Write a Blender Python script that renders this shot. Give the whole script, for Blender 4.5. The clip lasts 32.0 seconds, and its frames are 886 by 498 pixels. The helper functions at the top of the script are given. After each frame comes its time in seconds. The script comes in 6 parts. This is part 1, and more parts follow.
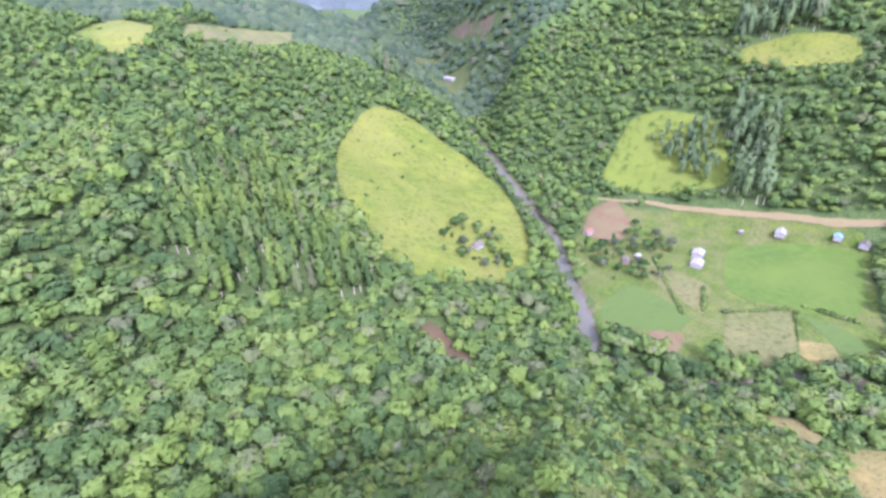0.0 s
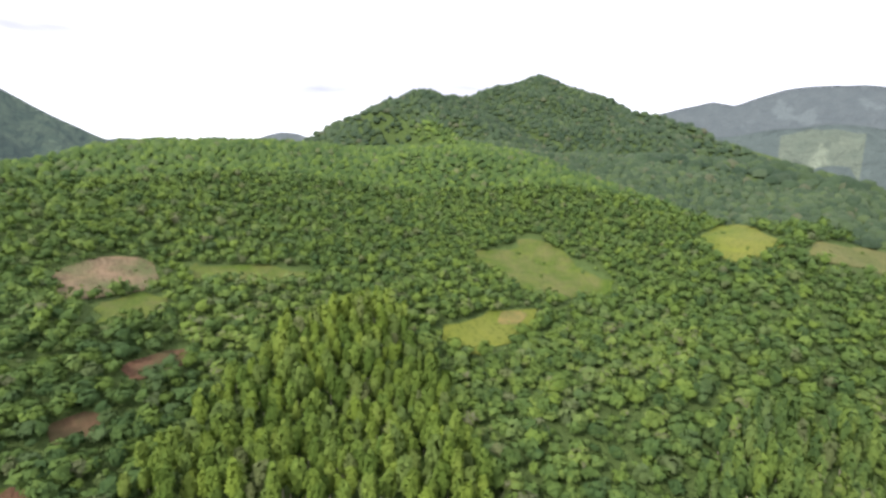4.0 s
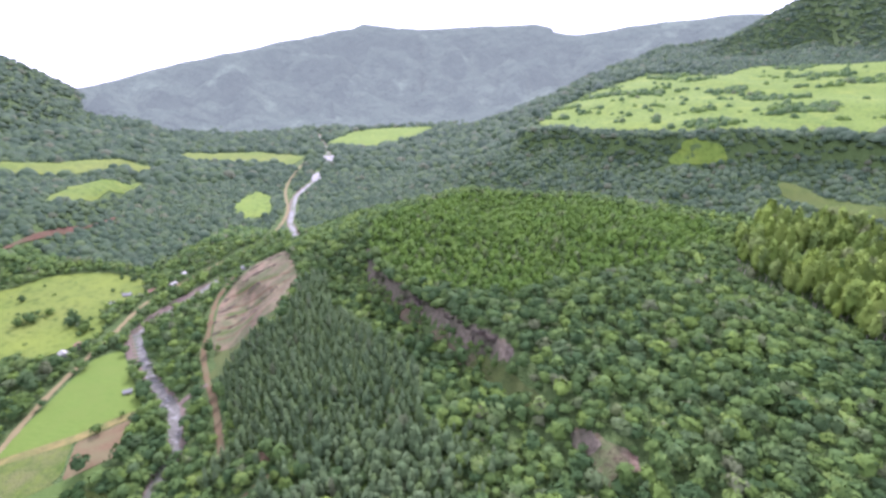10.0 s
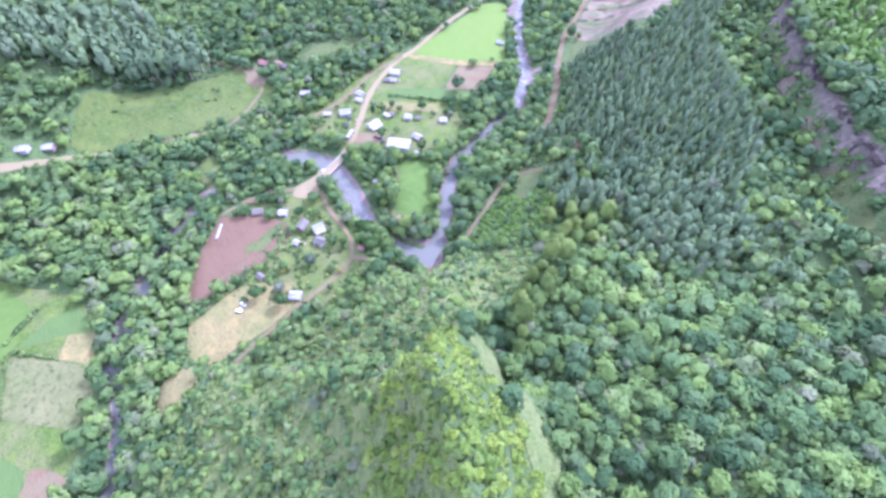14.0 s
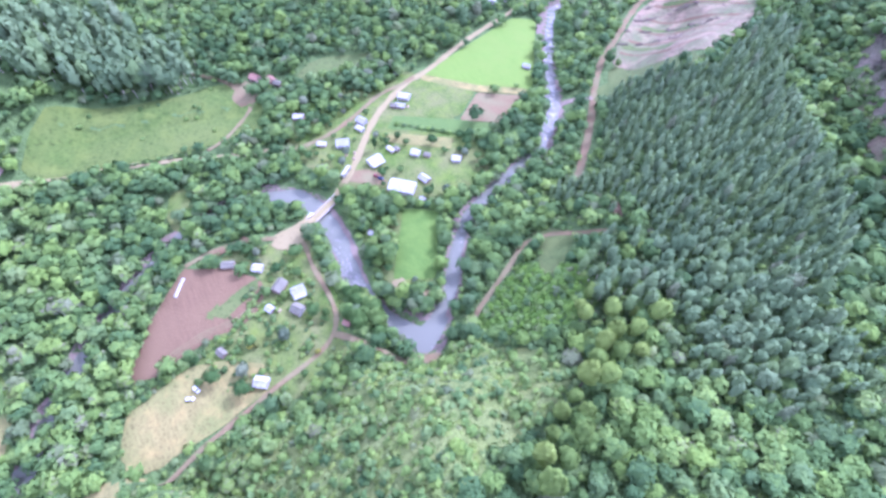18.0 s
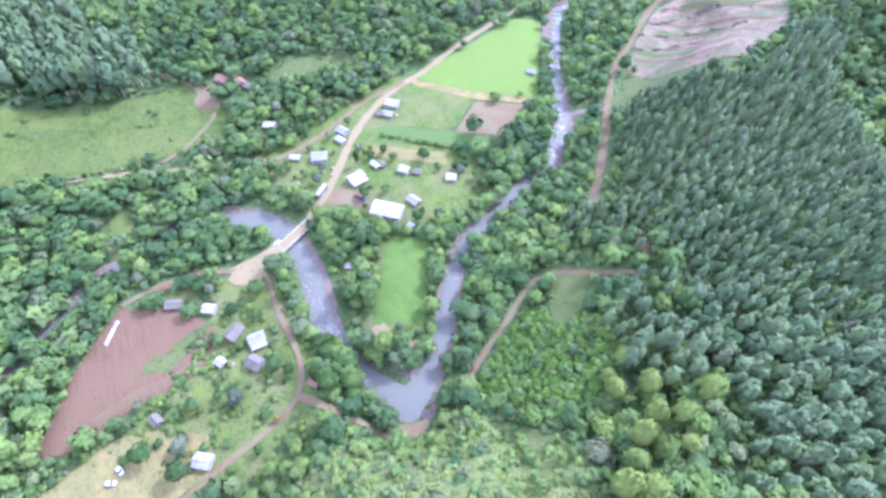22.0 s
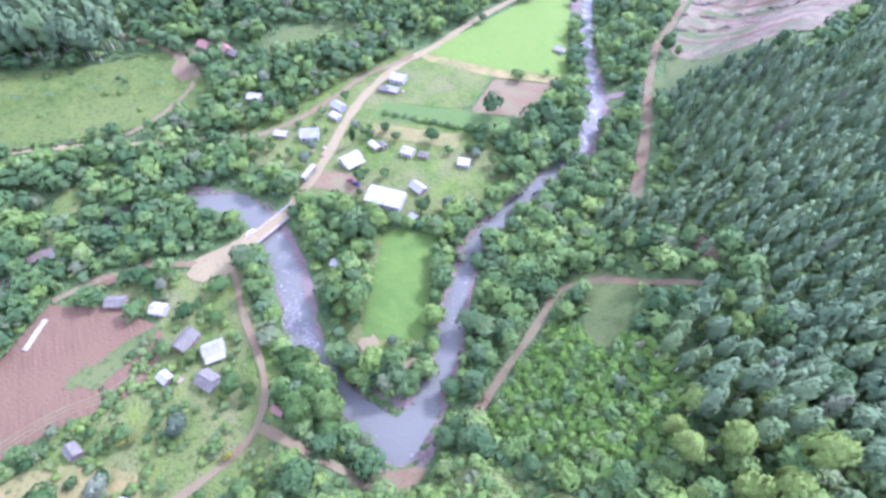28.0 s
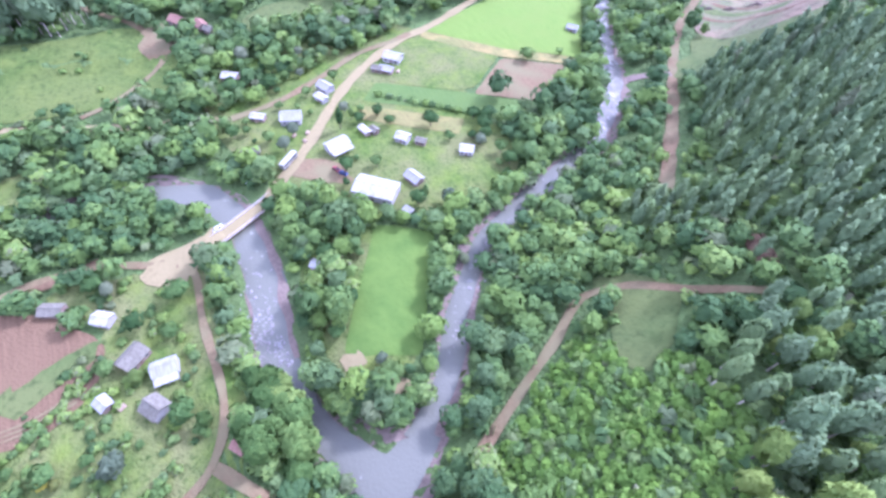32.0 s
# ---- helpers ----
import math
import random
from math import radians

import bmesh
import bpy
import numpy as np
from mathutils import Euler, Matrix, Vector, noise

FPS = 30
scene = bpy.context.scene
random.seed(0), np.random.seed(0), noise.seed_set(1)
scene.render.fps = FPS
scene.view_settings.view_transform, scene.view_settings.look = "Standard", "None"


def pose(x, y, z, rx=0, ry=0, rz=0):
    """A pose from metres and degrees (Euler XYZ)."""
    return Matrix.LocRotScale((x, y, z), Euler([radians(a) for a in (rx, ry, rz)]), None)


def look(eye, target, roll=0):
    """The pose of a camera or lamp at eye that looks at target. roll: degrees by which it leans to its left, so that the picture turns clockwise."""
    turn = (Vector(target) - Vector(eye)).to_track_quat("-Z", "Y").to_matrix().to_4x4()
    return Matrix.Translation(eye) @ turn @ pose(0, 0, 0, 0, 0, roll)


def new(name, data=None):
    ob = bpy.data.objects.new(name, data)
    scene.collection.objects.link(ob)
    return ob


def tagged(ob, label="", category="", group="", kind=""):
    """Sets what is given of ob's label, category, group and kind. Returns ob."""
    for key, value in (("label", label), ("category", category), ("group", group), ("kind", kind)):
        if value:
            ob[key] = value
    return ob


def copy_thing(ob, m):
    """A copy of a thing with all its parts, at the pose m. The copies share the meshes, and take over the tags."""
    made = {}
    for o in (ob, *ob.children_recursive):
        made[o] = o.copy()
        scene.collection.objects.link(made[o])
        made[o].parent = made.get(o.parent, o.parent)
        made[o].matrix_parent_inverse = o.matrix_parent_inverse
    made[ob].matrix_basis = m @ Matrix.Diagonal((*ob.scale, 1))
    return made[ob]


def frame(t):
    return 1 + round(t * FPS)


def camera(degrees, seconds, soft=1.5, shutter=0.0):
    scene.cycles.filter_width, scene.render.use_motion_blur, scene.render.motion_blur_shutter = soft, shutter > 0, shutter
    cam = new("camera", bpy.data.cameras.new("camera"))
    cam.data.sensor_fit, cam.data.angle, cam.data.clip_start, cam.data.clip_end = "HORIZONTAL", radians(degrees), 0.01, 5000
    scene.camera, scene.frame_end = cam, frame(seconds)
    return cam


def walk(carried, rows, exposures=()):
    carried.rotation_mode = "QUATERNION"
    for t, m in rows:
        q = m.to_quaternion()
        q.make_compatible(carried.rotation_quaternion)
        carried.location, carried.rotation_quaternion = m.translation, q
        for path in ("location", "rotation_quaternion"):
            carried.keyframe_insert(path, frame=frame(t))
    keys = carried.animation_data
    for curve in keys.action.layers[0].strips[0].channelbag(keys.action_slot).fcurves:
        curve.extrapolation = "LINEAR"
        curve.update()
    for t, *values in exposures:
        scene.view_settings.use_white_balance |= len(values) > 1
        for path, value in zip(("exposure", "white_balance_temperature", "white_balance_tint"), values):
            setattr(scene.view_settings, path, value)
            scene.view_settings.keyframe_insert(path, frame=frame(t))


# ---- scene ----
cam = camera(87.39, 32.0, 3.0)
PATH = [
    (0, -89.3, -344.0, 175.7, -192.60, -28.27, -2.90),
    (0.5, -88.5, -347.9, 180.8, -189.55, -24.40, -2.29),
    (1, -87.0, -352.0, 186.5, -186.14, -19.73, -1.72),
    (1.5, -85.5, -356.0, 192.0, -182.18, -15.13, -1.17),
    (2, -82.7, -359.3, 195.9, -176.92, -12.52, -0.63),
    (2.5, -78.2, -362.1, 200.6, -166.80, -10.18, 0.16),
    (3, -71.6, -363.2, 205.2, -152.45, -6.27, 1.28),
    (3.5, -68.5, -361.2, 209.6, -141.10, -6.99, 2.06),
    (5.5, -68.3, -362.8, 230.3, -94.13, -8.90, -2.17),
    (6, -69.6, -360.4, 237.7, -81.63, -9.03, -2.15),
    (6.5, -70.2, -358.3, 244.6, -73.32, -9.09, -2.01),
    (7, -72.1, -357.0, 251.8, -66.42, -9.24, -2.08),
    (7.5, -74.8, -354.9, 256.4, -59.05, -9.24, -1.92),
    (8, -78.7, -351.6, 257.6, -41.85, -9.38, -1.85),
    (8.5, -82.3, -349.7, 257.5, -32.68, -9.45, -1.68),
    (9, -88.4, -348.6, 255.6, -23.03, -12.65, -1.40),
    (9.5, -97.2, -350.0, 253.7, -3.77, -18.39, -1.48),
    (10, -102.3, -352.2, 252.3, 8.90, -21.76, -1.46),
    (10.5, -107.3, -355.7, 251.3, 18.60, -25.14, -1.22),
    (11, -109.7, -360.3, 250.9, 33.52, -29.84, -1.50),
    (11.5, -108.2, -366.3, 251.0, 38.72, -37.37, -1.46),
    (12, -105.7, -371.1, 251.4, 41.22, -44.44, -1.41),
    (12.5, -103.2, -376.0, 253.5, 52.14, -51.51, -1.72),
    (13, -101.8, -377.1, 253.6, 54.18, -54.08, -1.66),
    (13.5, -101.6, -376.7, 253.8, 54.81, -54.13, -1.51),
    (15.5, -115.9, -363.8, 248.4, 53.24, -54.07, -0.42),
    (16, -125.1, -357.6, 246.6, 56.53, -54.36, -0.50),
    (16.5, -136.1, -350.9, 244.0, 56.97, -54.50, -0.21),
    (17, -146.7, -343.0, 240.4, 56.58, -54.41, -0.02),
    (17.5, -153.3, -338.0, 236.5, 56.38, -54.31, 0.20),
    (18, -158.3, -333.9, 233.2, 56.33, -54.38, 0.35),
    (18.5, -163.9, -330.1, 230.1, 56.03, -54.36, 0.67),
    (19, -169.6, -325.7, 226.2, 55.87, -54.24, 0.87),
    (19.5, -175.0, -321.1, 222.7, 55.83, -54.15, 0.95),
    (20, -179.7, -317.4, 219.1, 55.73, -54.02, 1.09),
    (20.5, -182.9, -315.6, 215.5, 55.52, -53.99, 1.36),
    (21, -185.8, -313.9, 212.8, 55.34, -53.98, 1.63),
    (21.5, -189.3, -312.4, 209.5, 55.05, -53.95, 1.98),
    (22, -192.0, -310.5, 206.1, 54.92, -53.86, 2.20),
    (22.5, -194.5, -308.1, 202.5, 55.03, -53.76, 2.16),
    (23, -196.6, -306.6, 199.2, 54.99, -53.61, 2.28),
    (23.5, -197.5, -306.2, 196.1, 54.88, -53.57, 2.47),
    (24, -198.3, -305.7, 192.8, 54.81, -53.48, 2.61),
    (24.5, -199.2, -304.7, 189.7, 54.81, -53.41, 2.62),
    (25, -200.8, -303.6, 186.3, 55.17, -53.34, 2.74),
    (25.5, -202.4, -302.4, 182.9, 56.31, -53.34, 2.74),
    (27.5, -209.5, -297.9, 170.1, 56.46, -53.16, 2.97),
    (28, -211.5, -296.7, 167.1, 56.57, -53.19, 2.96),
    (28.5, -213.4, -295.7, 164.0, 56.56, -53.19, 3.10),
    (29, -215.7, -294.7, 161.3, 56.50, -53.27, 3.24),
    (29.5, -217.7, -293.5, 158.5, 56.42, -53.33, 3.28),
    (30, -219.7, -291.9, 155.6, 56.46, -53.40, 3.18),
    (30.5, -221.3, -290.5, 152.2, 56.46, -53.35, 3.17),
    (31, -222.8, -289.3, 148.6, 56.60, -53.17, 3.11),
    (31.5, -224.3, -288.1, 145.3, 56.64, -53.05, 3.04),
    (32, -226.4, -287.1, 142.7, 56.44, -53.16, 3.19),
]
EXPOSURES = [(0, 1.57, 5200, 46), (1, 1.46, 5100, 49), (2, 1.15, 5200, 42), (3, 0.58, 5950, 22), (6, 0.64, 6500, 17), (8, 0.56, 6500, 17), (9, 0.4, 6400, 18), (10, 1.15, 5450, 41), (11, 1.45, 5300, 44), (12, 1.78, 5200, 42), (13, 1.86, 4780, 51), (16, 1.86, 4600, 53), (18, 1.86, 4600, 50), (20, 1.84, 4620, 44), (25, 1.84, 4650, 45), (28, 1.82, 4680, 48), (32, 1.82, 4720, 47)]
walk(cam, [(t, pose(x, y, z, 90 + p, 0, w) @ pose(0, 0, 0, 0, 0, r)) for t, x, y, z, w, p, r in PATH], EXPOSURES)

# ---- sky and sun: bright broken overcast, sun from the north through thin cloud ----
SUN_AZ, SUN_EL = 7.0, 42.0
world = bpy.data.worlds.new("overcast_sky")
scene.world = world
world.use_nodes = True
nt = world.node_tree
nt.nodes.clear()
w_out, w_bg = nt.nodes.new("ShaderNodeOutputWorld"), nt.nodes.new("ShaderNodeBackground")
sky = nt.nodes.new("ShaderNodeTexSky")
sky.sky_type, sky.sun_disc, sky.sun_elevation, sky.sun_rotation = "NISHITA", False, radians(SUN_EL), radians(-SUN_AZ)
w_co, w_map = nt.nodes.new("ShaderNodeTexCoord"), nt.nodes.new("ShaderNodeMapping")
w_map.inputs["Scale"].default_value = (1.3, 1.3, 7.0)
w_cloud, w_ramp, w_mix = nt.nodes.new("ShaderNodeTexNoise"), nt.nodes.new("ShaderNodeValToRGB"), nt.nodes.new("ShaderNodeMix")
w_cloud.inputs["Scale"].default_value, w_cloud.inputs["Detail"].default_value = 1.1, 6
w_ramp.color_ramp.elements[0].position, w_ramp.color_ramp.elements[0].color = 0.31, (3.6, 3.6, 4.0, 1)
w_ramp.color_ramp.elements[1].position, w_ramp.color_ramp.elements[1].color = 0.49, (9.8, 10.0, 10.4, 1)
w_mix.data_type, w_mix.inputs["Factor"].default_value = "RGBA", 0.82
nt.links.new(w_co.outputs["Generated"], w_map.inputs["Vector"])
nt.links.new(w_map.outputs["Vector"], w_cloud.inputs["Vector"])
nt.links.new(w_cloud.outputs["Fac"], w_ramp.inputs["Fac"])
nt.links.new(sky.outputs["Color"], w_mix.inputs[6])
nt.links.new(w_ramp.outputs["Color"], w_mix.inputs[7])
nt.links.new(w_mix.outputs[2], w_bg.inputs["Color"])
nt.links.new(w_bg.outputs["Background"], w_out.inputs["Surface"])
w_bg.inputs["Strength"].default_value = 0.15
sun = new("sun", bpy.data.lights.new("sun", "SUN"))
sun.data.energy, sun.data.angle, sun.data.color = 3.2, radians(9), (1.0, 0.95, 0.86)
sun.matrix_world = look((0, 0, 900), (900 * math.sin(radians(SUN_AZ)) / math.tan(radians(SUN_EL)), -900 * math.cos(radians(SUN_AZ)) / math.tan(radians(SUN_EL)), 0))


# ---- materials ----
def material(name, rough=0.9, metal=0.0, spec=0.25):
    m = bpy.data.materials.new(name)
    m.use_nodes = True
    b = m.node_tree.nodes["Principled BSDF"]
    b.inputs["Roughness"].default_value, b.inputs["Metallic"].default_value, b.inputs["Specular IOR Level"].default_value = rough, metal, spec
    return m, m.node_tree, b


def blend(tree, fac, a, b):
    """A colour that goes from a to b with fac; each a colour or a socket."""
    n = tree.nodes.new("ShaderNodeMix")
    n.data_type = "RGBA"
    for key, v in ((0, fac), (6, a), (7, b)):
        if isinstance(v, (int, float)):
            n.inputs[key].default_value = v
        elif isinstance(v, tuple):
            n.inputs[key].default_value = (*v, 1)
        else:
            tree.links.new(v, n.inputs[key])
    return n.outputs[2]


def grain(tree, size, detail=4, low=0.35, high=0.65, stretch=None):
    """Noise at a size in metres, spread between low and high."""
    co, no, mr = tree.nodes.new("ShaderNodeTexCoord"), tree.nodes.new("ShaderNodeTexNoise"), tree.nodes.new("ShaderNodeMapRange")
    no.inputs["Scale"].default_value, no.inputs["Detail"].default_value = 1.0 / size, detail
    mr.inputs["From Min"].default_value, mr.inputs["From Max"].default_value = low, high
    src = co.outputs["Object"]
    if stretch:
        mp = tree.nodes.new("ShaderNodeMapping")
        mp.inputs["Rotation"].default_value, mp.inputs["Scale"].default_value = (0, 0, stretch[0]), (stretch[1], stretch[2], 1)
        tree.links.new(src, mp.inputs["Vector"])
        src = mp.outputs["Vector"]
    tree.links.new(src, no.inputs["Vector"])
    tree.links.new(no.outputs["Fac"], mr.inputs["Value"])
    return mr.outputs["Result"]


def relief(tree, bsdf, fac, depth, strength=1.0):
    n = tree.nodes.new("ShaderNodeBump")
    n.inputs["Distance"].default_value, n.inputs["Strength"].default_value = depth, strength
    tree.links.new(fac, n.inputs["Height"])
    tree.links.new(n.outputs["Normal"], bsdf.inputs["Normal"])


def earth(name, dark, light, size=3.0, rough=0.95, bump=0.15, extra=None, stretch=None, tufts=0.0):
    """Soil, grass and the like: two colours mottled at two sizes, and a third in patches."""
    m, t, b = material(name, rough, 0, 0.15)
    c = blend(t, grain(t, size, 6, 0.3, 0.7, stretch), dark, light)
    big = grain(t, size * 9, 3)
    c = blend(t, big, c, extra or tuple(0.8 * v for v in light))
    if tufts:
        c = blend(t, grain(t, tufts, 5, 0.52, 0.74), c, tuple(0.62 * v for v in dark))
        c = blend(t, grain(t, tufts * 6, 4, 0.50, 0.85), c, tuple(v * k for v, k in zip(light, (1.25, 1.12, 1.1))))
    t.links.new(c, b.inputs["Base Color"])
    relief(t, b, grain(t, size * 0.4, 5), bump)
    return m


def foliage(name, dark, mid, light, per="tone", bare=None):
    """Leaves: each tree takes its own shade, its clumps vary a little round it, with mottling inside them."""
    m, t, b = material(name, 0.75, 0, 0.1)
    if per == "tone":
        at = t.nodes.new("ShaderNodeAttribute")
        at.attribute_name = "tone"
        r = at.outputs["Fac"]
    else:
        r = t.nodes.new("ShaderNodeObjectInfo").outputs["Random"]
    leaf = t.nodes.new("ShaderNodeNewGeometry").outputs["Random Per Island"]
    mixv = t.nodes.new("ShaderNodeMath")
    mixv.operation = "MULTIPLY_ADD"
    mixv.inputs[1].default_value = 0.34
    off = t.nodes.new("ShaderNodeMath")
    off.operation = "SUBTRACT"
    off.inputs[1].default_value = 0.17
    t.links.new(leaf, mixv.inputs[0])
    t.links.new(r, off.inputs[0])
    t.links.new(off.outputs[0], mixv.inputs[2])
    ramp_ = t.nodes.new("ShaderNodeValToRGB")
    e = ramp_.color_ramp.elements
    e[0].position, e[0].color, e[1].position, e[1].color = 0.05, (*dark, 1), 0.93, (*light, 1)
    k = e.new(0.5)
    k.color = (*mid, 1)
    if bare:
        k = e.new(0.97)
        k.color = (*bare, 1)
    t.links.new(mixv.outputs[0], ramp_.inputs["Fac"])
    col = ramp_.outputs["Color"]
    if per == "tone":
        hue = t.nodes.new("ShaderNodeAttribute")
        hue.attribute_name = "hue"
        for low, high, other in ((0.72, 1.0, tuple(0.5 * v + 0.5 * g for v, g in zip(mid, (0.150, 0.178, 0.105)))), (0.94, 1.0, (0.150, 0.138, 0.078)), (0.34, 0.0, tuple(v * k for v, k in zip(light, (0.98, 1.02, 0.66))))):
            mr = t.nodes.new("ShaderNodeMapRange")
            mr.inputs["From Min"].default_value, mr.inputs["From Max"].default_value, mr.inputs["To Max"].default_value = low, high, 0.5
            t.links.new(hue.outputs["Fac"], mr.inputs["Value"])
            col = blend(t, mr.outputs["Result"], col, other)
    c = blend(t, grain(t, 0.9, 3, 0.5, 1.1), col, dark)
    t.links.new(c, b.inputs["Base Color"])
    relief(t, b, grain(t, 1.3, 4), 0.5)
    tr = t.nodes.new("ShaderNodeBsdfTranslucent")
    t.links.new(c, tr.inputs["Color"])
    mx = t.nodes.new("ShaderNodeMixShader")
    mx.inputs["Fac"].default_value = 0.28
    t.links.new(b.outputs["BSDF"], mx.inputs[1])
    t.links.new(tr.outputs["BSDF"], mx.inputs[2])
    t.links.new(mx.outputs["Shader"], t.nodes["Material Output"].inputs["Surface"])
    return m


M_FLOOR = earth("forest_floor", (0.048, 0.076, 0.022), (0.078, 0.120, 0.032), 5.0, extra=(0.062, 0.096, 0.027), bump=0.8)
M_NATIVE = foliage("native_leaves", (0.052, 0.098, 0.032), (0.102, 0.168, 0.042), (0.180, 0.254, 0.056), bare=(0.155, 0.165, 0.085))
M_EUCA = foliage("eucalyptus_leaves", (0.080, 0.138, 0.024), (0.146, 0.216, 0.038), (0.212, 0.285, 0.052))
M_PINE = foliage("pine_needles", (0.096, 0.150, 0.064), (0.124, 0.186, 0.076), (0.152, 0.214, 0.086))
M_BRUSH = foliage("ridge_brush", (0.085, 0.145, 0.022), (0.155, 0.230, 0.034), (0.225, 0.290, 0.044))
M_SCRUB = foliage("pale_scrub", (0.120, 0.172, 0.042), (0.172, 0.230, 0.056), (0.220, 0.272, 0.066))
# native leaves greyed and darkened, standing for shade and haze on far hills
M_HAZED_HILLS = foliage("hazed_hill_leaves", (0.036, 0.064, 0.036), (0.068, 0.108, 0.054), (0.115, 0.160, 0.074))
M_YOUNG = foliage("young_leaves", (0.072, 0.140, 0.022), (0.108, 0.190, 0.030), (0.145, 0.235, 0.040))
# ---- landform -------------------------------------------------------------
RIVER = [(-300, -1700), (-280, -1240), (-264, -933), (-256, -768), (-250, -650), (-226, -561), (-211, -517), (-233, -487), (-269, -473), (-299, -471), (-328, -453), (-370, -415), (-401, -367), (-404, -322), (-389, -299), (-364, -289), (-336, -291),
         (-306, -297), (-289, -296), (-274, -293), (-260, -288), (-251, -284), (-258, -270), (-270, -253), (-290, -237), (-312, -212), (-324, -175), (-334, -130), (-362, -92), (-412, -56), (-484, 10), (-475, 140), (-420, 266), (-490, 380), (-555, 545), (-580, 715), (-650, 988), (-900, 1500), (-1300, 2400)]
HILL_EDGE = [(70, -1300), (45, -900), (40, -740), (45, -610), (78, -520), (50, -450), (20, -400), (-40, -360), (-60, -310), (-45, -240), (-30, -190), (-58, -155), (-80, -115), (-112, -64), (-136, -54),
             (-183, -8), (-230, 34), (-252, 84), (-262, 130), (-235, 220), (-174, 268), (0, 262), (164, 217), (295, 51), (387, -54), (480, -190), (570, -300), (690, -450), (960, -620), (1500, -1000), (1500, -1700), (600, -1800), (200, -1500)]
RIM = [(-108, -72), (-122, -60), (-136, -54), (-158, -31), (-183, -8), (-208, 13), (-230, 34), (-244, 62)]
PASTURE_MESA = [(-90, 767), (221, 662), (487, 607), (654, 408), (1100, 566), (1500, 800), (2000, 1500), (2000, 2300), (600, 2200), (80, 1400)]
FAR_MESA = [(1400, 500), (1560, 330), (1640, 120), (1700, -120), (1740, -330), (2300, -400), (2500, 300), (2200, 900), (1640, 720)]
SPUR = [(0, -390, 86), (-40, -386, 98), (-75, -378, 112), (-110, -362, 122), (-135, -347, 119), (-152, -344, 112), (-163, -329, 92), (-171, -323, 78), (-186, -311, 62), (-203, -294, 48), (-222, -287, 27), (-235, -283, 4)]
SPUR_RIBS = [[(-186, -314, 60), (-212, -310, 42), (-230, -303, 16)], [(-195, -302, 54), (-204, -282, 47), (-222, -270, 26), (-238, -262, 10)]]
WEST_FOOT = [(-390, -1500, 0), (-350, -900, 0), (-365, -700, 0), (-450, -630, 0), (-520, -560, 0), (-540, -440, 0), (-505, -330, 0), (-480, -240, 0), (-480, -150, 0), (-500, -40, 0), (-560, 150, 0), (-720, 500, 0), (-1000, 900, 0), (-1400, 1500, 0), (-1800, 2600, 0)]
WEST_RIDGE = [(-300, -2300, 150), (-491, -1802, 293), (-612, -1380, 413), (-734, -1118, 420), (-1000, -700, 420), (-1300, -200, 330), (-1500, 250, 230), (-1750, 750, 220), (-2300, 1500, 330)]
DOME_RIDGE = [(760, -760, 235), (842, -883, 350), (814, -1017, 410), (902, -1225, 424), (935, -1606, 556), (827, -1864, 478), (700, -2080, 430), (310, -2223, 270)]
PEAK = [(783, 1846, 340), (1053, 1965, 478), (1347, 1841, 566), (1481, 1788, 562), (1611, 1798, 381), (2055, 2110, 309)]


def near_line(X, Y, pts):
    """The distance to a polyline, and the height that it carries at the nearest place."""
    best, val = np.full(X.shape, 1e9), np.zeros(X.shape)
    for a, b in zip(pts, pts[1:]):
        dx, dy = b[0] - a[0], b[1] - a[1]
        s = np.clip(((X - a[0]) * dx + (Y - a[1]) * dy) / (dx * dx + dy * dy + 1e-9), 0, 1)
        d = np.hypot(X - a[0] - s * dx, Y - a[1] - s * dy)
        if len(a) > 2:
            val = np.where(d < best, a[2] + s * (b[2] - a[2]), val)
        best = np.minimum(d, best)
    return best, val


def inside(X, Y, poly):
    hit = np.zeros(X.shape, bool)
    for (x0, y0), (x1, y1) in zip(poly, poly[1:] + poly[:1]):
        if y0 != y1:
            hit ^= ((y0 > Y) != (y1 > Y)) & (X < (x1 - x0) * (Y - y0) / (y1 - y0) + x0)
    return hit


def outside_by(X, Y, poly):
    d, _ = near_line(X, Y, poly + poly[:1])
    return np.where(inside(X, Y, poly), -d, d)


def ramp(v, a, b):
    s = np.clip((v - a) / (b - a), 0, 1)
    return s * s * (3 - 2 * s)


def smax(a, b, k):
    h = np.clip(0.5 + 0.5 * (a - b) / k, 0, 1)
    return b + (a - b) * h + k * h * (1 - h)


def swell(X, Y, size, seed):
    """Soft uneven ground, about -1 to 1."""
    rng = np.random.default_rng(seed)
    out = np.zeros(X.shape)
    for n in range(7):
        a, k, p = rng.uniform(0, 6.283), rng.uniform(0.5, 2.0), rng.uniform(0, 6.283, 2)
        out += np.sin((X * np.cos(a) + Y * np.sin(a)) * k * 6.283 / size + p[0] + 1.3 * np.sin((Y * np.cos(a) - X * np.sin(a)) * 4.1 / size + p[1])) / 4
    return out


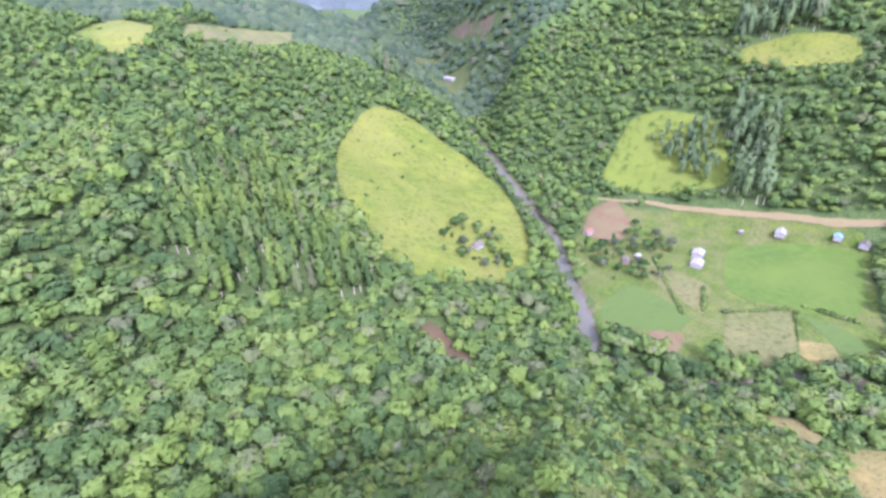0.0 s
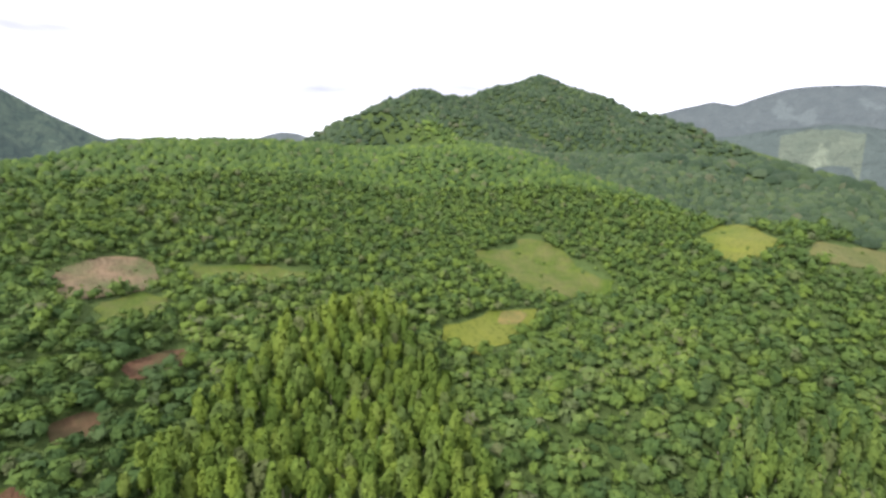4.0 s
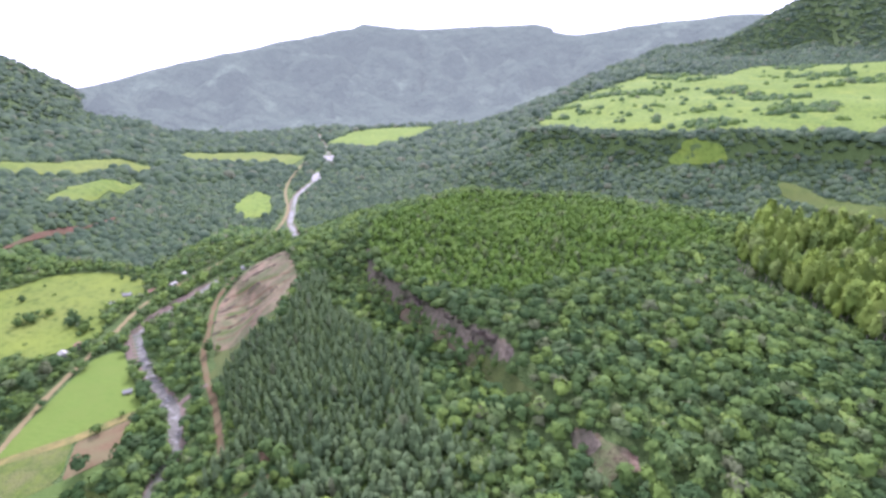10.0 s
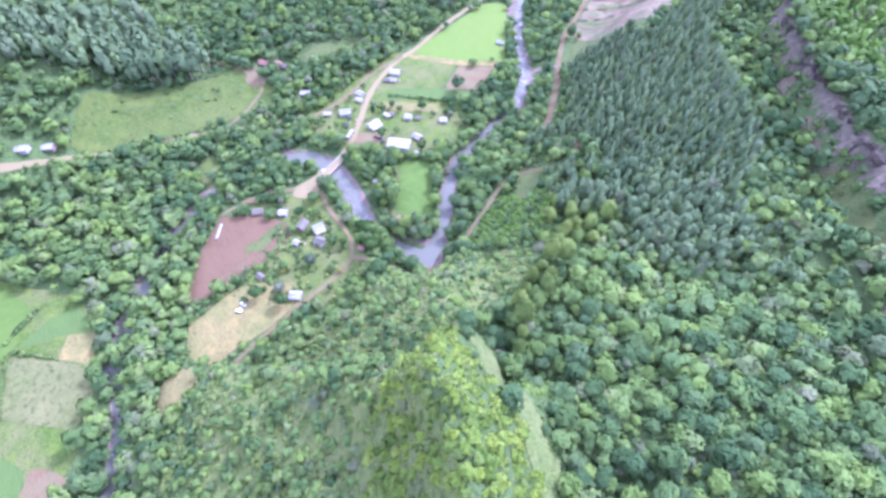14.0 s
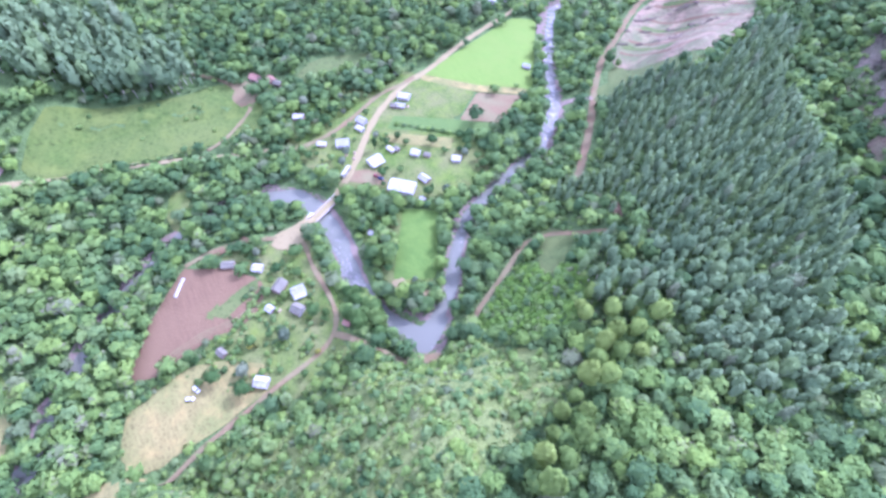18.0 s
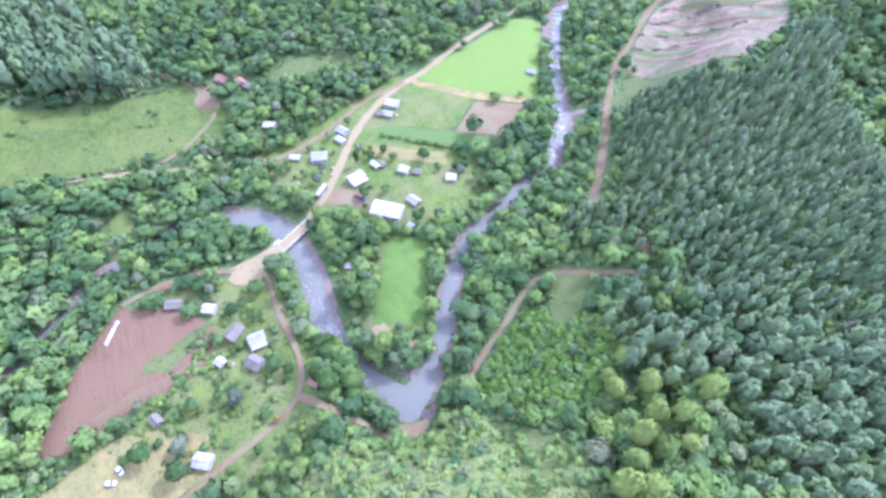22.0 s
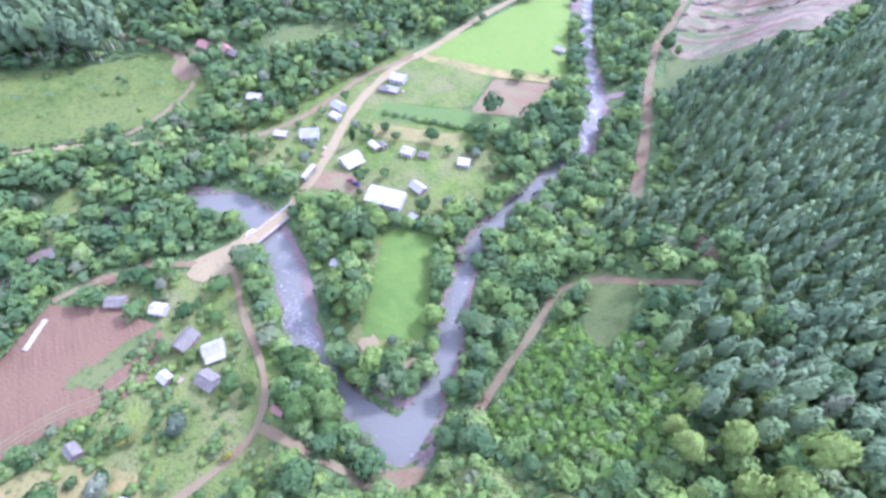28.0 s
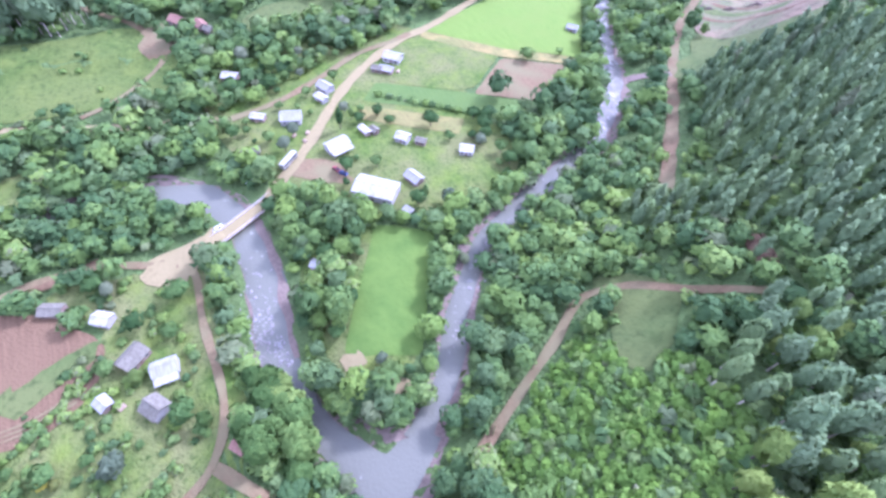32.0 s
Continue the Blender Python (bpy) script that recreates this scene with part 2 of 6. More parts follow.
def height(X, Y):
    X, Y = np.asarray(X, float), np.asarray(Y, float)
    # the hill under the flight: a bench that rises to the east and south, cut off by cliffs to the north-west
    top = 68 + 0.28 * np.maximum(0, X - 140) + 0.1 * np.maximum(0, X - 370) * ramp(-Y, 150, 260) + 0.12 * np.maximum(0, -Y - 420) + 0.3 * np.clip(-Y - 750, 0, 130) - 0.06 * np.maximum(0, Y + 300) * ramp(X, 0, 200)
    top = -smax(-smax(top, 70.0 + 0 * X, 8), -262.0 + 0 * X, 25) + 12 * ramp(Y, 20, 160) * ramp(-X, -150, 0) + 4 * swell(X, Y, 300, 1)
    sd = outside_by(X, Y, HILL_EDGE)
    south, basin = ramp(-Y, 350, 430), ramp(-Y, -60, 0) * ramp(Y, -350, -290)
    slope = 0.42 - 0.05 * south - 0.22 * basin + 0.25 * ramp(X, 300, 450)
    cliff = 10 * basin * ramp(Y, -260, -160) + 15 * ramp(-near_line(X, Y, RIM)[0], -60, -20)
    out = np.maximum(sd, 0)
    hill = top - cliff * (1 - np.exp(-out / 7)) - slope * np.maximum(0, np.sqrt(out * out + 64) - 8)
    meadow = ramp(X - (-232 - 0.5 * (Y + 283)), -14, 58) + ramp(-Y, 285, 330) + ramp(Y, 60, 130)
    hill = hill * np.clip(meadow, 0, 1)
    d, z = near_line(X, Y, SPUR)
    d = np.maximum(0, np.sqrt(d * d + 25) - 5)
    hill = smax(hill, z - 0.5 * d - (6 + 27 * ramp(z, 52, 95)) * (1 - np.exp(-d / 20)) + 2 * swell(X, Y, 60, 2), 6)
    for rib in SPUR_RIBS:
        d, z = near_line(X, Y, rib)
        hill = smax(hill, z - 0.75 * np.maximum(0, np.sqrt(d * d + 36) - 6), 5)
    # west side of the valley
    d, _ = near_line(X, Y, WEST_FOOT)
    foot = inside(X, Y, [(p[0], p[1]) for p in WEST_FOOT] + [(-9000, 2600), (-9000, -1300)])
    west = np.where(foot, 0.11 * d + 26 * ramp(d, 150, 190) * ramp(Y, -60, 60) + 10 * swell(X, Y, 420, 3) * ramp(d, 40, 250), -20.0)
    d, z = near_line(X, Y, WEST_RIDGE)
    west = smax(west, z - 0.78 * np.maximum(0, np.sqrt(d * d + 900) - 30) + 14 * swell(X, Y, 350, 4), 14)
    # mountains to the south-east
    d, z = near_line(X, Y, DOME_RIDGE)
    dome = z - 0.55 * np.maximum(0, np.sqrt(d * d + 900) - 30) + 9 * swell(X, Y, 260, 5)
    # the pasture mesa across the side valley, and the peak on it
    sd = outside_by(X, Y, PASTURE_MESA)
    mesa = 104 + 0.13 * np.maximum(0, 0.5 * X + 0.87 * Y - 690) + 6 * swell(X, Y, 330, 6)
    out = np.maximum(sd + 12 * swell(X, Y, 120, 7), 0)
    mesa = mesa - 34 * (1 - np.exp(-out / 9)) - 0.34 * out
    d, z = near_line(X, Y, PEAK)
    mesa = smax(mesa, z - 0.72 * np.maximum(0, np.sqrt(d * d + 1600) - 40) + 10 * swell(X, Y, 260, 8), 20)
    out = np.maximum(outside_by(X, Y, FAR_MESA) + 18 * swell(X, Y, 170, 9), 0)
    mesb = 188 + 6 * swell(X, Y, 200, 10) - 95 * (1 - np.exp(-out / 48)) - 0.3 * out
    low = 3 * swell(X, Y, 500, 11) * ramp(np.hypot(X + 330, Y + 250), 350, 700) + 30 * ramp(X, 300, 1300) * ramp(Y, 100, 500)
    low = np.where(low < 0, 0.3 * low, low) + 0.08 * np.maximum(0, -Y - 640)
    h = low
    for form, k in ((hill, 10), (west, 12), (dome, 30), (mesa, 10), (mesb, 10)):
        h = smax(h, form, k)
    d, _ = near_line(X, Y, RIVER)
    wide = 0.5 * np.sin(X / 31 + Y / 23) + 4.0 * np.exp(-((X + 256) ** 2 + (Y + 284) ** 2) / 250) + 3.0 * np.exp(-((X + 335) ** 2 + (Y + 291) ** 2) / 1300) + 2.6 * np.exp(-((X + 390) ** 2 + (Y + 300) ** 2) / 260) + 2.2 * np.exp(-((X + 365) ** 2 + (Y + 88) ** 2) / 900) + 1.3 * np.exp(-((X + 276) ** 2 + (Y + 248) ** 2) / 700)
    bed = 0.08 * np.maximum(0, -Y - 640)
    return bed + (h - bed) * ramp(d / (1 + 3.2 * ramp(-Y, 830, 1020)), 4, 30) - 3.0 * (1 - ramp(d, 1.4 + wide, 5.4 + wide))


M_ROCK = earth("cliff_rock", (0.115, 0.094, 0.062), (0.23, 0.19, 0.135), 3.0, extra=(0.110, 0.104, 0.062), bump=1.2)


# ---- helpers for meshes ----
def mesh_from(name, verts, faces, mats, which=None, smooth=False, normals=None):
    """A mesh from arrays: verts n x 3, faces m x k."""
    me = bpy.data.meshes.new(name)
    verts, faces = np.asarray(verts, np.float32), np.asarray(faces, np.int32)
    k = faces.shape[1]
    me.vertices.add(len(verts))
    me.vertices.foreach_set("co", verts.ravel())
    me.loops.add(faces.size)
    me.loops.foreach_set("vertex_index", faces.ravel())
    me.polygons.add(len(faces))
    me.polygons.foreach_set("loop_start", np.arange(len(faces), dtype=np.int32) * k)
    for m in mats:
        me.materials.append(m)
    if which is not None:
        me.polygons.foreach_set("material_index", np.asarray(which, np.int32))
    me.polygons.foreach_set("use_smooth", np.full(len(faces), smooth))
    me.update(calc_edges=True)
    if normals is not None:
        me.attributes.new("custom_normal", "FLOAT_VECTOR", "POINT").data.foreach_set("vector", np.asarray(normals, np.float32).ravel())
    return me


def part(name, bm, mat, parent=None, label="", smooth=False):
    """One bmesh as one mesh object under a thing or a part."""
    me = bpy.data.meshes.new(name)
    bm.to_mesh(me)
    bm.free()
    me.materials.append(mat)
    if smooth:
        me.polygons.foreach_set("use_smooth", np.full(len(me.polygons), True))
    ob = new(name, me)
    ob.parent = parent
    return tagged(ob, label)


def spread(a, b, step, far, grow, fine):
    """Grid lines: every step metres from a to b, closer in the fine stretch, then ever wider out to far."""
    mid = list(np.arange(a, fine[0], step)) + list(np.arange(fine[0], fine[1], 3.0)) + list(np.arange(fine[1], b + step / 2, step))
    b = mid[-1]
    up, s = [b], step
    while up[-1] < far:
        s = min(s * grow, 60)
        up.append(up[-1] + s)
    down, s = [a], step
    while down[-1] > -far:
        s = min(s * grow, 60)
        down.append(down[-1] - s)
    return np.array(down[:0:-1] + mid + up[1:])


SCARS = [(RIM, 14), ([(-75, -139), (-52, -156)], 9)]


def scarred(X, Y):
    """Where the plateau's edge shows bare rock."""
    hit = np.zeros(X.shape, bool)
    for pts, far in SCARS:
        hit |= near_line(X, Y, pts)[0] < far
    return hit


# ---- the ground: one sheet out to the far ridges ----
gx, gy = spread(-560, 340, 5.5, 4700, 1.04, (-415, -235)), spread(-760, 300, 5.5, 4700, 1.04, (-325, -90))
GX, GY = np.meshgrid(gx, gy)
GZ = height(GX, GY)
n_x, n_y = len(gx), len(gy)
gi = (np.arange(n_y - 1)[:, None] * n_x + np.arange(n_x - 1)).ravel()
steep = (np.hypot(*np.gradient(GZ, gy, gx)) > 1.2)[:-1, :-1].ravel() & scarred(GX, GY)[:-1, :-1].ravel()
ground = new("ground", mesh_from("ground", np.stack([GX, GY, GZ], -1).reshape(-1, 3), np.stack([gi, gi + 1, gi + n_x + 1, gi + n_x], -1), [M_FLOOR, M_ROCK], steep.astype(int), smooth=True))
tagged(ground, "green hilly ground of a forested river valley", "ground", kind="structure")


def on_ground(x, y):
    """The height of the ground sheet itself, between its grid lines."""
    x, y = np.asarray(x, float), np.asarray(y, float)
    i, j = np.clip(np.searchsorted(gx, x) - 1, 0, n_x - 2), np.clip(np.searchsorted(gy, y) - 1, 0, n_y - 2)
    u, v = (x - gx[i]) / (gx[i + 1] - gx[i]), (y - gy[j]) / (gy[j + 1] - gy[j])
    return GZ[j, i] * (1 - u) * (1 - v) + GZ[j, i + 1] * u * (1 - v) + GZ[j + 1, i] * (1 - u) * v + GZ[j + 1, i + 1] * u * v


def steepness(x, y):
    """How steep the land is, as rise over run."""
    return np.hypot(height(x + 2, y) - height(x - 2, y), height(x, y + 2) - height(x, y - 2)) / 4


# ---- fields, roads and water, laid on the ground ----
M_GRASS = earth("village_grass", (0.036, 0.070, 0.009), (0.078, 0.116, 0.017), 2.4, extra=(0.104, 0.110, 0.036), bump=0.2, tufts=1.4)
M_PITCH = earth("mown_grass", (0.046, 0.084, 0.013), (0.068, 0.110, 0.018), 5.0, extra=(0.074, 0.114, 0.018), bump=0.08)
M_MEADOW = earth("meadow_grass", (0.041, 0.064, 0.015), (0.062, 0.085, 0.022), 3.0, extra=(0.075, 0.090, 0.026), bump=0.1, tufts=2.2)
M_CROP = earth("bright_crop", (0.072, 0.118, 0.017), (0.102, 0.150, 0.024), 1.6, extra=(0.092, 0.134, 0.022), bump=0.08, stretch=(0.6, 0.25, 2.0))
M_PASTURE = earth("pasture", (0.040, 0.066, 0.011), (0.070, 0.098, 0.018), 4.0, extra=(0.072, 0.092, 0.020), bump=0.2, tufts=2.5)
M_YELLOW = earth("yellow_pasture", (0.066, 0.098, 0.012), (0.112, 0.140, 0.019), 7.0, extra=(0.126, 0.136, 0.028), bump=0.2, stretch=(0.3, 0.4, 1.6), tufts=3.0)
M_STUBBLE = earth("stubble", (0.118, 0.102, 0.034), (0.170, 0.146, 0.050), 2.5, extra=(0.112, 0.116, 0.034), bump=0.08, stretch=(0.9, 0.3, 1.8), tufts=1.5)
M_CUT = earth("felled_slope", (0.105, 0.076, 0.044), (0.185, 0.142, 0.088), 3.0, extra=(0.086, 0.100, 0.040), bump=0.3, stretch=(1.15, 0.15, 2.0), tufts=3.0)
M_SCAR = earth("landslide_scar", (0.088, 0.058, 0.036), (0.155, 0.115, 0.078), 2.6, extra=(0.068, 0.102, 0.030), bump=0.4, tufts=1.8)
M_MESA = earth("lush_pasture", (0.072, 0.122, 0.017), (0.124, 0.172, 0.027), 12.0, extra=(0.108, 0.156, 0.022), bump=0.3, tufts=8.0)
M_WEST = earth("west_pasture", (0.062, 0.102, 0.013), (0.104, 0.146, 0.020), 14.0, extra=(0.112, 0.138, 0.024), bump=0.3, tufts=8.0)
M_SOIL = earth("ploughed_soil", (0.078, 0.048, 0.024), (0.122, 0.078, 0.040), 2.0, extra=(0.108, 0.070, 0.035), bump=0.2, stretch=(0.85, 0.12, 2.2))
M_REDSOIL = earth("red_soil", (0.085, 0.043, 0.025), (0.150, 0.083, 0.052), 2.2, extra=(0.080, 0.065, 0.030), bump=0.3)
M_ROAD = earth("dirt_road", (0.132, 0.108, 0.048), (0.188, 0.156, 0.072), 1.5, extra=(0.158, 0.132, 0.060), bump=0.05)
M_LANE = earth("lane_dirt", (0.092, 0.062, 0.029), (0.142, 0.100, 0.050), 1.3, extra=(0.118, 0.102, 0.046), bump=0.08)
M_GRAVEL = earth("river_gravel", (0.100, 0.076, 0.056), (0.185, 0.145, 0.110), 1.2, extra=(0.138, 0.108, 0.080), bump=0.25)
M_HAY = earth("hay_meadow", (0.068, 0.082, 0.022), (0.104, 0.116, 0.036), 4.0, extra=(0.112, 0.112, 0.042), bump=0.15, tufts=3.0)
M_FERN = earth("ridge_ferns", (0.078, 0.112, 0.026), (0.128, 0.164, 0.042), 2.0, extra=(0.134, 0.160, 0.048), bump=0.5, tufts=2.2)
M_VEG = earth("vegetable_plot", (0.046, 0.084, 0.018), (0.078, 0.116, 0.027), 1.5, extra=(0.066, 0.104, 0.022), bump=0.15, stretch=(0.7, 0.2, 2.4))
M_WATER, w_t, w_b = material("river_water", 0.38, 0, 0.22)
foam = grain(w_t, 3.0, 8, 0.66, 0.86)
w_t.links.new(blend(w_t, foam, (0.090, 0.092, 0.064), (0.27, 0.27, 0.24)), w_b.inputs["Base Color"])
relief(w_t, w_b, grain(w_t, 0.9, 3), 0.10, 0.5)
CLEARINGS, LINES = [], []


def soft_outline(poly, rounds=2, seed=0, rag=0.0, cut=0.18):
    """The outline with its corners rounded and its edge a little uneven."""
    p = np.array(poly, float)
    for _ in range(rounds):
        q = np.roll(p, -1, 0)
        p = np.stack([(1 - cut) * p + cut * q, cut * p + (1 - cut) * q], 1).reshape(-1, 2)
    return p + np.random.default_rng(seed).normal(0, rag, p.shape) if rag else p


def field(name, poly, mat, label, lift=0.3, step=4.0, rag=0.5, category="field", clear=True):
    """A piece of land with its own cover, draped over the ground."""
    p = soft_outline(poly, seed=len(poly), rag=rag, cut=0.05 if rag < 0.25 else 0.18)
    bm = bmesh.new()
    bm.faces.new([bm.verts.new((x, y, 0)) for x, y in p])
    for axis in (0, 1):
        for v in np.arange(p[:, axis].min() + step, p[:, axis].max(), step):
            no = (1, 0, 0) if axis == 0 else (0, 1, 0)
            bmesh.ops.bisect_plane(bm, geom=bm.verts[:] + bm.edges[:] + bm.faces[:], plane_co=tuple(c * v for c in no), plane_no=no)
    bmesh.ops.triangulate(bm, faces=bm.faces[:])
    for v in bm.verts:
        v.co.z = float(on_ground(v.co.x, v.co.y)) + lift
    if clear:
        CLEARINGS.append(list(map(tuple, poly)))
    return tagged(part(name, bm, mat, None, label, True), "", category, kind="structure")


def curve_through(pts, step):
    """A smooth line through the points, at even steps."""
    p = np.array(pts, float)
    p = np.concatenate([[2 * p[0] - p[1]], p, [2 * p[-1] - p[-2]]])
    out = []
    for a, b, c, d in zip(p, p[1:], p[2:], p[3:]):
        n = max(2, int(np.linalg.norm(c - b) / step))
        for t in np.arange(n) / n:
            out.append(0.5 * (2 * b + (c - a) * t + (2 * a - 5 * b + 4 * c - d) * t * t + (3 * b - a - 3 * c + d) * t**3))
    return np.array(out + [p[-2]])


def strip(name, pts, width, mat, label, lift=0.4, level=None, category="road", rows=5, step=2.5, vary=0.22, room=2.0):
    """A ribbon along a line: a road that follows the ground, or water at a level of its own."""
    c = curve_through(pts, step)
    t = np.gradient(c, axis=0)
    nrm = np.stack([-t[:, 1], t[:, 0]], 1) / np.linalg.norm(t, axis=1)[:, None]
    half = width / 2 * (1 + vary * np.sin(np.arange(len(c)) * 0.7) * np.cos(np.arange(len(c)) * 0.23))
    off = np.linspace(-1, 1, rows)
    P = c[:, None] + nrm[:, None] * (off[None, :, None] * half[:, None, None])
    z = on_ground(P[..., 0], P[..., 1]) + lift if level is None else np.broadcast_to(level(c)[:, None], P.shape[:2])
    V = np.concatenate([P, z[..., None]], -1).reshape(-1, 3)
    i = (np.arange(len(c) - 1)[:, None] * rows + np.arange(rows - 1)).ravel()
    if room is not None:
        LINES.append(([tuple(q) for q in c[::3]] + [tuple(c[-1])], width / 2 + room))
    return tagged(new(name, mesh_from(name, V, np.stack([i, i + rows, i + rows + 1, i + 1], 1), [mat], smooth=True)), label, category, kind="structure")


TIP = RIVER.index((-251, -284))


def water_level(c):
    return 0.08 * np.maximum(0, -c[:, 1] - 640) - 1.15


# pale streaks: foam at the rapids, painted sky reflection farther north
M_FOAM_GLINT, r_t, r_b = material("foam_and_sky_glint", 0.4, 0, 0.22)
r_t.links.new(blend(r_t, grain(r_t, 2.2, 8, 0.54, 0.74, (0.85, 0.5, 1.6)), (0.092, 0.090, 0.064), (0.32, 0.32, 0.28)), r_b.inputs["Base Color"])
relief(r_t, r_b, grain(r_t, 0.7, 4), 0.2, 0.7)
RAPID = RIVER.index((-334, -130))
for arm, name, water in ((RIVER[2:TIP], "upper", M_WATER), (RIVER[TIP + 1:RAPID + 1], "lower", M_WATER), (RIVER[RAPID:-1], "northern", M_FOAM_GLINT)):
    strip("river_bank", arm, 12, M_GRAVEL, "pinkish gravel and sand banks of the " + name + " river", 0.10, category="river bank", rows=9, room=-4.0 if name == "upper" else -2.5)
    strip("river", arm, 21, water, "grey shallow water of the " + name + " river with small rapids", level=water_level, category="river", rows=3, vary=0, room=None)
def bar(line, shift, width, label):
    """A low gravel bar along one side of the water."""
    c = curve_through(line, 2.5)
    t = np.gradient(c, axis=0)
    nrm = np.stack([-t[:, 1], t[:, 0]], 1) / np.linalg.norm(t, axis=1)[:, None]
    strip("gravel_bar", [tuple(q) for q in (c + shift * nrm)[::3]], width, M_GRAVEL, label, level=lambda q: np.full(len(q), -0.86), category="river bank", rows=3, vary=0.6, room=None)


bar([(-366, -290), (-345, -291), (-322, -294), (-300, -298)], 6.2, 3.6, "pinkish gravel bar beside the left arm of the bend")
bar([(-366, -290), (-345, -291), (-322, -294), (-303, -298)], -7.6, 3.0, "narrow gravel edge of the river below the bridge")
bar([(-262, -268), (-274, -251), (-292, -236), (-312, -212), (-320, -188)], -5.6, 2.2, "gravel edge along the calm reach")
bar([(-336, -128), (-362, -92), (-395, -68)], -5.5, 4.0, "pale gravel bar beside the rapids")
field("river_bank", [(-292, -299), (-284, -288), (-274, -281), (-265, -274), (-262, -263), (-252, -266), (-240, -278), (-240, -290), (-246, -294), (-262, -295), (-278, -300)], M_GRAVEL, "pinkish gravel shore round the river bend", 0.16, step=3.0, category="river bank", clear=False)
pool = field("river_pool", [(-290, -296), (-283, -293), (-276, -290), (-269, -285), (-263, -277), (-258, -264), (-252, -270), (-243, -280), (-244, -289), (-254, -293), (-267, -297), (-280, -298)], M_WATER, "calm grey pool in the river bend", 0.0, category="river", clear=False)
for v in pool.data.vertices:
    v.co.z = -1.13
field("bare_shore", [(-247, -293), (-243, -283), (-240, -279), (-237, -282), (-240, -294), (-248, -304), (-252, -300)], M_LANE, "bare reddish shore at the tip of the river bend", 0.34, step=2.5, category="river bank")
# village and its land
field("grass", [(-361, -333), (-352, -308), (-330, -308), (-300, -309), (-283, -313), (-262, -318), (-258, -345), (-265, -372), (-300, -398), (-322, -372), (-340, -340), (-352, -352), (-368, -360)], M_GRASS, "rough village grass round the lower houses", 0.15)
field("grass", [(-378, -268), (-410, -285), (-470, -285), (-478, -200), (-470, -165), (-440, -158), (-395, -168), (-345, -170), (-328, -185), (-332, -225), (-345, -262)], M_GRASS, "village grass among the houses by the road", 0.15)
field("grass", [(-345, -270), (-335, -242), (-322, -226), (-280, -258), (-276, -272), (-290, -284), (-330, -281)], M_GRASS, "grassy tongue of land inside the river bend", 0.15)
field("playing_field", [(-337, -246), (-323, -227), (-281, -257), (-293, -279)], M_PITCH, "mown bright green playing field by the river", 0.3, rag=0.2)
field("beach", [(-280, -268), (-275, -263), (-270, -268), (-272, -277), (-278, -274)], M_ROAD, "bare sandy ground above the river bend", 0.34, category="beach")
field("ploughed_field", [(-368, -376), (-355, -355), (-349, -353), (-337, -343), (-325, -346), (-318, -353), (-314, -364), (-316, -380), (-313, -399), (-309, -413), (-312, -420), (-321, -419), (-347, -402), (-371, -379)], M_SOIL, "ploughed field of reddish brown soil", 0.3)
field("grass_strip", [(-338, -356), (-339, -343), (-330, -349), (-322, -365), (-327, -377), (-332, -378), (-335, -366)], M_MEADOW, "green grass tongue in the ploughed field", 0.42, clear=False, rag=1.2)
field("stubble_field", [(-292, -430), (-305, -421), (-306, -388), (-288, -361), (-272, -361), (-267, -389), (-266, -409), (-264, -420), (-272, -434)], M_STUBBLE, "dry tan stubble field", 0.3)
field("stubble_field", [(-266, -453), (-270, -441), (-262, -421), (-246, -437), (-250, -457)], M_STUBBLE, "small pale stubble field beside the woods", 0.3)
field("crop_field", [(-456, -158), (-486, -40), (-472, -20), (-390, -93), (-417, -127)], M_CROP, "bright green crop field between road and river", 0.3, rag=0.2)
field("ploughed_plot", [(-410, -134), (-388, -106), (-369, -140), (-390, -165)], M_LANE, "small ploughed plot of light brown soil", 0.34, rag=0.2)
field("vegetable_field", [(-422, -204), (-391, -166), (-370, -143), (-364, -158), (-411, -217)], M_VEG, "green vegetable plots with straight rows", 0.32, rag=0.2)
field("grass_plot", [(-444, -181), (-452, -162), (-417, -128), (-411, -136), (-391, -166), (-423, -203)], M_GRASS, "green grass plot between the road and the ploughed soil", 0.32, rag=0.3)
field("grass_strip", [(-455, -158), (-417, -127), (-390, -94), (-388, -104), (-411, -133), (-450, -163)], M_STUBBLE, "strip of dry grass along the crop field", 0.36, rag=0.2)
field("stubble_strip", [(-408, -219), (-375, -180), (-367, -189), (-400, -225)], M_STUBBLE, "strip of dry yellow grass", 0.34, rag=0.2)
field("lawn", [(-377, -230), (-365, -200), (-345, -174), (-331, -188), (-340, -220), (-356, -221)], M_GRASS, "short lawn round the white houses", 0.3)
field("yard", [(-389, -262), (-378, -244), (-361, -243), (-366, -252), (-380, -268)], M_LANE, "bare reddish dirt yard where cars park", 0.36, category="yard")
field("pasture", [(-553, -412), (-532, -338), (-530, -300), (-497, -284), (-472, -283), (-458, -300), (-469, -336), (-478, -381), (-494, -450), (-527, -436)], M_PASTURE, "green hillside pasture with scattered stones", 0.4)
field("pasture", [(-505, -250), (-520, -225), (-500, -175), (-485, -200), (-480, -240)], M_MEADOW, "dry grass slope above the village", 0.4)
road_main = [(-358, -330), (-362, -299), (-372, -277), (-390, -255), (-427, -218), (-450, -180), (-459, -148), (-480, -90), (-500, -8), (-520, 80), (-509, 170), (-487, 293), (-520, 432), (-620, 640), (-720, 1000)]
LINES.append((road_main[8:], 8.0))
strip("road", road_main[2:], 5.2, M_ROAD, "pale dirt road through the village", 0.45)
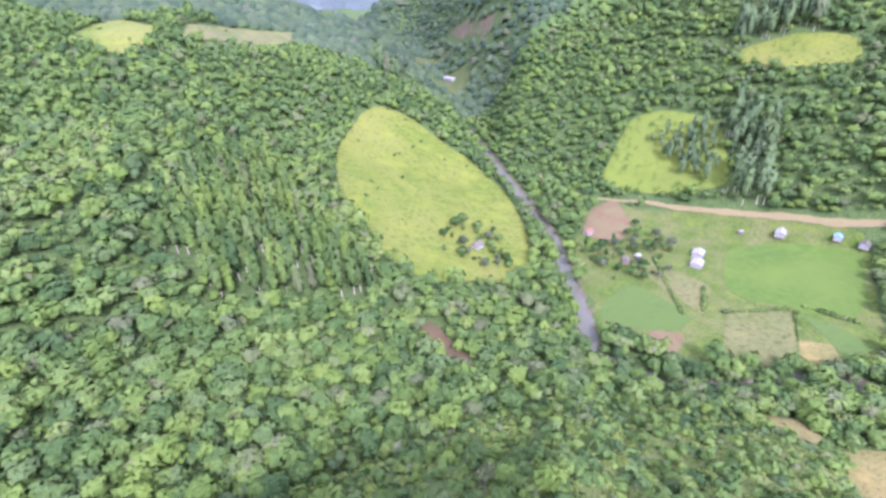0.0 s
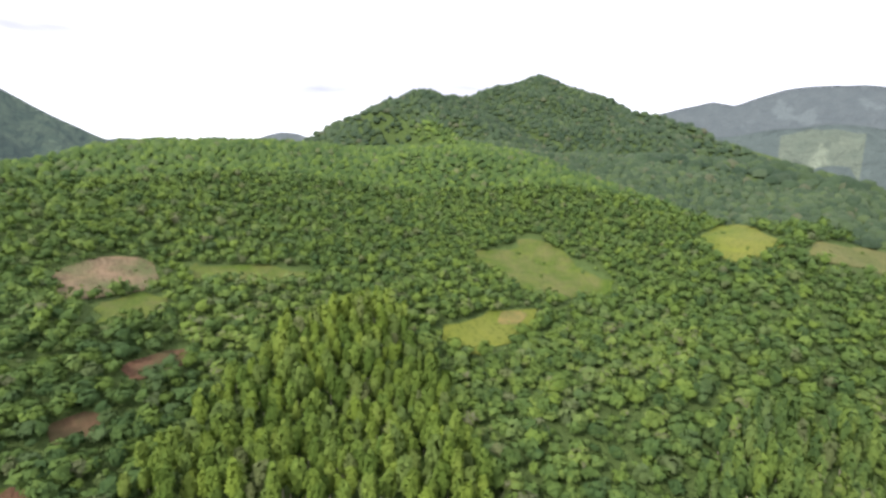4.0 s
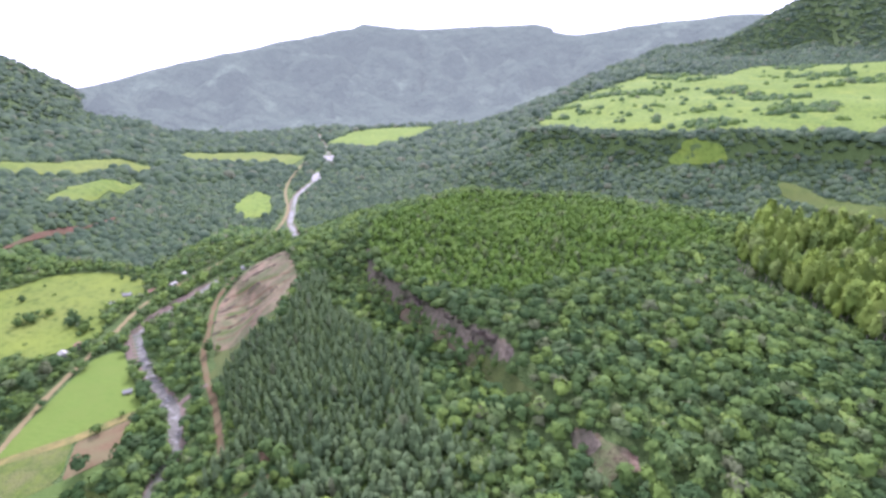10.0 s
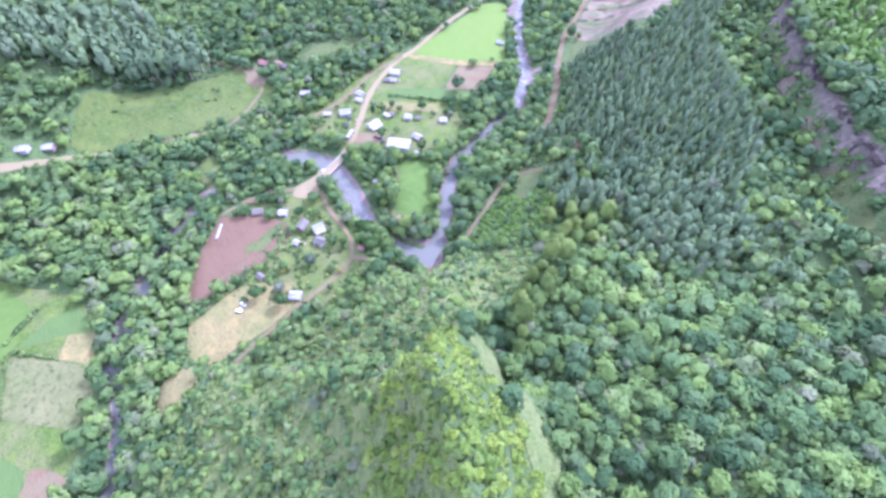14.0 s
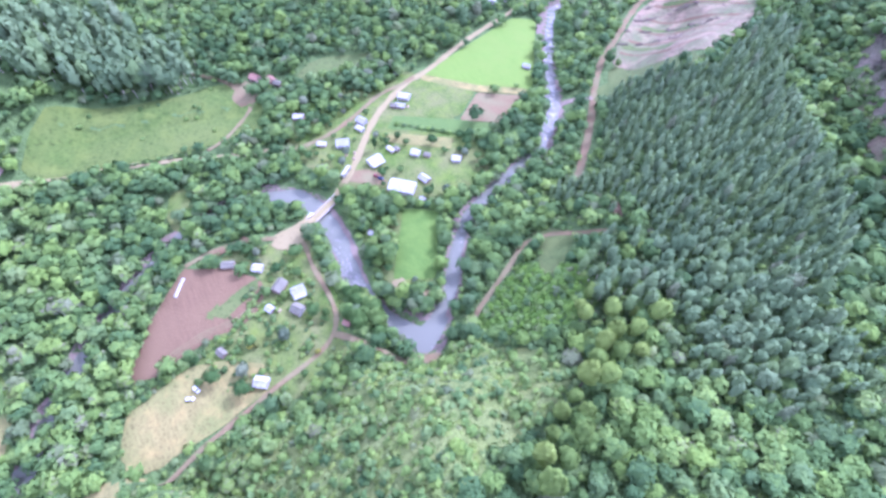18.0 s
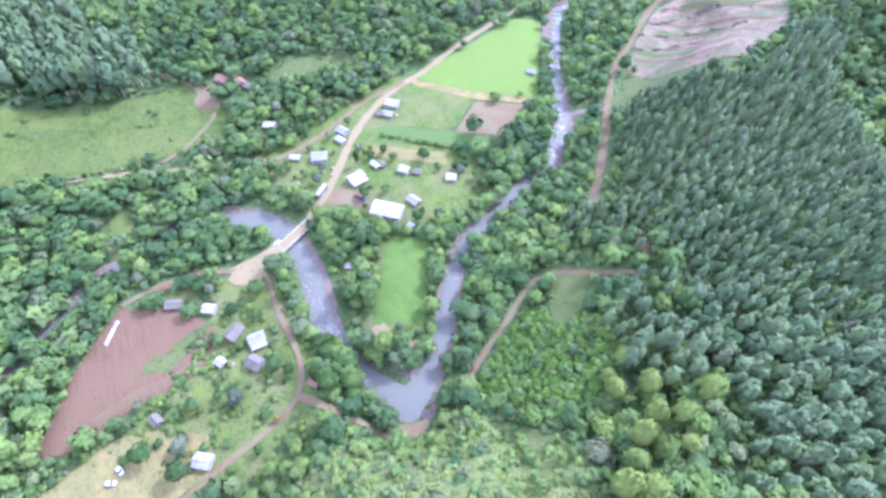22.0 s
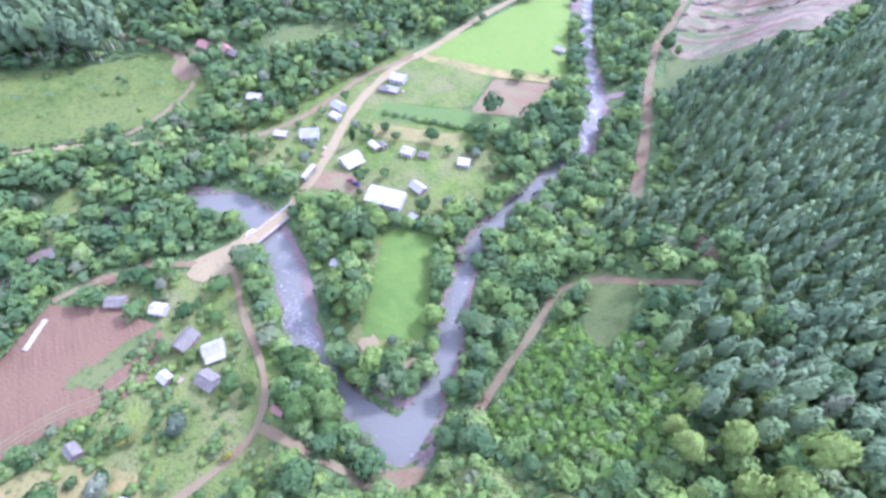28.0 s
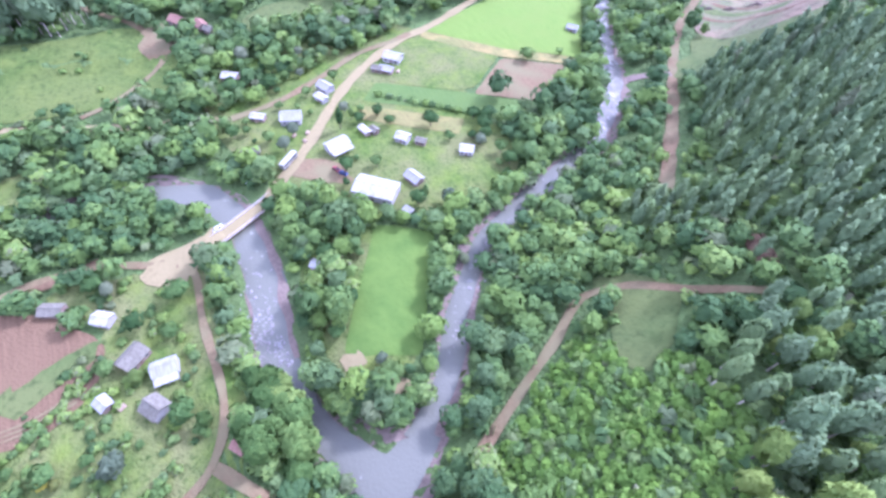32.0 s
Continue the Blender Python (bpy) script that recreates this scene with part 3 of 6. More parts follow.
strip("road", [(-360, -326), (-361, -314), (-362, -299)], 6.8, M_ROAD, "pale dirt road up to the bridge", 0.45)
field("junction", [(-370, -297), (-360, -309), (-362, -326), (-356, -330), (-348, -322), (-347, -314), (-354, -305), (-361, -296)], M_ROAD, "wide bare dirt junction at the end of the bridge", 0.52, step=2.5, rag=0.6, category="road")
LINES.append(([(-365, -296), (-357, -312), (-355, -326)], 6.5))
strip("lane", [(-361, -324), (-370, -341), (-373, -360), (-371, -378)], 2.8, M_LANE, "reddish farm track beside the ploughed field", 0.47)
strip("lane", [(-361, -322), (-350, -312), (-328, -314), (-298, -315), (-283, -321), (-276, -335), (-271, -362), (-262, -400), (-255, -420)], 2.8, M_LANE, "narrow reddish dirt lane past the houses", 0.48)
strip("lane", [(-280, -322), (-262, -310), (-245, -297), (-238, -287)], 3.2, M_LANE, "reddish track down to the river bend", 0.5)
strip("road", [(-456, -166), (-453, -180), (-450, -203), (-440, -225), (-430, -252), (-427, -278)], 3.6, M_LANE, "side road behind the village houses", 0.46)
strip("road", [(-290, -770), (-300, -730), (-313, -708), (-349, -683), (-368, -654), (-394, -622), (-419, -595), (-435, -574), (-450, -557), (-478, -525), (-493, -460), (-489, -423), (-475, -378), (-457, -340), (-441, -305), (-427, -278)], 4.5, M_ROAD, "dirt road along the foot of the hill", 0.5)
strip("track", [(-246, -258), (-255, -236), (-262, -218), (-270, -200), (-264, -187), (-249, -180), (-236, -170)], 3.2, M_LANE, "reddish forestry track round the knoll", 0.5)
strip("track", [(-290, -140), (-302, -123), (-331, -86), (-354, -60), (-386, -20), (-404, 15), (-428, 60), (-442, 104), (-440, 200)], 5.0, M_LANE, "forestry road beside the pine plantation", 0.5)
strip("track", [(-366, -86), (-361, -73), (-354, -61)], 4.5, M_GRAVEL, "gravel ford track to the river", 0.52, room=5.0)
field("clear_cut", [(-382, -14), (-408, 30), (-434, 85), (-425, 150), (-392, 165), (-360, 125), (-320, 60), (-306, 8), (-312, -8), (-350, -14)], M_CUT, "eroded clear-cut slope with dead wood", 0.6)
for k in range(5):
    strip("erosion_gully", [(-388 - 9 * k, 4 + 21 * k), (-366 - 6 * k, 9 + 20 * k), (-345 - 4 * k, 4 + 21 * k), (-326 - 3 * k, 10 + 19 * k)], 2.2 + 0.5 * (k % 2), M_SOIL, "dark eroded gully across the clear-cut slope", 0.78 + 0.01 * k, category="gully", room=None, vary=0.6)
for k in range(3):
    strip("grass_band", [(-394 - 12 * k, 14 + 38 * k), (-372 - 9 * k, 19 + 37 * k), (-350 - 5 * k, 15 + 38 * k)], 6.0, M_MEADOW, "band of green regrowth on the clear-cut slope", 0.70 + 0.01 * k, category="grass", room=None, vary=0.6)
field("rough_grass", [(-344, -64), (-356, -50), (-381, -15), (-350, -14), (-312, -8), (-296, -24), (-326, -28), (-347, -34)], M_MEADOW, "rough grass below the clear-cut slope", 0.6, rag=2.0)
field("meadow", [(-275, -192), (-270, -183), (-252, -178), (-241, -195), (-236, -212), (-247, -211), (-261, -197)], M_MEADOW, "small light green meadow inside the track bend", 0.4)
field("bare_slope", [(-254, -155), (-250, -151), (-238, -163), (-241, -167)], M_REDSOIL, "bare red earth beside the pine plantation", 0.5)
# south fields
field("grass", [(-262, -640), (-318, -700), (-368, -650), (-420, -590), (-445, -555), (-415, -525), (-365, -478), (-330, -470), (-262, -492), (-225, -540), (-240, -590)], M_GRASS, "grassy farmland between road and river", 0.15)
field("crop_field", [(-363, -593), (-388, -592), (-413, -578), (-437, -548), (-400, -517), (-366, -499), (-346, -517), (-321, -541), (-335, -565)], M_PITCH, "large yellow green meadow behind the farmhouses", 0.3)
field("crop_field", [(-227, -547), (-250, -566), (-274, -573), (-284, -530), (-268, -520), (-245, -529)], M_VEG, "green field by the river", 0.3)
field("stubble_strip", [(-284, -592), (-301, -596), (-317, -555), (-290, -529)], M_HAY, "long strip of pale yellow green grass", 0.34, rag=0.2)
field("stubble_field", [(-304, -527), (-342, -518), (-322, -496), (-306, -480), (-267, -489)], M_HAY, "square pale yellow green field", 0.32, rag=0.2)
field("stubble_field", [(-323, -495), (-336, -487), (-327, -473), (-307, -479)], M_STUBBLE, "small tan field beside the river trees", 0.34, rag=0.2)
field("ploughed_plot", [(-252, -527), (-268, -518), (-251, -503), (-240, -514)], M_LANE, "small bare plot by the trees", 0.36)
field("vegetable_field", [(-344, -515), (-355, -494), (-354, -477), (-330, -472), (-339, -494)], M_VEG, "grey green vegetable field", 0.32, rag=0.2)
field("yard", [(-299, -684), (-336, -698), (-323, -651), (-297, -627), (-273, -646)], M_LANE, "bare reddish farm yard", 0.36, category="yard")
field("hill_pasture", [(-333, -724), (-351, -740), (-385, -762), (-412, -738), (-432, -697), (-405, -640), (-369, -673)], M_WEST, "light green pasture on the slope above the road", 0.6)
field("hill_pasture", [(-475, -740), (-521, -700), (-534, -676), (-522, -658), (-490, -692), (-467, -726)], M_YELLOW, "pale pasture high on the slope", 0.8)
field("yellow_pasture", [(-138, -842), (-170, -840), (-196, -815), (-222, -790), (-243, -750), (-237, -680), (-219, -620), (-192, -586), (-154, -584), (-130, -576), (-110, -600), (-95, -634), (-86, -690), (-89, -752), (-116, -815)], M_YELLOW, "yellow green sloping pasture above the river", 0.6)
# clearings on the hill
field("hill_meadow", [(285, -690), (275, -785), (212, -775), (150, -765), (161, -715), (195, -680)], M_GRASS, "rounded grassy clearing on the hill", 0.7, rag=4.0)
field("hill_meadow", [(194, -569), (184, -643), (165, -675), (150, -620), (160, -576)], M_YELLOW, "light grass clearing with a bare path", 0.7, rag=4.0)
field("bare_patch", [(184, -640), (172, -660), (164, -645), (172, -622)], M_STUBBLE, "bare pale earth in the clearing", 0.95, clear=False)
field("hill_meadow", [(130, -872), (133, -983), (51, -890), (75, -828)], M_YELLOW, "pale meadow on the far slope", 0.8, rag=4.0)
field("hill_meadow", [(39, -852), (26, -940), (-79, -1065), (-38, -895)], M_HAY, "green meadow strip on the far slope", 0.8, rag=4.0)
field("bare_field", [(385, -355), (402, -392), (394, -424), (343, -423), (335, -361)], M_CUT, "bare tan cleared field on the hillside", 0.7)
field("hill_meadow", [(330, -373), (337, -427), (300, -416), (291, -376)], M_GRASS, "green clearing below the bare field", 0.7, rag=4.0)
field("hill_meadow", [(376, -443), (321, -533), (300, -525), (345, -442)], M_GRASS, "strip of pale grass on the hillside", 0.7, rag=4.0)
field("bare_patch", [(255, -384), (262, -423), (243, -420), (238, -388)], M_REDSOIL, "bare red earth among the trees", 0.7)
field("bare_patch", [(222, -350), (224, -374), (206, -374), (206, -352)], M_REDSOIL, "small patch of bare red earth", 0.7)
field("clearing", [(184, -312), (192, -343), (150, -356), (144, -309)], M_GRASS, "small grassy clearing with bare earth edge", 0.6)
field("bare_patch", [(184, -330), (190, -343), (152, -353), (160, -340)], M_REDSOIL, "bare brown edge of the clearing", 0.85, clear=False)
# land across the side valley and to the west and north
WEST_LAND = [[(-709, -55), (-715, -12), (-704, 20), (-692, 54), (-681, 102), (-627, 132), (-565, 124), (-535, 85), (-544, 40), (-507, -3), (-532, -52), (-594, -90), (-651, -92)],
             [(-900, -85), (-856, -40), (-826, 15), (-799, 59), (-735, 10), (-765, -53), (-790, -106), (-793, -148), (-769, -165), (-774, -206), (-783, -211), (-834, -155), (-880, -128)]]
MESA_FIELD = [(-60, 820), (60, 1100), (190, 1280), (345, 1440), (560, 1330), (720, 1420), (930, 1330), (1160, 1290), (1390, 1230), (1440, 1000), (1330, 800), (1200, 690), (1160, 600), (945, 500), (660, 430), (575, 520), (555, 610), (458, 655), (321, 680), (229, 700), (80, 770)]
field("mesa_pasture", MESA_FIELD, M_MESA, "bright green cattle pasture on the flat mesa", 1.6, step=18, rag=6)
field("mesa_pasture", [(203, 640), (244, 657), (302, 645), (313, 612), (209, 617)], M_MESA, "small pasture hanging below the mesa edge", 1.2, step=10)
field("valley_pasture", [(370, 549), (501, 400), (424, 408), (355, 500)], M_PASTURE, "pasture in the side valley", 1.2, step=10)
field("valley_pasture", [(925, 368), (978, 296), (928, 321), (714, 300), (721, 335)], M_PASTURE, "pasture on the side valley floor", 1.2, step=10)
field("north_pasture", [(-753, 1175), (-764, 1480), (-640, 1640), (-458, 1680), (-412, 1609), (-492, 1295), (-569, 1130)], M_MESA, "pastures in the far northern valley", 2.5, step=30, rag=12)
field("north_pasture", [(-1150, 1000), (-941, 1060), (-720, 985), (-685, 845), (-855, 880), (-974, 880), (-1080, 890)], M_WEST, "pale fields on the floor of the northern valley", 2.0, step=20, rag=8)
field("north_pond", [(-905, 915), (-880, 915), (-868, 880), (-885, 865), (-912, 875)], M_WATER, "bright pond among the northern fields", 3.0, step=12, category="pond", clear=False)
# pale streaks here put the water's sky glint into its colour
field("river_reach", [(-679, 990), (-642, 1011), (-594, 869), (-618, 865)], M_FOAM_GLINT, "wide reach of the northern river, its glint painted pale", 1.5, step=15, category="river")
field("river_reach", [(-604, 735), (-597, 788), (-557, 689), (-566, 659)], M_FOAM_GLINT, "second reach of the northern river with a painted glint", 1.5, step=12, category="river")
field("west_pasture", WEST_LAND[0], M_WEST, "smooth green pasture west of the village", 0.9, step=8)
field("west_pasture", [(-1408, 519), (-1237, 500), (-1163, 569), (-1082, 707), (-1039, 793), (-1014, 673), (-1042, 492), (-1131, 446)], M_WEST, "green terrace pasture on the western hills", 2.0, step=20, rag=6)
field("west_pasture", [(-911, 343), (-943, 424), (-937, 582), (-888, 483), (-841, 330), (-861, 275)], M_WEST, "pasture above the cliff band", 2.0, step=15, rag=5)
field("landslide", [(-66, -146), (-56, -152), (-36, -166), (-34, -176), (-46, -174), (-56, -182), (-60, -166)], M_SCAR, "bare reddish landslide scar with pale rock at the plateau edge", 0.8, rag=1.5)
field("landslide", [(-66, -146), (-60, -150), (-52, -158), (-58, -164), (-66, -156)], M_ROCK, "pale bare rock slab in the landslide scar", 1.1, clear=False, rag=1.0)
field("red_slope", [(-126, -545), (-118, -540), (-128, -505), (-140, -500), (-138, -520)], M_REDSOIL, "bare red earth track on the wooded slope", 0.6)
field("landslide", [(-250, 58), (-236, 30), (-212, 8), (-186, -14), (-160, -38), (-140, -60), (-122, -68), (-116, -74), (-128, -74), (-146, -64), (-160, -50), (-178, -30), (-188, -22), (-206, -4), (-226, 12), (-242, 30), (-256, 56)], M_SCAR, "reddish eroded rock and earth below the plateau cliff", 0.7, step=3.0, rag=2.5)
field("landslide", [(-341, -1340), (-358, -1265), (-366, -1103), (-354, -1120), (-346, -1200)], M_SCAR, "bare red earth cutting in the southern gorge", 1.2, step=12, rag=3.0)
field("gorge_meadow", [(-297, -1459), (-338, -1278), (-326, -1285), (-285, -1379)], M_MEADOW, "narrow green meadow in the southern gorge", 1.2, step=12, rag=3.0)
field("west_pasture", [(-931, -135), (-958, -88), (-966, -40), (-900, -80), (-880, -70), (-886, -133)], M_WEST, "small bright clearing high on the western slope", 1.2, step=10, rag=4)
field("west_pasture", WEST_LAND[1], M_WEST, "long bright pasture across the western slope", 1.2, step=10, rag=4)
field("north_pasture", [(-643, 448), (-669, 584), (-597, 530), (-538, 407), (-567, 371)], M_MESA, "pasture beside the northern river reach", 1.2, step=10, rag=4)
field("ridge_grass", [(-173, -322), (-160, -321), (-148, -325), (-126, -329), (-100, -340), (-84, -350), (-80, -342), (-98, -331), (-124, -319), (-146, -313), (-160, -310), (-171, -315)], M_FERN, "pale grass along the edge of the narrow ridge", 0.5, step=2.5, rag=1.2)
field("spur_grass", [(-236, -288), (-248, -320), (-253, -350), (-248, -400), (-225, -436), (-190, -445), (-150, -420), (-110, -396), (-60, -400), (-60, -380), (-110, -364), (-150, -346), (-172, -324), (-177, -306), (-180, -285), (-180, -258), (-188, -249), (-202, -249), (-216, -260), (-234, -266)], M_FERN, "pale ferns and grass on the flank of the spur", 0.45, step=3.0, rag=2.0, clear=False)
field("grass_slope", [(-133, -71), (-117, -67), (-78, -124), (-73, -140), (-88, -125)], M_MEADOW, "pale grassy slope under the plateau edge", 0.7, step=4, rag=1.5)
field("yard", [(-318, -1215), (-332, -1150), (-318, -1105), (-286, -1110), (-284, -1205)], M_MEADOW, "grass round the long white warehouse", 0.8, step=6, category="yard")
field("bare_yard", [(-524, -297), (-519, -283), (-497, -284), (-492, -292), (-498, -301), (-510, -301)], M_LANE, "bare reddish earth by the hillside farm", 0.6, category="yard", clear=False, rag=1.5)
strip("track", [(-560, -322), (-546, -312), (-530, -300), (-510, -293), (-492, -293), (-480, -307), (-469, -322), (-464, -336)], 3.0, M_LANE, "narrow farm track down the pasture", 0.62, room=1.0)
field("riverside_meadow", [(-402, -378), (-420, -377), (-436, -369), (-436, -360), (-414, -360), (-400, -367)], M_GRASS, "small bright riverside meadow among trees", 0.4)
field("gravel_island", [(-407, -322), (-404, -309), (-397, -302), (-396, -308), (-401, -317)], M_GRAVEL, "pale gravel island above the bridge", 0.3, step=2.0, category="river bank")
field("beach", [(-294, -280), (-292, -273), (-286, -274), (-287, -279)], M_ROAD, "worn sandy path by the river bend", 0.36, category="beach", clear=False)
field("soil_bank", [(-374, -366), (-372, -354), (-374, -339), (-369, -339), (-367, -360)], M_SOIL, "strip of bare red soil beside the track", 0.44, clear=False)
field("rock_band", [(-750, 108), (-757, 108), (-778, 230), (-793, 350), (-786, 350), (-769, 230)], M_REDSOIL, "low reddish rock band on the western terrace", 2.0, step=6, category="cliff", rag=1.5)
# sunlight on the grassy cliff is put into this paler green
M_SUNCLIFF = earth("sunlit_grass_cliff", (0.055, 0.090, 0.028), (0.125, 0.150, 0.060), 22.0, extra=(0.080, 0.130, 0.030), bump=6.0, stretch=(0.6, 2.0, 2.0), tufts=14.0)
field("sunlit_grass_cliff", [(1290, 520), (1400, 500), (1550, 350), (1625, 200), (1550, 130), (1460, 290), (1330, 410)], M_SUNCLIFF, "grassy cliff of the far mesa, its sunlight painted pale", 2.0, step=12, rag=8, category="cliff")
for k in range(3):
    strip("wheel_track", [(-324 + 1.8 * k, -351 - k), (-321 + 1.6 * k, -365), (-322 + 1.6 * k, -382), (-319 + 1.6 * k, -400 + k)], 0.8, M_LANE, "pale wheel track along the edge of the ploughed field", 0.46 + 0.02 * k, room=None, step=2.0)


# ---- woods ----
def crown(seed, leaves, tall=1.0, lobes=5, sharp=0.0, leaf=0.34, tip=0.0):
    """A crown of unit radius on its base: a dark lumpy heart and many leaf clumps round it, as triangles."""
    rng = np.random.default_rng(seed)
    bm = bmesh.new()
    bmesh.ops.create_icosphere(bm, subdivisions=1, radius=1)
    heart_v = np.array([v.co for v in bm.verts])
    heart_f = np.array([[v.index for v in f.verts] for f in bm.faces])
    bm.free()
    cen = rng.normal(0, 1, (lobes, 3))
    cen /= np.linalg.norm(cen, axis=1)[:, None]
    cen[:, 2] = np.abs(cen[:, 2]) * 0.8

    def shape(d):
        r = 0.62 + 0.38 * np.exp(-((d[:, None] - cen[None]) ** 2).sum(-1) / 0.28).max(1)
        p = d * r[:, None]
        z = (p[:, 2] + 1) / 2
        p[:, :2] *= (1 - sharp * np.clip(z, 0, 1) ** 1.3)[:, None]
        p[:, 2] = (p[:, 2] + 0.75) * tall
        return p

    V, Fc = [shape(heart_v) * (0.82, 0.82, 0.86)], [heart_f]
    d = rng.normal(0, 1, (leaves, 3))
    d /= np.linalg.norm(d, axis=1)[:, None]
    d[:, 2] = np.where(d[:, 2] < -0.3, -d[:, 2], d[:, 2])
    c = shape(d)
    side = np.cross(d, rng.normal(0, 1, (leaves, 3)))
    side /= np.linalg.norm(side, axis=1)[:, None]
    lift = rng.uniform(0.5, 1.0, (leaves, 1)) * np.cross(side, d) + rng.uniform(0.0, 0.7, (leaves, 1)) * d
    size = leaf * rng.uniform(0.6, 1.35, (leaves, 1))
    quad = np.stack([c - side * size * 0.8 - lift * size * 0.4, c + side * size * 0.8 - lift * size * 0.4, c + lift * size + side * size * 0.1], 1)
    wrong = (np.cross(quad[:, 1] - quad[:, 0], quad[:, 2] - quad[:, 0]) * (d + (0, 0, 0.6))).sum(1) < 0
    quad[wrong] = quad[wrong][:, ::-1]
    V.append(quad.reshape(-1, 3))
    Fc.append(len(heart_v) + np.arange(leaves * 3).reshape(-1, 3))
    return np.concatenate(V), np.concatenate(Fc)


def round_normals(v, f):
    """Leaf clumps take the light mostly as the round crown that they make up, and a little each for itself."""
    low, high = v[:, 2].min(), v[:, 2].max()
    n = (v - (0, 0, low + 0.35 * (high - low))) / (1, 1, max(0.5 * (high - low), 0.5))
    n /= np.linalg.norm(n, axis=1)[:, None] + 1e-6
    own = np.zeros_like(v)
    face = np.cross(v[f[:, 1]] - v[f[:, 0]], v[f[:, 2]] - v[f[:, 0]])
    face /= np.linalg.norm(face, axis=1)[:, None] + 1e-9
    face *= np.where((face * n[f[:, 0]]).sum(1) < 0, -1, 1)[:, None]
    for k in range(3):
        np.add.at(own, f[:, k], face)
    n = 0.75 * n + 0.35 * own / (np.linalg.norm(own, axis=1)[:, None] + 1e-9)
    return n / (np.linalg.norm(n, axis=1)[:, None] + 1e-9)


def simple_crown(seed, tall=1.0, sharp=0.0):
    """A far crown: a lumpy cap of a few faces."""
    rng = np.random.default_rng(seed)
    n = 5
    a = np.arange(n) * 6.283 / n
    low = np.stack([np.cos(a), np.sin(a), 0 * a + 0.2], 1) * rng.uniform(0.8, 1.15, (n, 1))
    up = np.stack([np.cos(a + 0.5) * 0.62 * (1 - sharp), np.sin(a + 0.5) * 0.62 * (1 - sharp), 0 * a + 1.25], 1) * rng.uniform(0.8, 1.15, (n, 1))
    V = np.concatenate([low, up, [[0.08, -0.05, 1.65]]]) * (1, 1, tall)
    i = np.arange(n)
    j = (i + 1) % n
    return V, np.concatenate([np.stack([i, j, n + i], 1), np.stack([j, n + j, n + i], 1), np.stack([n + i, n + j, 0 * i + 2 * n], 1)])


def trunk_stub(tall):
    """A slim tapered stem of unit radius, three-sided."""
    a = np.arange(3) * 2.094
    V = np.concatenate([np.stack([np.cos(a), np.sin(a), 0 * a], 1), np.stack([0.5 * np.cos(a), 0.5 * np.sin(a), 0 * a + tall], 1)])
    i = np.arange(3)
    j = (i + 1) % 3
    return V, np.concatenate([np.stack([i, j, 3 + i], 1), np.stack([j, 3 + j, 3 + i], 1)])


def gather(kinds, xs, ys, zs, radii, talls, seed, tone_shift=0.0, spread_by=1.0):
    """All trees of one wood as one array: each takes one of the kinds, turned, sized and set on its place."""
    rng = np.random.default_rng(seed)
    pick, turn = rng.integers(0, len(kinds), len(xs)), rng.uniform(0, 6.283, len(xs))
    V, Fc, Tn, Nv, Wh, base = [], [], [], [], [], 0
    tone = np.clip(0.5 + tone_shift + spread_by * (0.15 * swell(xs, ys, 60, seed) + 0.15 * swell(xs, ys, 280, 90) + 0.21 * rng.normal(0, 1, len(xs))), 0.02, 0.84) + (rng.uniform(0, 1, len(xs)) < 0.012 * spread_by) * 0.5
    for k, (kv, kf) in enumerate(kinds):
        i = np.where(pick == k)[0]
        if not len(i):
            continue
        c, s = np.cos(turn[i])[:, None], np.sin(turn[i])[:, None]
        x = (kv[None, :, 0] * c - kv[None, :, 1] * s) * radii[i, None] + xs[i, None]
        y = (kv[None, :, 0] * s + kv[None, :, 1] * c) * radii[i, None] + ys[i, None]
        z = kv[None, :, 2] * talls[i, None] + zs[i, None]
        V.append(np.stack([x, y, z], -1).reshape(-1, 3))
        kn = round_normals(kv, kf)
        Nv.append(np.stack([kn[None, :, 0] * c - kn[None, :, 1] * s, kn[None, :, 0] * s + kn[None, :, 1] * c, kn[None, :, 2] + 0 * c], -1).reshape(-1, 3))
        Fc.append((kf[None] + (np.arange(len(i)) * len(kv))[:, None, None]).reshape(-1, 3) + base)
        Tn.append(np.repeat(np.minimum(tone[i], 1.0), len(kv)))
        Wh.append(np.repeat(i, len(kv)))
        base += len(i) * len(kv)
    return np.concatenate(V), np.concatenate(Fc), np.concatenate(Tn), np.concatenate(Nv), np.concatenate(Wh)


def scatter(x0, x1, y0, y1, step, seed):
    """Jittered rows of places."""
    rng = np.random.default_rng(seed)
    X, Y = np.meshgrid(np.arange(x0, x1, step), np.arange(y0, y1, step))
    return (X + rng.uniform(-0.45, 0.45, X.shape) * step).ravel(), (Y + rng.uniform(-0.45, 0.45, Y.shape) * step).ravel()


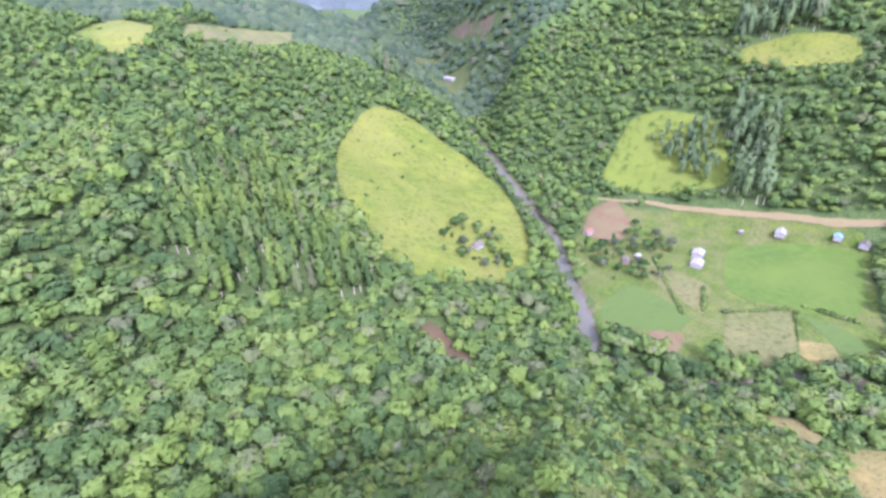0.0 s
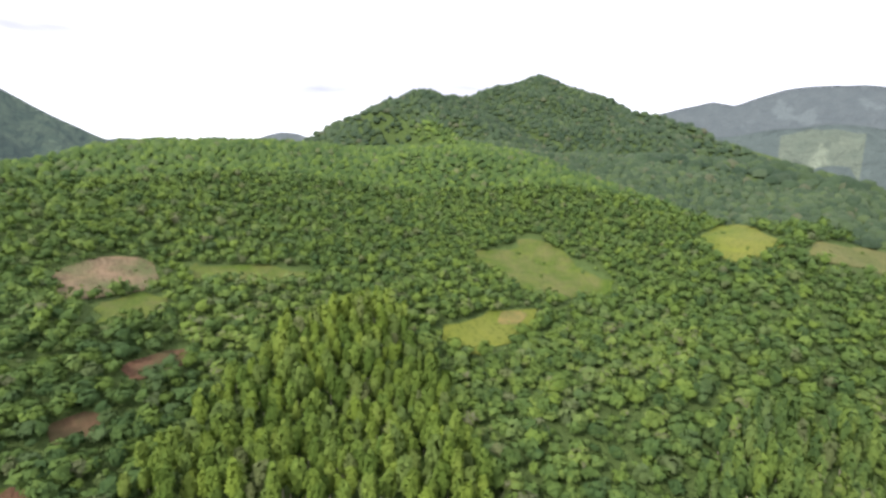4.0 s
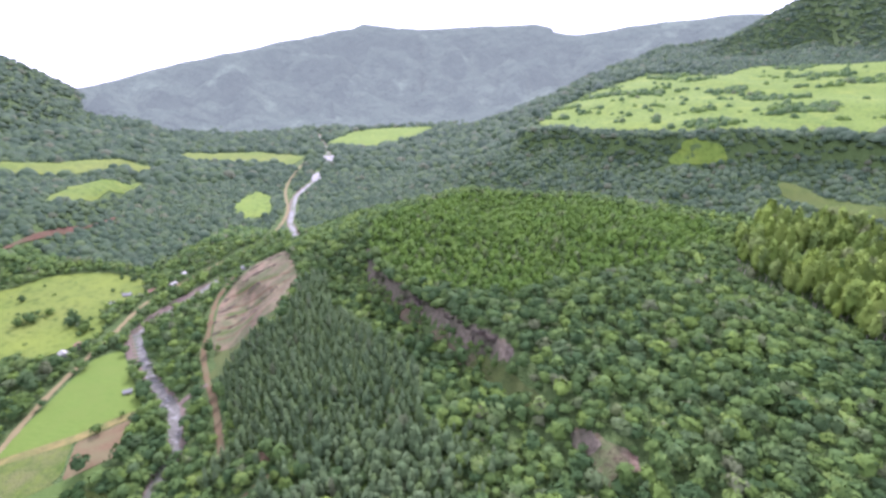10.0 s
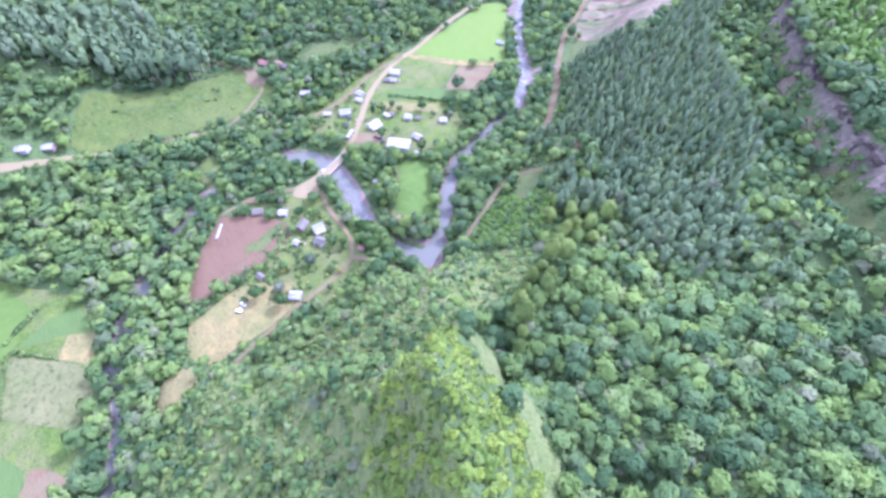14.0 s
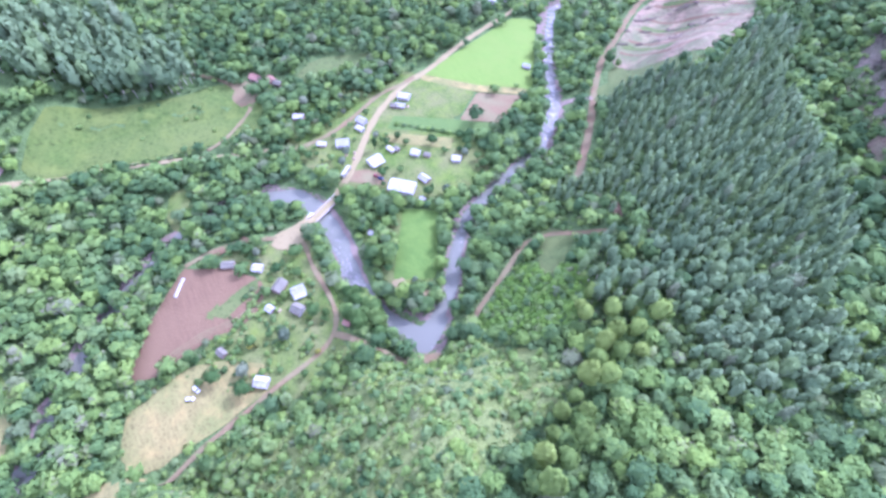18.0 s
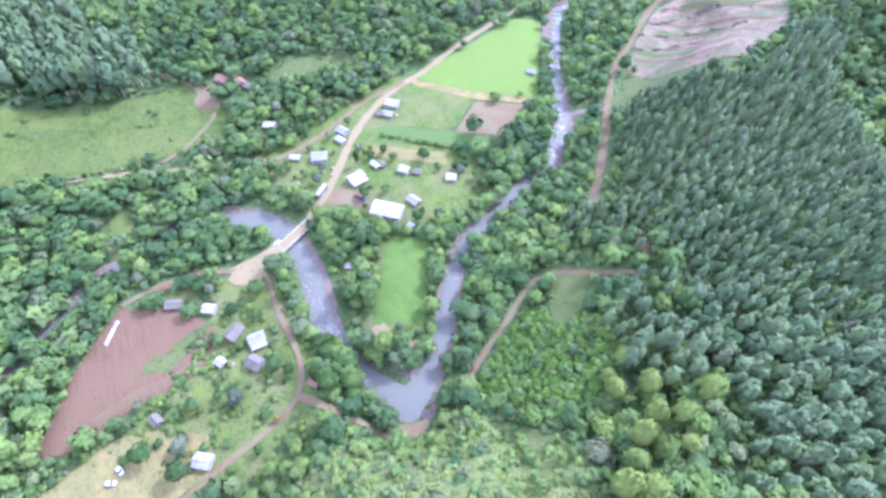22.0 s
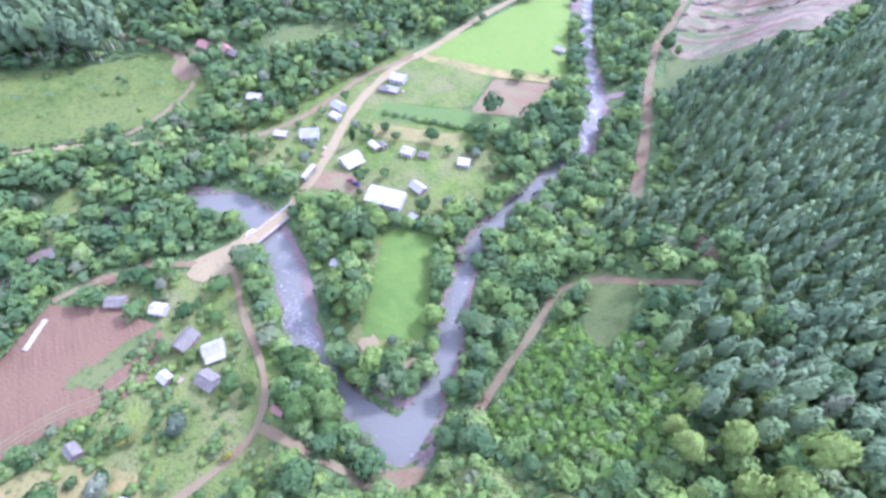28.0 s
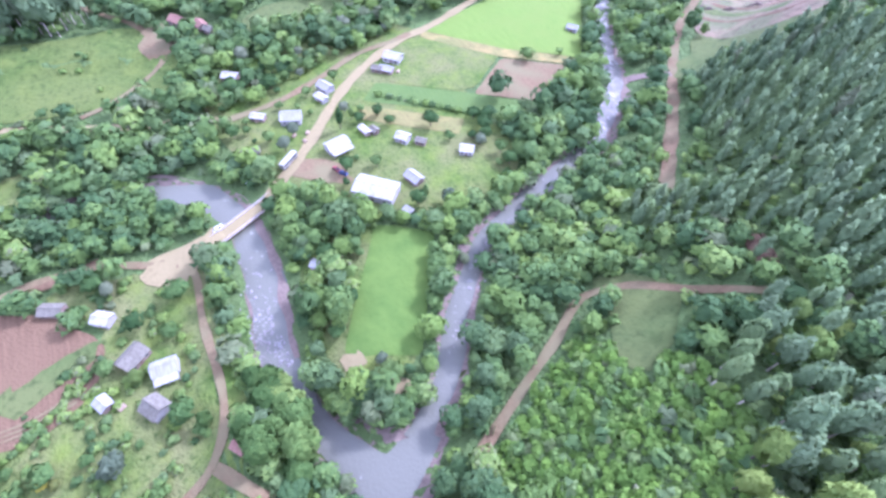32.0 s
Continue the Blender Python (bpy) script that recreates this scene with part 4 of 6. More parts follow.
def wood(name, kinds, mat, xs, ys, keep, radius, tall, sink, label, seed, vary=0.35, tone_shift=0.0, spread_by=1.0):
    """Plants one wood as one object; keep says which places are wooded."""
    xs, ys = xs[keep], ys[keep]
    rng = np.random.default_rng(seed)
    r = radius * rng.uniform(1 - vary, 1 + vary, len(xs))
    h = tall * r / radius * rng.uniform(0.8, 1.2, len(xs))
    V, Fc, tone, nor, which = gather(kinds, xs, ys, on_ground(xs, ys) + sink * rng.uniform(0.7, 1.1, len(xs)), r, h, seed, tone_shift, spread_by)
    k = 0.8 if kinds is FAR_KINDS else 0.4
    n = np.stack([(on_ground(xs - 7, ys) - on_ground(xs + 7, ys)) / 14, (on_ground(xs, ys - 7) - on_ground(xs, ys + 7)) / 14, np.ones(len(xs))], 1)
    n /= np.linalg.norm(n, axis=1)[:, None]
    nor = nor + k * n[which]
    nor /= np.linalg.norm(nor, axis=1)[:, None]
    me = mesh_from(name, V, Fc, [mat], None, True, nor)
    me.attributes.new("hue", "FLOAT", "POINT").data.foreach_set("value", rng.uniform(0, 1, len(xs))[which].astype(np.float32))
    me.attributes.new("tone", "FLOAT", "POINT").data.foreach_set("value", tone.astype(np.float32))
    return tagged(new(name, me), label, "forest", kind="stuff")


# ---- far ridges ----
def hazed_forest(name, dark, light, haze_glow):
    """Far forest, with the haze before it put in as a faint emission."""
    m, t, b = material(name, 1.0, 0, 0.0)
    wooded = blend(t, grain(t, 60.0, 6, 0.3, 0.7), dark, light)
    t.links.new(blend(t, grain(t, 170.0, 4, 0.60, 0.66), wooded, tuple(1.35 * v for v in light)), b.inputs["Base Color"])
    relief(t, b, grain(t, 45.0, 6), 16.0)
    # haze painted on as emission of the forest itself
    b.inputs["Emission Color"].default_value, b.inputs["Emission Strength"].default_value = (*haze_glow, 1), 1.0
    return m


# last colour of each is its haze, painted in as emission
M_FAR = hazed_forest("far_forest", (0.030, 0.048, 0.030), (0.062, 0.085, 0.050), (0.030, 0.040, 0.050))
M_FARNORTH = hazed_forest("far_northern_forest", (0.036, 0.052, 0.034), (0.056, 0.074, 0.048), (0.108, 0.122, 0.112))
M_FARTHEST = hazed_forest("farthest_forest", (0.032, 0.045, 0.040), (0.050, 0.066, 0.058), (0.074, 0.090, 0.086))
M_FARFIELD = hazed_forest("far_pasture", (0.085, 0.105, 0.070), (0.115, 0.135, 0.090), (0.030, 0.040, 0.050))
M_FARBLUE = hazed_forest("blue_haze_forest", (0.030, 0.042, 0.040), (0.045, 0.058, 0.054), (0.106, 0.119, 0.126))


def far_ridge(crest, mat, label, foot=0.62, seed=1, bluff=0.12, cleared=None):
    """A distant mountain front: from its crest a short bluff, then spurs and gullies down to the valley."""
    c = curve_through(crest, 40)
    n, rows = len(c), 26
    rng = np.random.default_rng(seed)
    jag = np.convolve(rng.normal(0, 5, n), [0.25, 0.5, 0.25], "same")
    eye = np.array([-75.0, -350.0])
    s = np.linspace(0, 1, rows)
    fall = np.where(s < 0.12, s / 0.12 * bluff, bluff + (1 - bluff) * np.clip((s - 0.12) / 0.88, 0, 1) ** 0.72)
    xy = eye + (c[:, None, :2] - eye) * (1 - (1 - foot) * s)[None, :, None]
    spur = swell(xy[..., 0], xy[..., 1], 420, seed) * 70 * np.sin(np.pi * s) + swell(xy[..., 0], xy[..., 1], 140, seed + 1) * 22 * np.sin(np.pi * s)
    z = (c[:, None, 2] + jag[:, None] * (1 - s)) * (1 - fall) - 10 * s + np.maximum(spur, -0.4 * c[:, None, 2] * (1 - s))
    z[:, 0] = c[:, 2] + jag
    back = np.concatenate([eye + (c[:, :2] - eye) * 1.12, 0 * c[:, :1]], 1)[:, None]
    P = np.concatenate([back, np.concatenate([xy, z[..., None]], -1)], 1)
    rows += 1
    i = (np.arange(n - 1)[:, None] * rows + np.arange(rows - 1)).ravel()
    which = np.zeros((n - 1, rows - 1), int)
    if cleared:
        which[(c[:-1, 0] > cleared[0]) & (c[:-1, 0] < cleared[1]), cleared[2]:cleared[3]] = 1
    return tagged(new("backdrop_mountain", mesh_from("backdrop_mountain", P.reshape(-1, 3), np.stack([i, i + 1, i + rows + 1, i + rows], 1), [mat, M_FARFIELD], which.ravel(), True)), label, "mountain", kind="structure")


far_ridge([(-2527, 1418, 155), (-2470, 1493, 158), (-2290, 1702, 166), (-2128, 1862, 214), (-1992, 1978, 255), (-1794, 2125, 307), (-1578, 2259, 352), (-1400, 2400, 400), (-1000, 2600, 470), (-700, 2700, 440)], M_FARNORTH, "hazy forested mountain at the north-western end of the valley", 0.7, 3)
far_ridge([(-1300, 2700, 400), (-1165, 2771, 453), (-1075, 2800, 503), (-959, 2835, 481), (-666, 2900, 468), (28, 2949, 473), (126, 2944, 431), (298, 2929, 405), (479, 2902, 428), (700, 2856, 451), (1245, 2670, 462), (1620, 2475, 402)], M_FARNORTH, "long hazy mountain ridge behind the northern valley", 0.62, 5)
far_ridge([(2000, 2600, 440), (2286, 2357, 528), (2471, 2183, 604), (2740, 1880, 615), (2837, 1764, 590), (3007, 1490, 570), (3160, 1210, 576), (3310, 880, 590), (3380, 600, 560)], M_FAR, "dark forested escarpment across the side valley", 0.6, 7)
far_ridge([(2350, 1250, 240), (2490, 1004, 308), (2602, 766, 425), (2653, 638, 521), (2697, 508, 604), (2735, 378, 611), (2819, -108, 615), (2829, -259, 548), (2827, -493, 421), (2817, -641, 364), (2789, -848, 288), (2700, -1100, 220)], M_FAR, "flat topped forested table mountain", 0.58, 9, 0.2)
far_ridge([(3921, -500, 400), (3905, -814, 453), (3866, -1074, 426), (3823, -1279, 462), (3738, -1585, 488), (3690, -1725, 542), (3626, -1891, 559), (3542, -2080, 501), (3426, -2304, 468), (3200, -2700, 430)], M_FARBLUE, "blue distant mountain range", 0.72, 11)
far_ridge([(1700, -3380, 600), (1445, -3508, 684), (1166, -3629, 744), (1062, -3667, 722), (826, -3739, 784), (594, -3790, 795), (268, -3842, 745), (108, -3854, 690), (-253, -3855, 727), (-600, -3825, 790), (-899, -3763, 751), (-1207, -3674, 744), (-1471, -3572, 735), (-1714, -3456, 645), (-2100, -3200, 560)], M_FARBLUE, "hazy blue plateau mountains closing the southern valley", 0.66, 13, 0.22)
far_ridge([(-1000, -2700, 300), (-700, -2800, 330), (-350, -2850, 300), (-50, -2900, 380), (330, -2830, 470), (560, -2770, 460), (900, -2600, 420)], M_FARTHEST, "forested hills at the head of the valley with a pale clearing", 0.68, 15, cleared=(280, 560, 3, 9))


# ---- buildings ----
def paint(name, colour, rough=0.7, metal=0.0, worn=0.25, size=1.5, stretch=None):
    m, t, b = material(name, rough, metal, 0.3)
    t.links.new(blend(t, grain(t, size, 6, 0.4, 0.75, stretch), colour, tuple(c * (1 - worn) * k for c, k in zip(colour, (1.0, 0.96, 0.90)))), b.inputs["Base Color"])
    relief(t, b, grain(t, 0.25, 3), 0.02)
    return m


M_ZINC = paint("pale_sheet_roof", (0.215, 0.215, 0.19), 0.55, 0.0, 0.45, 1.6, (0, 3, 0.3))
M_WHITEROOF = paint("white_roof", (0.25, 0.248, 0.205), 0.6, 0.0, 0.4, 2.4)
M_OLDTILE = paint("old_grey_tiles", (0.120, 0.112, 0.080), 0.9, 0.0, 0.45, 0.9)
M_REDTILE = paint("red_tiles", (0.19, 0.105, 0.07), 0.85, 0.0, 0.4, 0.8)
M_BLUEROOF = paint("blue_sheet_roof", (0.16, 0.28, 0.40), 0.6, 0.0, 0.25)
M_WALL = paint("whitewashed_wall", (0.28, 0.27, 0.25), 0.9, 0.0, 0.2)
M_PLANK = paint("weathered_boards", (0.20, 0.15, 0.115), 0.9, 0.0, 0.4, 0.4, (0, 6, 0.5))
M_DOOR = paint("door_wood", (0.12, 0.075, 0.05), 0.6)
M_CONCRETE = paint("concrete", (0.36, 0.32, 0.28), 0.9, 0.0, 0.3)
M_BLACK = paint("rubber", (0.02, 0.02, 0.022), 0.85)
M_STEEL = paint("grey_steel", (0.30, 0.30, 0.31), 0.4, 0.8)
M_GLASS, g_t, g_b = material("dark_window_glass", 0.08, 0, 0.5)
g_b.inputs["Base Color"].default_value = (0.03, 0.035, 0.04, 1)
M_TRUNK = paint("tree_bark", (0.10, 0.075, 0.055), 0.95, 0.0, 0.5, 0.3, (0, 2, 0.5))


def box(bm, x0, x1, y0, y1, z0, z1):
    v = [bm.verts.new(p) for p in ((x0, y0, z0), (x1, y0, z0), (x1, y1, z0), (x0, y1, z0), (x0, y0, z1), (x1, y0, z1), (x1, y1, z1), (x0, y1, z1))]
    for f in ((3, 2, 1, 0), (4, 5, 6, 7), (0, 1, 5, 4), (1, 2, 6, 5), (2, 3, 7, 6), (3, 0, 4, 7)):
        bm.faces.new([v[k] for k in f])
    return bm


def loft(bm, rings):
    """Closes a body from cross-sections, each a list of points."""
    vs = [[bm.verts.new(p) for p in r] for r in rings]
    for a, b in zip(vs, vs[1:]):
        for k in range(len(a)):
            bm.faces.new((a[k], a[(k + 1) % len(a)], b[(k + 1) % len(a)], b[k]))
    bm.faces.new(vs[0][::-1])
    bm.faces.new(vs[-1])
    bmesh.ops.recalc_face_normals(bm, faces=bm.faces[:])
    return bm


def base(name, x, y, turn, label, category, group="", lift=0.0):
    ob = new(name)
    ob.matrix_basis = pose(x, y, float(on_ground(x, y)) + lift, 0, 0, turn)
    return tagged(ob, label, category, group)


HOMES = []


def house(name, x, y, turn, w, d, h, rise, wall, roof, label, category="house", group="village houses", wing=None, porch=False):
    """A small gabled house, ridge along its length w: walls, two roof slopes, a ridge cap, door and windows."""
    w, d = 0.9 * w, 0.9 * d
    HOMES.append((x, y, 0.5 * math.hypot(w, d)))
    ob = base(name, x, y, turn, label, category, group, 0.1)
    bm = box(bmesh.new(), -w / 2, w / 2, -d / 2, d / 2, -0.4, h)
    for sx in (-1, 1):
        a = [bm.verts.new((sx * (w / 2), -d / 2, h)), bm.verts.new((sx * (w / 2), d / 2, h)), bm.verts.new((sx * (w / 2), 0, h + rise * 0.96))]
        bm.faces.new(a if sx > 0 else a[::-1])
    part("wall", bm, wall, ob)
    lap, th, o = 0.42, 0.10, 0.35
    sl = rise / (d / 2)
    for sy in (-1, 1):
        bm = bmesh.new()
        n = max(6, int(w / 0.6))
        rows = []
        for k in range(n + 1):
            u, up = -w / 2 - o + k * (w + 2 * o) / n, 0.035 * (k % 2)
            q = [(u, 0, h + rise + th + up), (u, sy * (d / 2 + lap), h + th + up - sl * lap), (u, sy * (d / 2 + lap), h - sl * lap), (u, 0, h + rise)]
            rows.append(q if sy < 0 else q[::-1])
        loft(bm, rows)
        part("roof", bm, roof, ob)
    part("ridge_cap", box(bmesh.new(), -w / 2 - o, w / 2 + o, -0.16, 0.16, h + rise + 0.06, h + rise + 0.22), roof, ob)
    part("door", box(bmesh.new(), -0.45, 0.45, -d / 2 - 0.06, -d / 2 + 0.05, 0, 2.0), M_DOOR, ob)
    for k in (-0.3, 0.3):
        for sy in (-1, 1):
            yy = sy * d / 2
            fr = part("window", box(bmesh.new(), k * w - 0.6, k * w + 0.6, yy - 0.05, yy + 0.05, 0.95, 2.05), M_WALL, ob)
            part("pane", box(bmesh.new(), k * w - 0.5, k * w + 0.5, yy - 0.07, yy + 0.07, 1.03, 1.97), M_GLASS, fr)
    if porch:
        bm = bmesh.new()
        q = [(-w / 2, -d / 2 - 0.3, h - 0.25), (w / 2, -d / 2 - 0.3, h - 0.25), (w / 2, -d / 2 - 3.0, h - 0.75), (-w / 2, -d / 2 - 3.0, h - 0.75)]
        top, low = [bm.verts.new(p) for p in q], [bm.verts.new((p[0], p[1], p[2] - 0.1)) for p in q]
        for f in (top[::-1], low, [top[2], top[3], low[3], low[2]], [top[1], top[2], low[2], low[1]], [top[3], top[0], low[0], low[3]]):
            bm.faces.new(f)
        part("porch_roof", bm, roof, ob)
        for k in (-0.48, 0, 0.48):
            part("post", box(bmesh.new(), k * w - 0.07, k * w + 0.07, -d / 2 - 2.9, -d / 2 - 2.76, -0.3, h - 0.75), M_DOOR, ob)
    return ob


def wheel(parent, x, y, r, width):
    bm = bmesh.new()
    bmesh.ops.create_cone(bm, cap_ends=True, segments=14, radius1=r, radius2=r, depth=width, matrix=pose(x, y, r, 90))
    w = part("wheel", bm, M_BLACK, parent, "black rubber tyre")
    bm = bmesh.new()
    bmesh.ops.create_cone(bm, cap_ends=True, segments=10, radius1=r * 0.55, radius2=r * 0.5, depth=width * 1.08, matrix=pose(x, y, r, 90))
    part("rim", bm, M_STEEL, w)


def car(x, y, turn, colour, label):
    m = paint("car_paint", colour, 0.3, 0.0, 0.05)
    ob = base("car", x, y, turn, label, "car", "parked cars", 0.5)
    ring = lambda u, w, z0, z1: [(u, -w, z0), (u, w, z0), (u, w, z1), (u, -w, z1)]
    part("body", loft(bmesh.new(), [ring(-2.1, 0.74, 0.42, 0.75), ring(-1.95, 0.84, 0.28, 0.86), ring(0.9, 0.86, 0.25, 0.9), ring(1.9, 0.82, 0.28, 0.8), ring(2.1, 0.7, 0.4, 0.66)]), m, ob)
    part("cabin", loft(bmesh.new(), [ring(-1.75, 0.74, 0.86, 0.9), ring(-1.2, 0.66, 0.86, 1.38), ring(0.25, 0.66, 0.86, 1.42), ring(1.05, 0.76, 0.86, 0.9)]), M_GLASS, ob)
    part("roof_panel", box(bmesh.new(), -1.2, 0.25, -0.62, 0.62, 1.39, 1.45), m, ob)
    for u in (-1.3, 1.3):
        for v in (-0.78, 0.78):
            wheel(ob, u, v, 0.31, 0.2)


def bus(x, y, turn):
    ob = base("bus", x, y, turn, "long white bus parked beside the dirt road", "bus", "", 0.5)
    ring = lambda u, w, z0, z1: [(u, -w, z0), (u, w, z0), (u, w, z1 - 0.2), (u, w - 0.2, z1), (u, -w + 0.2, z1), (u, -w, z1 - 0.2)]
    part("body", loft(bmesh.new(), [ring(-5.1, 1.1, 0.6, 2.9), ring(-4.9, 1.22, 0.45, 3.1), ring(4.8, 1.22, 0.45, 3.1), ring(5.1, 1.12, 0.6, 2.8)]), M_WHITEROOF, ob)
    for sy in (-1, 1):
        for k in range(7):
            part("window", box(bmesh.new(), -4.5 + k * 1.3, -3.4 + k * 1.3, sy * 1.2 - 0.04, sy * 1.2 + 0.04, 1.6, 2.5), M_GLASS, ob)
    part("windscreen", box(bmesh.new(), 5.0, 5.12, -0.95, 0.95, 1.4, 2.5), M_GLASS, ob)
    for k in (-2, 1.5):
        part("roof_hatch", box(bmesh.new(), k - 0.4, k + 0.4, -0.4, 0.4, 3.08, 3.2), M_ZINC, ob)
    for u in (-3.3, 3.2):
        for v in (-1.1, 1.1):
            wheel(ob, u, v, 0.48, 0.3)


def bridge(x0, y0, x1, y1):
    L, turn = math.hypot(x1 - x0, y1 - y0) + 6, math.degrees(math.atan2(y1 - y0, x1 - x0))
    ob = new("bridge")
    ob.matrix_basis = pose((x0 + x1) / 2, (y0 + y1) / 2, 0.55, 0, 0, turn)
    tagged(ob, "narrow concrete road bridge over the river", "bridge")
    part("deck", box(bmesh.new(), -L / 2, L / 2, -3.0, 3.0, -0.6, 0), M_ROAD, ob, "dusty concrete deck")
    for s in (-1, 1):
        part("kerb", box(bmesh.new(), -L / 2, L / 2, s * 2.85 - 0.2, s * 2.85 + 0.2, 0.004, 0.3), M_CONCRETE, ob)
        part("rail", box(bmesh.new(), -L / 2, L / 2, s * 2.85 - 0.08, s * 2.85 + 0.08, 0.85, 1.0), M_CONCRETE, ob)
        for k in range(11):
            u = -L / 2 + 0.3 + k * (L - 0.6) / 10
            part("post", box(bmesh.new(), u - 0.1, u + 0.1, s * 2.85 - 0.1, s * 2.85 + 0.1, 0.3, 0.85), M_CONCRETE, ob)
        part("beam", box(bmesh.new(), -L / 2, L / 2, s * 1.7 - 0.25, s * 1.7 + 0.25, -1.4, -0.6), M_CONCRETE, ob)
        part("abutment", box(bmesh.new(), s * (L / 2 - 0.9) - 0.9, s * (L / 2 - 0.9) + 0.9, -3.2, 3.2, -3.4, -0.6), M_CONCRETE, ob)
    for u in (-4.2, 4.2):
        part("pier", box(bmesh.new(), u - 0.4, u + 0.4, -2.3, 2.3, -3.6, -1.4), M_CONCRETE, ob)


bridge(-362, -299, -372, -276)
WHITE, OLD, GREY = M_WHITEROOF, M_OLDTILE, M_ZINC
house("house", -345, -342, 50, 6.2, 5, 2.6, 1.2, M_WALL, WHITE, "small house with a white sheet roof beside the ploughed field")
house("barn", -326, -336, 126, 9.0, 6.8, 2.6, 2.4, M_PLANK, OLD, "old barn with a dark grey tiled roof", "barn")
house("house", -317.5, -328, 84, 8, 5.6, 2.7, 1.5, M_WALL, GREY, "whitewashed house with a pale sheet roof beside the barn", porch=True)
house("house", -306, -333, 30, 7, 6.6, 2.8, 2.0, M_WALL, M_OLDTILE, "square house with a weathered grey hipped roof")
house("shed", -357, -356, 60, 8, 5, 2.2, 1.0, M_PLANK, OLD, "open grey shed at the edge of the ploughed field", "shed", "farm sheds")
house("shed", -315, -346, 25, 5, 4, 2.1, 0.8, M_PLANK, GREY, "small wooden shed with a grey sheet roof", "shed", "farm sheds")
house("house", -385, -241, 98, 11, 7, 3.0, 1.5, M_WALL, WHITE, "white roofed house with a long front porch by the road", porch=True)
house("hall", -352, -238, 43, 19, 11, 3.6, 1.4, M_WALL, WHITE, "large white roofed village hall by the playing field", "hall")
house("house", -376, -213, 35, 6.5, 5.5, 2.5, 1.2, M_WALL, WHITE, "small white roofed cottage on the lawn")
house("house", -355, -192, 50, 6.5, 5.5, 2.5, 1.1, M_WALL, WHITE, "small white cottage near the river trees")
house("pavilion", -351, -221, 15, 8, 5.5, 2.4, 1.4, M_PLANK, GREY, "grey roofed pavilion on the lawn", "pavilion")
house("house", -428, -229, 20, 8, 6, 2.7, 1.4, M_WALL, GREY, "house with a pale grey roof beside the road")
house("house", -421, -234, 20, 7, 4, 2.4, 0.8, M_WALL, WHITE, "low white annexe by the road")
house("house", -413, -252, 65, 10, 8, 3.0, 2.0, M_WALL, GREY, "grey roofed house with a cluttered yard")
house("shed", -421, -265, 50, 7, 4, 2.2, 0.8, M_PLANK, WHITE, "white sheet roofed shed behind the house", "shed", "farm sheds")
house("barn", -399, -275, 75, 8, 5, 2.4, 1.4, M_PLANK, OLD, "weathered wooden barn with a grey roof near the bridge", "barn")
house("house", -458, -267, 50, 8.5, 6, 2.8, 1.3, M_PLANK, WHITE, "brick red house with a white roof among trees")
house("house", -436, -187, 40, 10, 7.5, 2.8, 1.6, M_WALL, WHITE, "white house by the upper road")
house("shed", -428, -195, 40, 8, 5, 2.2, 1.0, M_PLANK, GREY, "grey sheet roofed shed beside the white house", "shed", "farm sheds")
house("cabin", -416, -78, 35, 7, 5, 2.4, 1.2, M_WALL, GREY, "lone cabin at the edge of the bright crop field", "cabin")
house("shed", -389, -226, 10, 7, 3, 2.2, 0.5, M_PLANK, WHITE, "narrow shed with a white sheet roof", "shed", "farm sheds")
house("house", -519, -278, 30, 9, 7, 2.8, 1.8, M_PLANK, M_REDTILE, "farmhouse with a red tiled roof on the hillside")
house("shed", -510, -268, 10, 8, 6, 2.6, 1.4, M_PLANK, M_REDTILE, "red roofed farm shed on the hillside", "shed", "farm sheds")
house("hut", -281, -314, 30, 4.5, 3.6, 2.1, 1.0, M_PLANK, M_REDTILE, "little hut with an orange tiled roof by the lane", "hut")
house("hut", -330, -273, 40, 4, 3.5, 2.2, 0.8, M_PLANK, WHITE, "small white roofed hut inside the river bend", "hut")
house("house", -277, -365, 48, 7.5, 6, 2.8, 1.5, M_WALL, WHITE, "white house at the edge of the stubble field")
house("hut", -304, -377, 20, 5.5, 4, 2.2, 1.2, M_PLANK, OLD, "brown hut among bushes by the ploughed field", "hut")
for k, (x, y) in enumerate(((-549, 56), (-552, 80), (-536, 99), (-523, 120), (-530, 149), (-514, -26), (-516, -40), (-438, 148))):
    house("house", x, y, 25 * k, 9, 7, 2.8, 1.5, M_WALL, (WHITE, GREY, M_REDTILE)[k % 3], "distant roadside house at the northern bend of the road", group="roadside houses")
house("farmhouse", -338, -592, 40, 10, 8, 2.9, 1.4, M_WALL, WHITE, "white roofed farmhouse among the southern fields", group="farm houses")
house("farmhouse", -327, -580, 40, 10, 8, 2.9, 1.4, M_WALL, WHITE, "second white roofed farm building", group="farm houses")
house("farmhouse", -407, -590, 38, 12, 7, 2.9, 1.4, M_WALL, WHITE, "white farmhouse below the hill road", group="farm houses")
house("farmhouse", -430, -566, 38, 9, 5, 2.6, 1.0, M_WALL, M_BLUEROOF, "long building with a blue sheet roof", group="farm houses")
house("farmhouse", -437, -552, 30, 8, 6, 2.9, 1.6, M_WALL, OLD, "grey roofed farmhouse under trees", group="farm houses")
house("farmhouse", -280, -649, 20, 8, 6, 2.6, 1.3, M_WALL, M_REDTILE, "small house with a reddish roof in the dirt yard", group="farm houses")
house("shed", -431, -199, 45, 6, 4, 2.2, 0.8, M_PLANK, OLD, "dark old shed behind the white house", "shed", "farm sheds")
